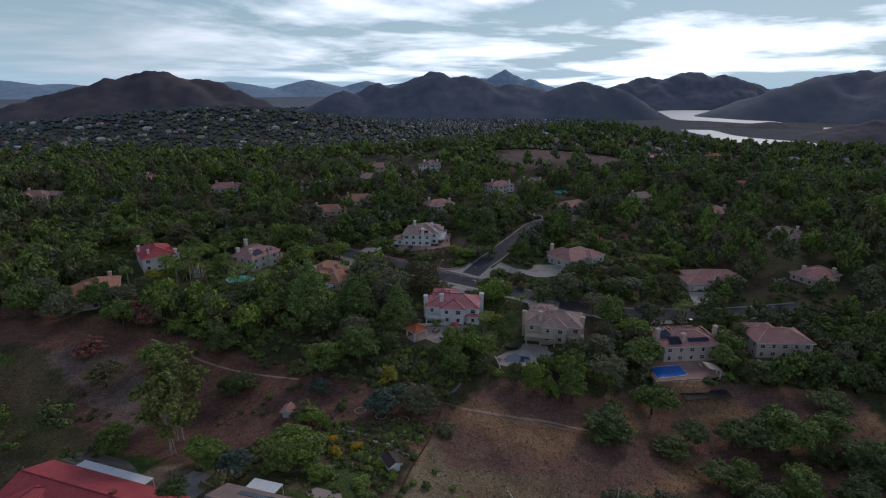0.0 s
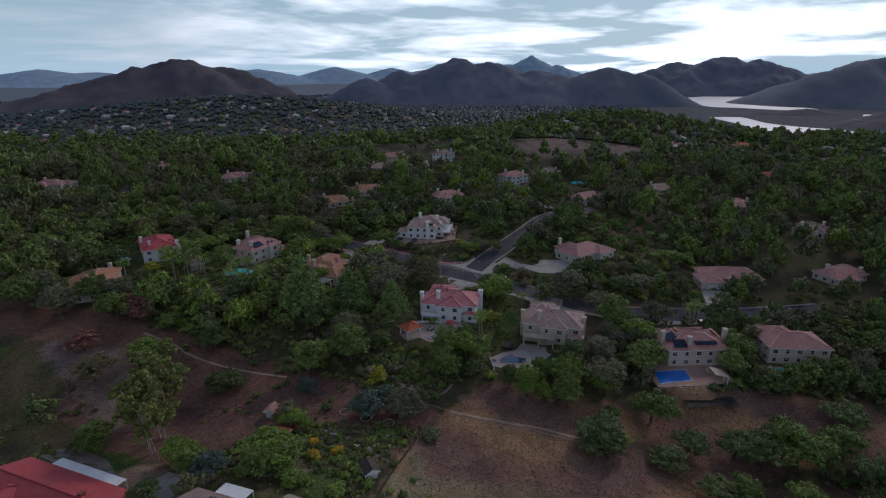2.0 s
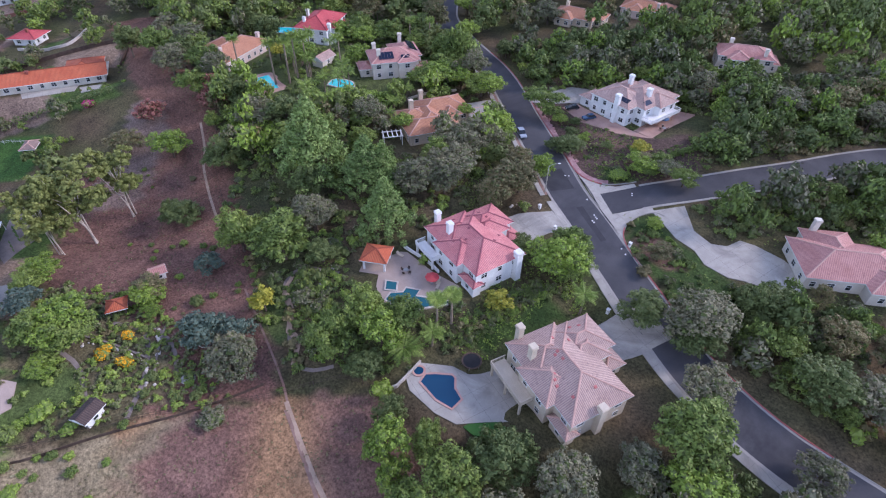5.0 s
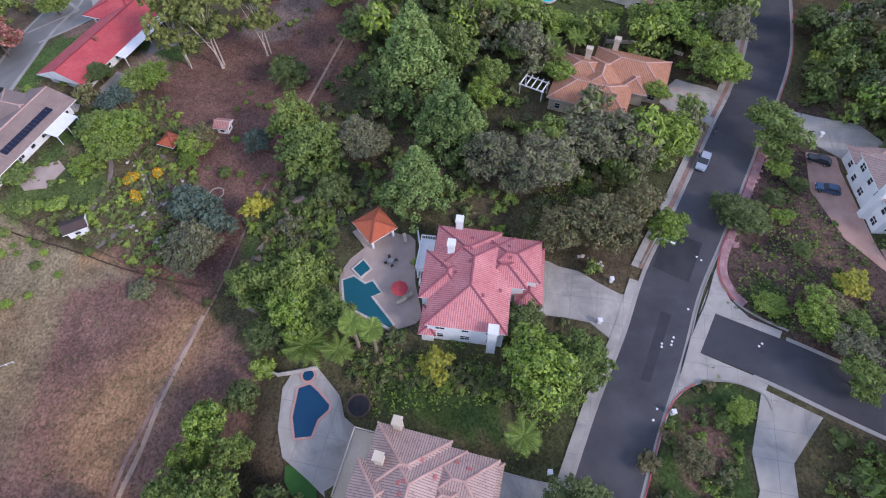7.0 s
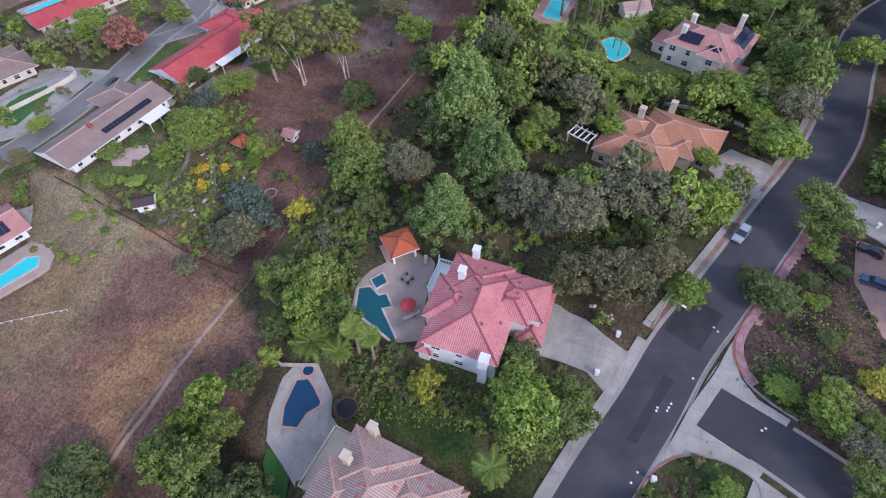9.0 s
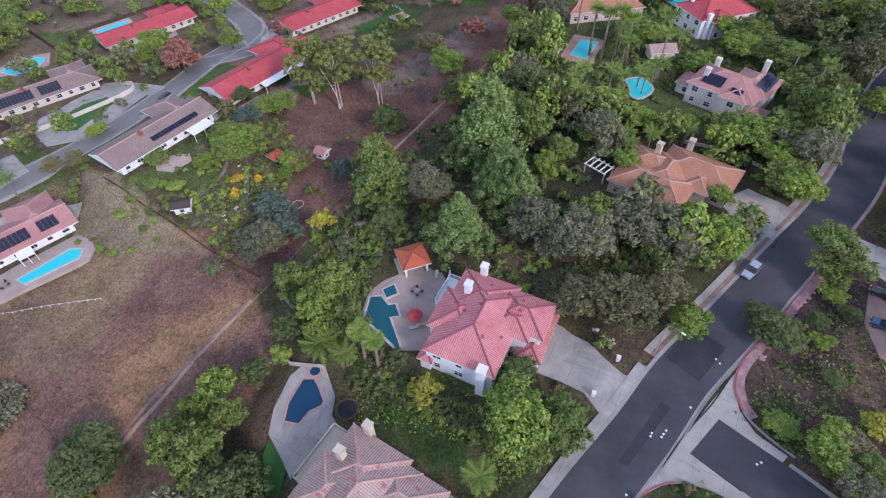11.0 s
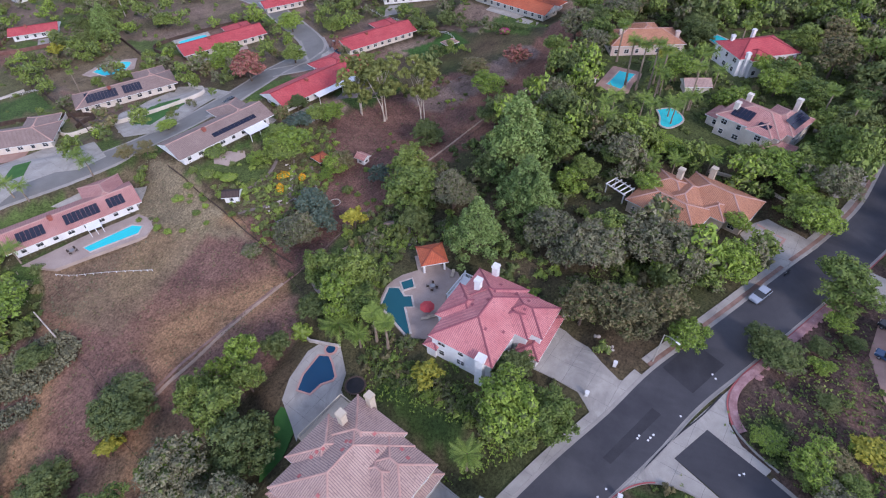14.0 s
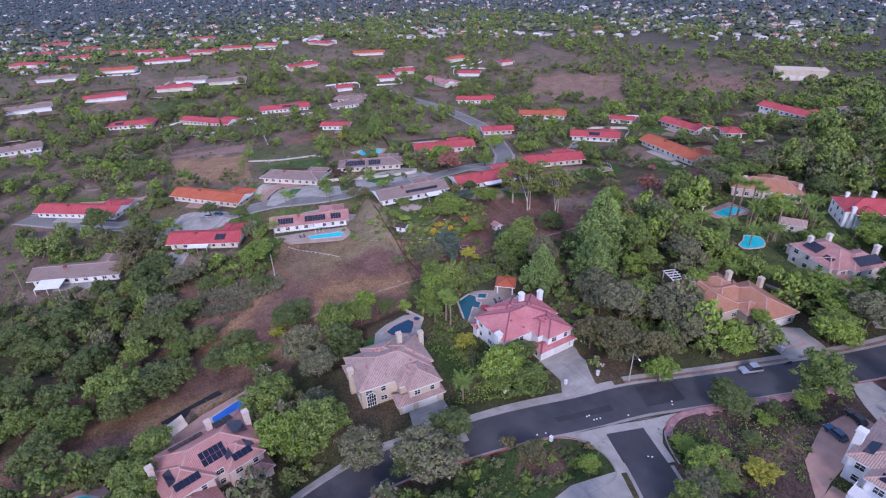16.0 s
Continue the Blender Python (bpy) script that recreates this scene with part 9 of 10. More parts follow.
def patio_set(x, y, z, turn, label="dark patio table with chairs"):
    t = tagged(new("patio_table"), "round dark metal patio table", "table")
    t.location = (x, y, z)
    V, Fc = lathe([(0.001, 0.74), (0.6, 0.74), (0.6, 0.70), (0.001, 0.70)])
    part("tabletop", mesh_of("tabletop", V, Fc, ["metal_grey"]), t)
    v, f = tube([(0, 0, 0), (0, 0, 0.7)], [0.05, 0.05], 6)
    part("leg", mesh_of("leg", v, f, ["metal_grey"]), t)
    for k in range(4):
        a = turn + k * math.pi / 2
        patio_chair(x + 1.0 * math.cos(a), y + 1.0 * math.sin(a), z, math.degrees(a) - 90)


CHAIR = []


def patio_chair(x, y, z, turn):
    if not CHAIR:
        bm = bmesh.new(); box(bm, -0.25, -0.25, 0.42, 0.25, 0.25, 0.47); seat = done(bm, "seat", ["wood_dark"])
        bm = bmesh.new(); box(bm, -0.25, 0.22, 0.47, 0.25, 0.27, 0.95); back = done(bm, "backrest", ["wood_dark"])
        bm = bmesh.new(); box(bm, -0.02, -0.02, 0, 0.02, 0.02, 0.42); leg = done(bm, "leg", ["wood_dark"])
        CHAIR.extend((seat, back, leg))
    c = tagged(new("patio_chair"), "dark patio chair beside a table", "chair", "chairs round the patio tables")
    c.location, c.rotation_euler = (x, y, z), (0, 0, radians(turn))
    part("seat", CHAIR[0], c)
    part("backrest", CHAIR[1], c)
    for px, py in ((-0.22, -0.22), (0.22, -0.22), (0.22, 0.22), (-0.22, 0.22)):
        part("leg", CHAIR[2], c).location = (px, py, 0)


patio_set(-4.2, 166.4, -1.31, 0.3)
patio_set(4.5, 262, ZW + 0.1, 0.8)
patio_set(14.5, 74.5, ZL + 0.12, 0.5)
patio_set(78.5, 158.0, -8.24, 0.2)


def lounger(x, y, z, turn, mat="canvas_tan"):
    root = tagged(new("sun_lounger"), "cushioned sun lounger on a terrace", "lounger", "loungers beside the pool")
    root.location, root.rotation_euler = (x, y, z), (0, 0, radians(turn))
    bm = bmesh.new(); box(bm, -0.33, -0.95, 0.26, 0.33, 0.45, 0.40)
    part("mattress", done(bm, "mattress", [mat]), root)
    bm = bmesh.new(); box(bm, -0.33, 0, -0.06, 0.33, 0.7, 0.08)
    part("backrest", done(bm, "backrest", [mat]), root).matrix_local = pose(0, 0.45, 0.33, 35)
    bm = bmesh.new(); box(bm, -0.03, -0.03, 0, 0.03, 0.03, 0.26)
    leg = done(bm, "leg", ["wood_dark"])
    for px, py in ((-0.28, -0.85), (0.28, -0.85), (0.28, 0.4), (-0.28, 0.4)):
        part("leg", leg, root).location = (px, py, 0)


for lx, ly, lt in ((4.2, 168.6, 30), (3.2, 169.6, 30), (-9.5, 169.0, 100), (86.0, 151.6, 0), (84.2, 151.6, 0)):
    lounger(lx, ly, -1.31 if lx < 50 else -8.24, lt)


def car(x, y, turn, paint, label, L=4.5, W=1.8, H=1.5):
    """A parked car: shaped body, glass, lamps and four wheels."""
    root = tagged(new("car"), label, "car")
    root.location, root.rotation_euler = (x, y, g(x, y) + 0.08), (0, 0, radians(turn))
    prof = [(-L / 2, 0.35), (-L / 2, 0.75), (-L / 2 + 0.15, 0.95), (-L * 0.18, 1.0), (L * 0.44, 1.0), (L / 2, 0.85), (L / 2, 0.35)]
    bm = bmesh.new()
    rows = []
    for s, k in ((-1, 0.96), (-1, 1.0), (1, 1.0), (1, 0.96)):
        rows.append([bm.verts.new((px, s * W / 2 * (0.93 if abs(px) > L * 0.45 else 1.0) * (k if pz > 0.9 else 1), pz)) for px, pz in prof])
    a, b = rows[1], rows[2]
    n = len(prof)
    for i in range(n):
        bm.faces.new((a[i], a[(i + 1) % n], b[(i + 1) % n], b[i]))
    bm.faces.new(a[::-1]), bm.faces.new(b)
    for r in (rows[0], rows[3]):
        for v in r:
            bm.verts.remove(v)
    bmesh.ops.recalc_face_normals(bm, faces=bm.faces[:])
    bmesh.ops.bevel(bm, geom=bm.edges[:], offset=0.06, segments=2, affect="EDGES")
    part("body", done(bm, "body", [paint]), root)

    def cabin(z0, z1, inset, mat, name, top):
        bm = bmesh.new()
        q = [(-L * 0.22, z0), (-L * 0.06, z1), (L * 0.33, z1), (L * 0.45, z0)] if not top else [(-L * 0.06, z1 - 0.04), (-L * 0.05, z1 + 0.04), (L * 0.31, z1 + 0.04), (L * 0.33, z1 - 0.04)]
        l = [bm.verts.new((px, -W / 2 * (0.92 if pz < z1 - 0.1 else 0.78), pz)) for px, pz in q]
        r = [bm.verts.new((px, W / 2 * (0.92 if pz < z1 - 0.1 else 0.78), pz)) for px, pz in q]
        for i in range(4):
            bm.faces.new((l[i], l[(i + 1) % 4], r[(i + 1) % 4], r[i]))
        bm.faces.new(l[::-1]), bm.faces.new(r)
        bmesh.ops.recalc_face_normals(bm, faces=bm.faces[:])
        part(name, done(bm, name, [mat]), root)
    cabin(0.96, H - 0.04, 0, "window_glass", "glasshouse", False)
    cabin(0.96, H - 0.02, 0, paint, "car_roof", True)
    wv, wf = lathe([(0.2, -0.1), (0.33, -0.1), (0.33, 0.1), (0.2, 0.1)], 14)
    tyre = mesh_of("tyre", wv, wf, ["rubber"])
    rv, rf = lathe([(0.001, -0.11), (0.2, -0.1), (0.2, 0.1), (0.001, 0.11)], 14)
    rimm = mesh_of("rim", rv, rf, ["metal_grey"])
    for px in (-L * 0.3, L * 0.3):
        for s in (-1, 1):
            w = part("wheel", tyre, root)
            w.matrix_local = pose(px, s * (W / 2 - 0.08), 0.33, 90)
            part("rim", rimm, w, "light alloy rim")
    bm = bmesh.new(); box(bm, -0.02, -0.18, -0.07, 0.03, 0.18, 0.07)
    hl = done(bm, "headlight", ["white_paint"])
    bm = bmesh.new(); box(bm, -0.03, -0.16, -0.08, 0.02, 0.16, 0.08)
    tl = done(bm, "tail_light", ["red_canvas"])
    for s in (-1, 1):
        part("headlight", hl, root).location = (-L / 2 - 0.01, s * W * 0.32, 0.72)
        part("tail_light", tl, root).location = (L / 2 + 0.01, s * W * 0.34, 0.78)
    return root


car(-25.6, 230.9, 148.6, "car_silver", "silver-blue estate car parked at the kerb", 5.4, 2.2, 1.9)
car(-23.0, 252.6, 60, "car_dark", "dark car parked below the white house")
car(-15.4, 251.2, 68, "car_blue", "dark blue car parked on a drive")
car(-58, 66.5, 158, "car_dark", "dark car parked outside a ranch house")
car(20.4, 9.6, 130, "car_dark", "dark car beside an orange-roofed house")
car(34, 18, 130, "car_silver", "white car in a driveway")
car(30, 22, 120, "car_blue", "grey car in a driveway")
car(-118, 72, 60, "car_blue", "blue car beside a red-roofed house")
car(96.5, 184.0, 90, "car_dark", "dark car parked on a drive")


def motorbike(x, y, turn):
    root = tagged(new("motorcycle"), "dark motorcycle parked at the kerb", "motorcycle")
    root.location, root.rotation_euler = (x, y, g(x, y) + 0.08), (0, 0, radians(turn))
    V, Fc = lathe([(0.22, -0.06), (0.31, -0.06), (0.31, 0.06), (0.22, 0.06)], 14)
    wh = mesh_of("wheel", V, Fc, ["rubber"])
    for px in (-0.7, 0.7):
        part("wheel", wh, root).matrix_local = pose(px, 0, 0.31, 90)
    bm = bmesh.new(); box(bm, -0.35, -0.14, 0.35, 0.3, 0.14, 0.8); bmesh.ops.bevel(bm, geom=bm.edges[:], offset=0.06, segments=1, affect="EDGES")
    part("tank", done(bm, "tank", ["car_dark"]), root)
    bm = bmesh.new(); box(bm, 0.2, -0.13, 0.72, 0.85, 0.13, 0.84)
    part("seat", done(bm, "seat", ["rubber"]), root)
    v, f = tube([(-0.7, 0, 0.31), (-0.5, 0, 0.95)], [0.04, 0.03], 6)
    part("fork", mesh_of("fork", v, f, ["metal_grey"]), root)
    v, f = tube([(-0.48, -0.35, 1.0), (-0.5, 0, 0.96), (-0.48, 0.35, 1.0)], [0.02, 0.02, 0.02], 6)
    part("handlebar", mesh_of("handlebar", v, f, ["metal_grey"]), root)


motorbike(-34.2, 236.0, 148)


def street_lamp(x, y, turn, h=8.5):
    root = tagged(new("street_lamp"), "tall concrete street lamp with a curved arm", "street lamp")
    root.location, root.rotation_euler = (x, y, g(x, y)), (0, 0, radians(turn))
    v, f = tube([(0, 0, -0.4), (0, 0, h * 0.5), (0, 0, h)], [0.16, 0.13, 0.09], 10)
    part("pole", mesh_of("pole", v, f, ["concrete"], True), root)
    v, f = tube([(0, 0, h - 0.2), (0.8, 0, h + 0.35), (2.4, 0, h + 0.5)], [0.06, 0.05, 0.05], 8)
    part("arm", mesh_of("arm", v, f, ["metal_grey"], True), root)
    bm = bmesh.new(); box(bm, 2.3, -0.17, h + 0.4, 3.1, 0.17, h + 0.56); bmesh.ops.bevel(bm, geom=bm.edges[:], offset=0.05, segments=1, affect="EDGES")
    part("lamp_head", done(bm, "lamp_head", ["white_paint"]), root)


street_lamp(-1.6, 212.9, 58)


def pillar(x, y, label):
    """A letterbox pillar by a driveway."""
    root = tagged(new("letterbox"), label, "letterbox")
    root.location = (x, y, g(x, y))
    bm = bmesh.new(); box(bm, -0.3, -0.3, -0.2, 0.3, 0.3, 1.15)
    part("pillar", done(bm, "pillar", ["white_wall"]), root)
    bm = bmesh.new(); box(bm, -0.38, -0.38, 1.15, 0.38, 0.38, 1.27)
    part("cap", done(bm, "cap", ["white_wall"]), root)
    bm = bmesh.new(); box(bm, -0.16, -0.34, 0.75, 0.16, -0.29, 0.95)
    part("flap", done(bm, "flap", ["metal_grey"]), root)


for px, py in ((1.9, 206.5), (33.6, 191.6), (-29.1, 220.4), (-38.8, 233.0), (9.8, 203.0), (25.7, 211.6), (-30.5, 256.5), (22, 194.5), (-83, 254)):
    pillar(px, py, "white plastered letterbox pillar by the street")


def utility_pole(x, y, h=10.0):
    v, f = tube([(0, 0, -0.5), (0, 0, h)], [0.2, 0.13], 8)
    o = tagged(new("utility_pole", mesh_of("utility_pole", v, f, ["pale_stone"], True)), "pale bare utility pole in the ivy", "pole")
    o.location = (x, y, g(x, y))


utility_pole(34.2, 89.9)
utility_pole(-126, -60, 9)


def ring(x, y, r, label="ring of pale stones round a planting hole", mat="pale_stone"):
    root = tagged(new("stone_ring"), label, "stone ring", "stone rings in the garden")
    root.location = (x, y, g(x, y))
    bm = bmesh.new()
    bmesh.ops.create_icosphere(bm, subdivisions=1, radius=0.17)
    st = done(bm, "stone", [mat])
    n = int(2 * math.pi * r / 0.32)
    for k in range(n):
        a = 2 * math.pi * k / n
        o = part("stone", st, root)
        o.location = (r * math.cos(a), r * math.sin(a), 0.06)
        o.scale = (1, 1, 0.7)


for px, py, r in ((-26.5, 127.0, 1.5), (-20.4, 124.7, 1.5), (-14.1, 123.0, 1.5), (-56, 128, 1.6), (-61, 131, 1.6), (-66, 127, 1.6), (-62, 125, 1.5), (-74, 132, 1.6), (-80, 137, 1.6)):
    ring(px, py, r, *(() if px > -30 else ("ring of brown stones round a planting hole", "brown_stone")))
slab("stone_disc", [(-14.0 + 1.4 * math.cos(a), 118.0 + 1.4 * math.sin(a)) for a in np.linspace(0, 6.28, 15)[:-1]], 0.09, "pale_stone", "round pale paving disc in the garden", "paving")


def bush(x, y, r, h, leaf, label, seed):
    rng = random.Random(seed)
    cl = [(rng.uniform(-0.5, 0.5) * r, rng.uniform(-0.5, 0.5) * r, h * rng.uniform(0.4, 0.7), r * rng.uniform(0.4, 0.6)) for k in range(6)]
    o = tagged(new("flowering_shrub", crown_mesh("leaves", cl, 420, 0.2, leaf, "leaf_mid", 1, 0.8, 0.0, seed)), label, "shrub")
    o.location = (x, y, g(x, y))


for k, (px, py, r) in enumerate(((-31.9, 112.7, 1.5), (-30.0, 108.1, 1.9), (-25.2, 110.2, 1.7))):
    bush(px, py, r, 1.6, "flower_gold", "shrub covered in golden yellow flowers", k)
bush(124, 340, 5.0, 5.0, "flower_magenta", "large magenta flowering bougainvillea", 9)
bush(-138, 139, 2.5, 2.0, "flower_magenta", "magenta flowering bush in a yard", 10)
for k, (px, py, r) in enumerate(((-62, 82, 1.4), (-37, 83, 1.3), (-22, 92, 1.4))):
    bush(px, py, r, 1.2, "leaf_lime", "bright green garden shrub beside a house", 20 + k)

# hedges and ivy banks


def thicket(name, poly, h, n, leaf, size, label, seed, category="hedge"):
    """Low growth filling an outline: many leaf sprays on the ground."""
    rng = np.random.RandomState(seed)
    xs, ys = [p[0] for p in poly], [p[1] for p in poly]
    X, Y = rng.uniform(min(xs), max(xs), n * 3), rng.uniform(min(ys), max(ys), n * 3)
    ok = inside(poly, X, Y)
    for line, w in LINES:
        ok &= np.min(np.hypot(line[None, :, 0] - X[:, None], line[None, :, 1] - Y[:, None]), axis=1) > w
    for q in PAVED:
        ok &= ~inside(q, X, Y)
    X, Y = X[ok][:n], Y[ok][:n]
    V, Fc = [], []
    for x, y in zip(X, Y):
        z = g(x, y) + rng.uniform(0.3, 1.0) * h
        for k in range(3):
            c = Vector((x, y, z)) + Vector(rng.normal(0, size * 0.7, 3))
            d = Vector(rng.normal(0, 1, 3))
            d.z = abs(d.z) + 0.4
            d.normalize()
            t = d.orthogonal().normalized() * size * rng.uniform(0.6, 1.3)
            b = d.cross(t) * 0.6
            i = len(V)
            V += [c - t, c - b, c + t, c + b]
            Fc.append((i, i + 1, i + 2, i + 3))
    return tagged(new(name, mesh_of(name, V, Fc, [leaf])), label, category, kind="stuff")


thicket("ivy_bank", [(57, 73), (45.3, 81.5), (32.5, 88.0), (33, 97), (37, 99), (45.5, 97.0), (60, 81)], 1.2, 3200, "leaf_olive", 0.35, "grey-green ivy covering a bank", 3, "ivy")
thicket("ivy_bank", [(63, 81), (46.8, 97.9), (48.0, 100.7), (66, 89.9)], 1.2, 1000, "leaf_olive", 0.35, "grey-green ivy covering a bank", 4, "ivy")
thicket("hedge", [(-157.7, 101), (-155, 101), (-137.6, 147), (-140, 148.6)], 2.2, 1100, "leaf_dark", 0.35, "long clipped dark green hedge", 5)
thicket("hedge", [(13, 249), (14.5, 248), (24, 268), (22, 269.5)], 1.6, 700, "leaf_mid", 0.3, "green hedge below a terrace", 6)
thicket("hedge", [(33, -49), (36, -50), (19, -108), (16, -107)], 2.4, 900, "leaf_olive", 0.4, "dry hedge round an orchard", 7)
thicket("hedge", [(16, -108), (13, -111), (-36, -95), (-34, -91)], 2.4, 600, "leaf_olive", 0.4, "dry hedge round an orchard", 8)
for k, poly in enumerate((YARDS_EAST, YARDS_NORTH, YARDS_SOUTH, YARDS_WEST, [(-22, 146), (-3, 138), (12, 146), (14, 160), (24, 164), (22, 196), (8, 190), (14, 170), (-6, 154), (-20, 156)], [(-4, 192), (-12, 206), (-40, 226), (-40, 210), (-12, 192)], GARDEN, [(7, 226), (28, 250), (6, 262), (-22, 246)], [(18, 190), (34, 184), (24, 196), (12, 203)])):
    thicket("undergrowth", poly, 0.5, (2600, 2200, 900, 1500, 900, 700, 500, 450, 250)[k] * 2, ("leaf_mid", "leaf_dark", "leaf_dark", "leaf_olive", "leaf_lime", "leaf_mid", "leaf_brown", "leaf_mid", "leaf_lime")[k], 0.22, "low undergrowth between trees and shrubs", 50 + k, "undergrowth")
thicket("dry_grass", FIELD, 0.12, 2600, "leaf_brown", 0.22, "tufts of dry grass on the field", 70, "grass")

# water tank and court far off
block = tagged(new("flat_roofed_building"), "long cream flat-roofed building on a bare hill", "building")
block.location, block.rotation_euler = (-446, 96, g(-446, 96)), (0, 0, radians(118))
bm = bmesh.new(); box(bm, -19, -8, -3, 19, 8, 8)
part("wall", done(bm, "wall", ["cream_wall"]), block)
bm = bmesh.new(); box(bm, -19.4, -8.4, 8, 19.4, 8.4, 8.8)
part("roof", done(bm, "roof", ["canvas_tan"]), block)
for k in range(5):
    bm = bmesh.new(); box(bm, -15 + 7 * k, -8.08, 0, -11 + 7 * k, -7.9, 4)
    part("loading_door", done(bm, "loading_door", ["garage_door"]), block)
slab("tennis_court", [(14, -126), (-34, -92), (-25, -74), (20, -108)], 0.1, "verge", "faded purple tennis court behind a hedge", "court")


# ---- roof vents, arched window, rocks ----


M["rose_vent"] = surface("rose_vent", (0.42, 0.12, 0.12), (0.52, 0.18, 0.17), 0.8, 0.8, 15, 0.1)


def roof_height(wings, x, y, ov=0.55):
    best = 0.0
    for x0, y0, x1, y1, eave, kind, pitch, base in wings:
        d = min(x - x0 + ov, x1 + ov - x, y - y0 + ov, y1 + ov - y)
        if d > 0:
            best = max(best, eave + d * pitch)
    return best


def roof_vents(root, wings, mat, n, seed):
    """Small low vents lying on the slopes."""
    rng = random.Random(seed)
    bm = bmesh.new()
    box(bm, -0.32, -0.28, 0.0, 0.32, 0.28, 0.16)
    for v in bm.verts:
        if v.co.z > 0.1:
            v.co.x *= 0.8
            v.co.y *= 0.8
    me = done(bm, "roof_vent", [mat])
    made = 0
    while made < n:
        w = rng.choice(wings[:4])
        x, y = rng.uniform(w[0] + 0.6, w[2] - 0.6), rng.uniform(w[1] + 0.6, w[3] - 0.6)
        z = roof_height(wings, x, y)
        gx = (roof_height(wings, x + 0.2, y) - roof_height(wings, x - 0.2, y)) / 0.4
        gy = (roof_height(wings, x, y + 0.2) - roof_height(wings, x, y - 0.2)) / 0.4
        if max(abs(gx), abs(gy)) < 0.3 or min(abs(gx), abs(gy)) > 0.05:
            continue
        o = part("roof_vent", me, root, "small low vent on the roof slope")
        nrm = Vector((-gx, -gy, 1)).normalized()
        o.matrix_local = Matrix.Translation((x, y, z - 0.02)) @ nrm.to_track_quat("Z", "Y").to_matrix().to_4x4()
        made += 1


roof_vents(HOUSE["A"], big_plan(), "pink_tile", 9, 1)
roof_vents(HOUSE["B"], big_plan(6.0), "rose_vent", 12, 2)


def arch_window(root, x, y, z, side, w, h):
    """A tall window with a round head and white glazing bars."""
    n = 14
    outer = [(-w / 2, -h / 2)] + [(-w / 2 * math.cos(math.pi * k / n), h / 2 - w / 2 + w / 2 * math.sin(math.pi * k / n)) for k in range(n + 1)] + [(w / 2, -h / 2)]
    bm = bmesh.new()
    fr = []
    for s, yy in ((1.0, -0.12), (0.86, -0.12)):
        fr.append([bm.verts.new((a * s, yy, b * (s if b > 0 else 0.95))) for a, b in outer])
    m = len(outer)
    for k in range(m):
        j = (k + 1) % m
        bm.faces.new((fr[0][k], fr[0][j], fr[1][j], fr[1][k]))
    for a in (-w * 0.22, 0.0, w * 0.22):
        box(bm, a - 0.04, -0.13, -h / 2, a + 0.04, -0.09, h / 2 - 0.5)
    for b in np.linspace(-h / 2 + 0.5, h / 2 - 0.9, 4):
        box(bm, -w * 0.43, -0.13, b - 0.04, w * 0.43, -0.09, b + 0.04)
    o = part("window", done(bm, "window", ["trim_white"]), root, "tall arched window with white bars")
    o.matrix_local = pose(x, y, z, 0, 0, 90 * side)
    bm = bmesh.new()
    bm.faces.new([bm.verts.new((a * 0.9, -0.10, b * 0.96)) for a, b in outer])
    ex = bmesh.ops.extrude_face_region(bm, geom=bm.faces[:])
    for v in [q for q in ex["geom"] if isinstance(q, bmesh.types.BMVert)]:
        v.co.y = 0.02
    bmesh.ops.recalc_face_normals(bm, faces=bm.faces[:])
    part("pane", done(bm, "pane", ["window_glass"]), o, "dark reflecting window pane")


arch_window(HOUSE["B"], 13.62, 2.08, 3.0, 1, 2.5, 4.6)
arch_window(HOUSE["M"], 19.5, -2.02, 2.1, 0, 2.2, 3.0)
arch_window(HOUSE["M"], 8.0, -0.02, 2.1, 0, 1.8, 2.8)


def rocks(line, n, size, seed, label, mat="pale_stone"):
    """A loose row of rocks."""
    rng = random.Random(seed)
    root = tagged(new("rock_edging"), label, "rocks")
    root.location = (0, 0, 0)
    shapes = []
    for k in range(3):
        bm = bmesh.new()
        bmesh.ops.create_icosphere(bm, subdivisions=2, radius=1.0)
        for v in bm.verts:
            v.co *= 1 + 0.25 * noise.noise(v.co * 1.3 + Vector((k * 7, seed, 0)))
        shapes.append(done(bm, "rock", [mat]))
    pts = smooth(line, 0.4)
    for k in range(n):
        x, y = pts[rng.randrange(len(pts))]
        x, y = x + rng.gauss(0, size), y + rng.gauss(0, size)
        o = part("rock", rng.choice(shapes), root)
        s = size * rng.uniform(0.5, 1.2)
        o.location, o.scale, o.rotation_euler = (x, y, g(x, y) + s * 0.2), (s, s * rng.uniform(0.7, 1.1), s * 0.65), (0, 0, rng.uniform(0, 6.28))


rocks([(-6.5, 193), (-7, 197), (-4, 202), (0, 207)], 18, 0.38, 1, "row of pale rocks beside a driveway")
rocks([(-22, 214), (-27, 218), (-33, 222), (-37, 226)], 22, 0.42, 2, "row of pale rocks along a planted verge")
rocks([(-36, 106), (-30, 110), (-24, 113), (-17, 112)], 40, 0.36, 3, "pale rocks edging a garden bed")
rocks([(-32, 118), (-26, 117), (-20, 114)], 24, 0.34, 4, "pale rocks edging a garden bed")
rocks([(-17, 156), (-19, 153), (-16, 151)], 14, 0.4, 5, "pale rocks beside a garden path")
rocks([(-92, 118), (-100, 128), (-112, 138)], 40, 0.4, 6, "row of grey rocks along a dirt lane", "gravel")


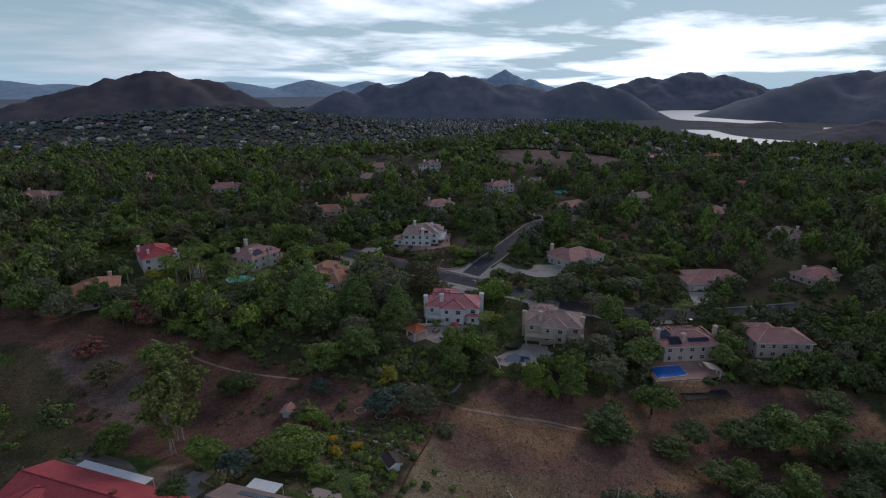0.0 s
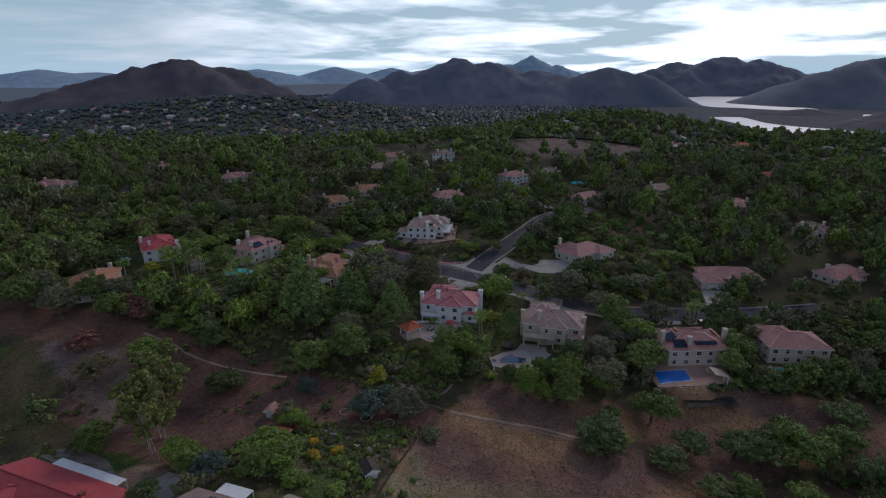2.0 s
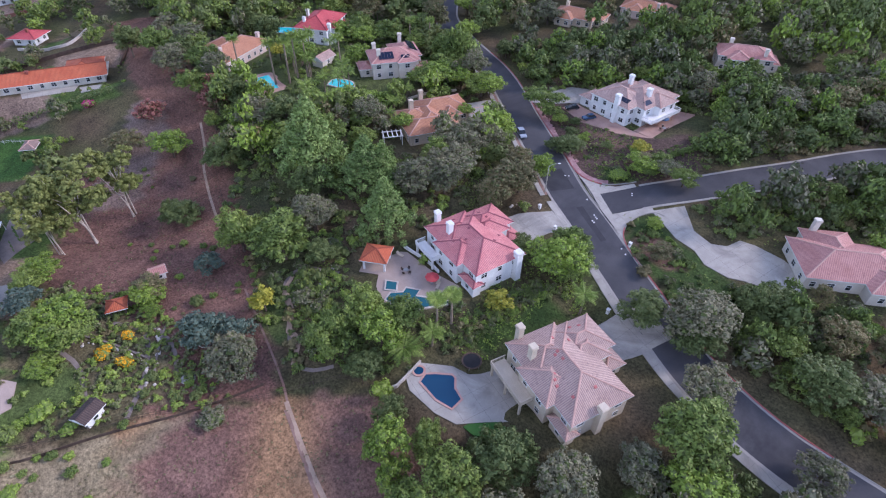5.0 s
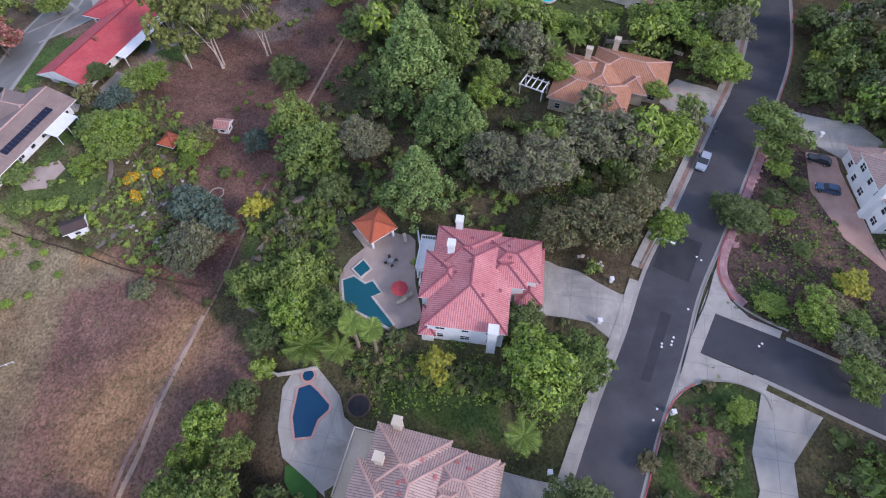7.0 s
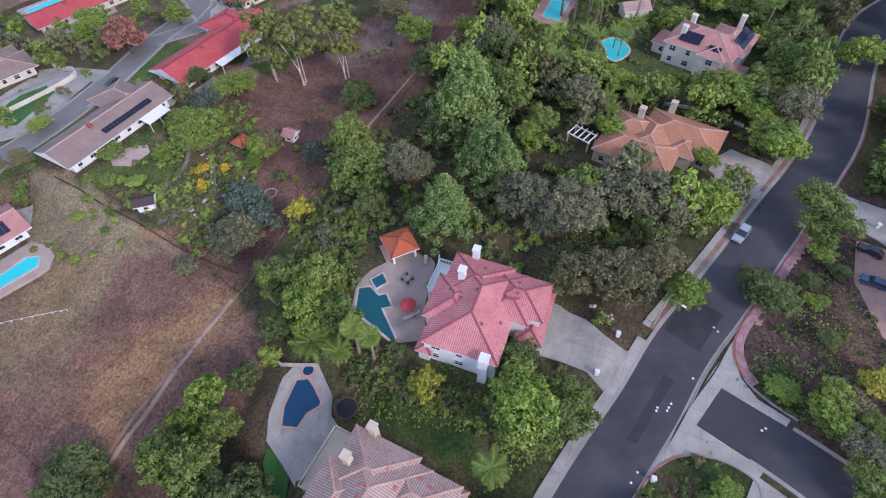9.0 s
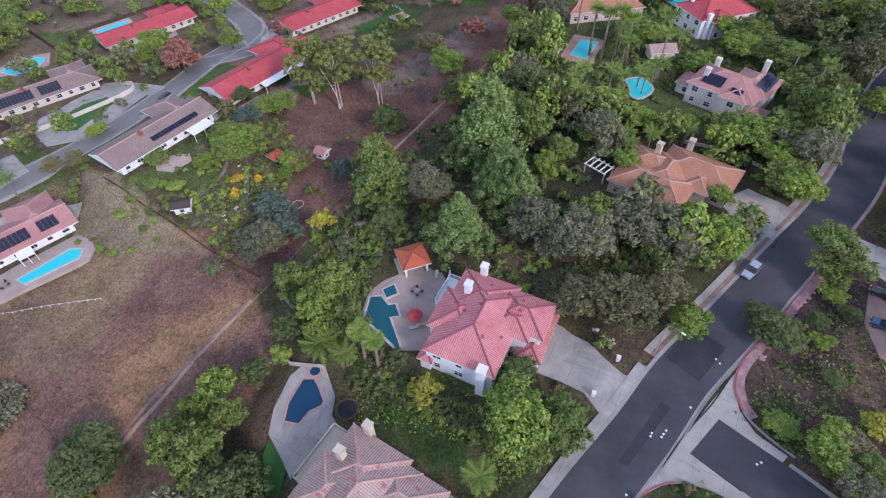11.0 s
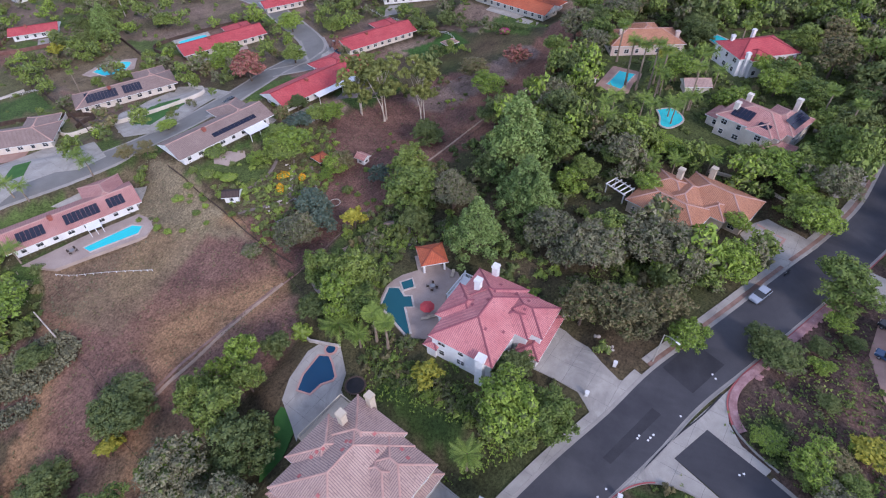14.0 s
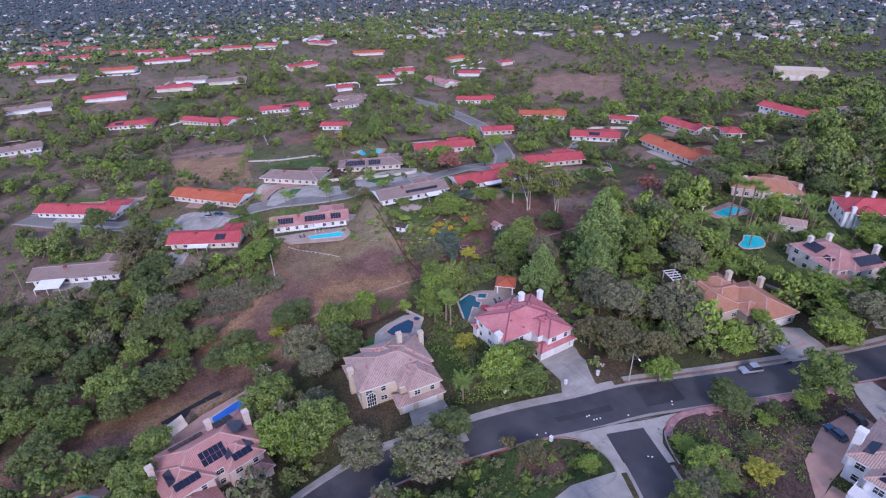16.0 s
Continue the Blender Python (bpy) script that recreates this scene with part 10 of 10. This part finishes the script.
def rack(x, y, z, turn, w, d):
    """A long low dark rack of slats on posts."""
    root = tagged(new("slatted_rack"), "long low dark slatted rack on dry soil", "rack")
    root.location, root.rotation_euler = (x, y, z), (0, 0, radians(turn))
    for k in range(9):
        bm = bmesh.new(); box(bm, -w / 2, -d / 2 + k * d / 9, 0.8 + 0.04 * k, w / 2, -d / 2 + (k + 0.8) * d / 9, 0.85 + 0.04 * k)
        part("slat", done(bm, "slat", ["dark_net"]), root)
    bm = bmesh.new(); box(bm, -0.06, -0.06, -0.3, 0.06, 0.06, 0.9)
    post = done(bm, "post", ["wood_dark"])
    for k in range(5):
        for s in (-1, 1):
            part("post", post, root).location = (-w / 2 + 0.3 + k * (w - 0.6) / 4, s * (d / 2 - 0.2), 0)


rack(79.4, 138.1, g(79.4, 138.1), 6, 15.4, 3.6)


# western yards
thicket("hedge", [(-36, -95), (-33, -98), (6, -24), (2, -22)], 2.4, 900, "leaf_mid", 0.4, "green hedge between two yards", 9)
low_wall([(-58, -166), (-72, -160), (-100, -140)], 1.0, 0.4, "white_wall", "white garden wall along a western lane")
fence([(14, -112), (-4, -116), (-33, -98)], 1.3, "wood_dark", "dark fence behind a covered court", 4.0)
fence([(-75, -60), (-60, -46), (-42, -8)], 1.3, "wood_dark", "dark fence between two yards", 4.0)
fence([(-20, -40), (-38, -32), (-50, -24)], 1.0, "white_paint", "white rail fence across a yard", 3.0)

# garden boundaries of the western lots
bounds = random.Random(64)
for row in RANCH_FAR + RANCH_MORE + RANCH_OUT:
    a, w, cx, cy = front(row)
    u, v = Vector((math.cos(a), math.sin(a))), Vector((-math.sin(a), math.cos(a)))
    side, end = bounds.choice((-1, 1)), bounds.choice((-1, 1))
    far, wide = row[5] / 2 + bounds.uniform(12, 20), w / 2 + bounds.uniform(4, 8)
    pts = [Vector((cx, cy)) + u * s + v * side * d for s, d in ((end * wide, 0), (end * wide, far), (-end * wide, far))]
    line = smooth([tuple(p) for p in pts], 4)
    if any(np.min(np.hypot(road[:, 0] - q[0], road[:, 1] - q[1])) < wd + 2 for road, wd in LINES for q in line):
        continue
    kind, h, label = bounds.choice((("white_wall", 1.2, "white wall round a western garden"), ("wood_dark", 1.7, "dark timber fence round a western garden"), ("pale_stone", 1.0, "pale block wall round a western garden"), ("brown_stone", 1.6, "brown timber fence round a western garden")))
    low_wall([tuple(p) for p in pts], h, 0.45, kind, label)

# drives of the ranch houses
drives = random.Random(63)
for row in RANCH_NEAR + RANCH_FAR + RANCH_MORE:
    a, w, cx, cy = front(row)
    u, v = Vector((math.cos(a), math.sin(a))), Vector((-math.sin(a), math.cos(a)))
    side, end = drives.choice((-1, 1)), drives.choice((-1, 1))
    s0, s1 = end * (w / 2 - 0.5), end * (w / 2 - drives.uniform(6, 9))
    d0, d1 = row[5] / 2 + 0.8, row[5] / 2 + drives.uniform(7, 12)
    mid = Vector((cx, cy)) + u * (s0 + s1) / 2 + v * side * (d0 + d1) / 2
    if any(np.min(np.hypot(line[:, 0] - mid.x, line[:, 1] - mid.y)) < wd + 6 for line, wd in LINES):
        continue
    quad = [Vector((cx, cy)) + u * s + v * side * d for s, d in ((s0, d0), (s1, d0), (s1 + end * 1.0, d1), (s0 + end * 2.0, d1))]
    slab("driveway", [tuple(q) for q in quad], 0.13, "concrete", "pale concrete drive beside a single-storey house", "driveway")

rocks([(-4.6, 230.1), (-7.6, 231.9), (-18, 238.3), (-30, 245.8), (-33, 247.6)], 150, 0.42, 11, "bank of pink stones behind the kerb", "pink_stone")

# ---- plan units to metres ----
for ob in scene.objects:
    if ob.parent is None and ob.type in {"MESH", "EMPTY"}:
        ob.location = ob.location * SCALE
        ob.scale = ob.scale * SCALE
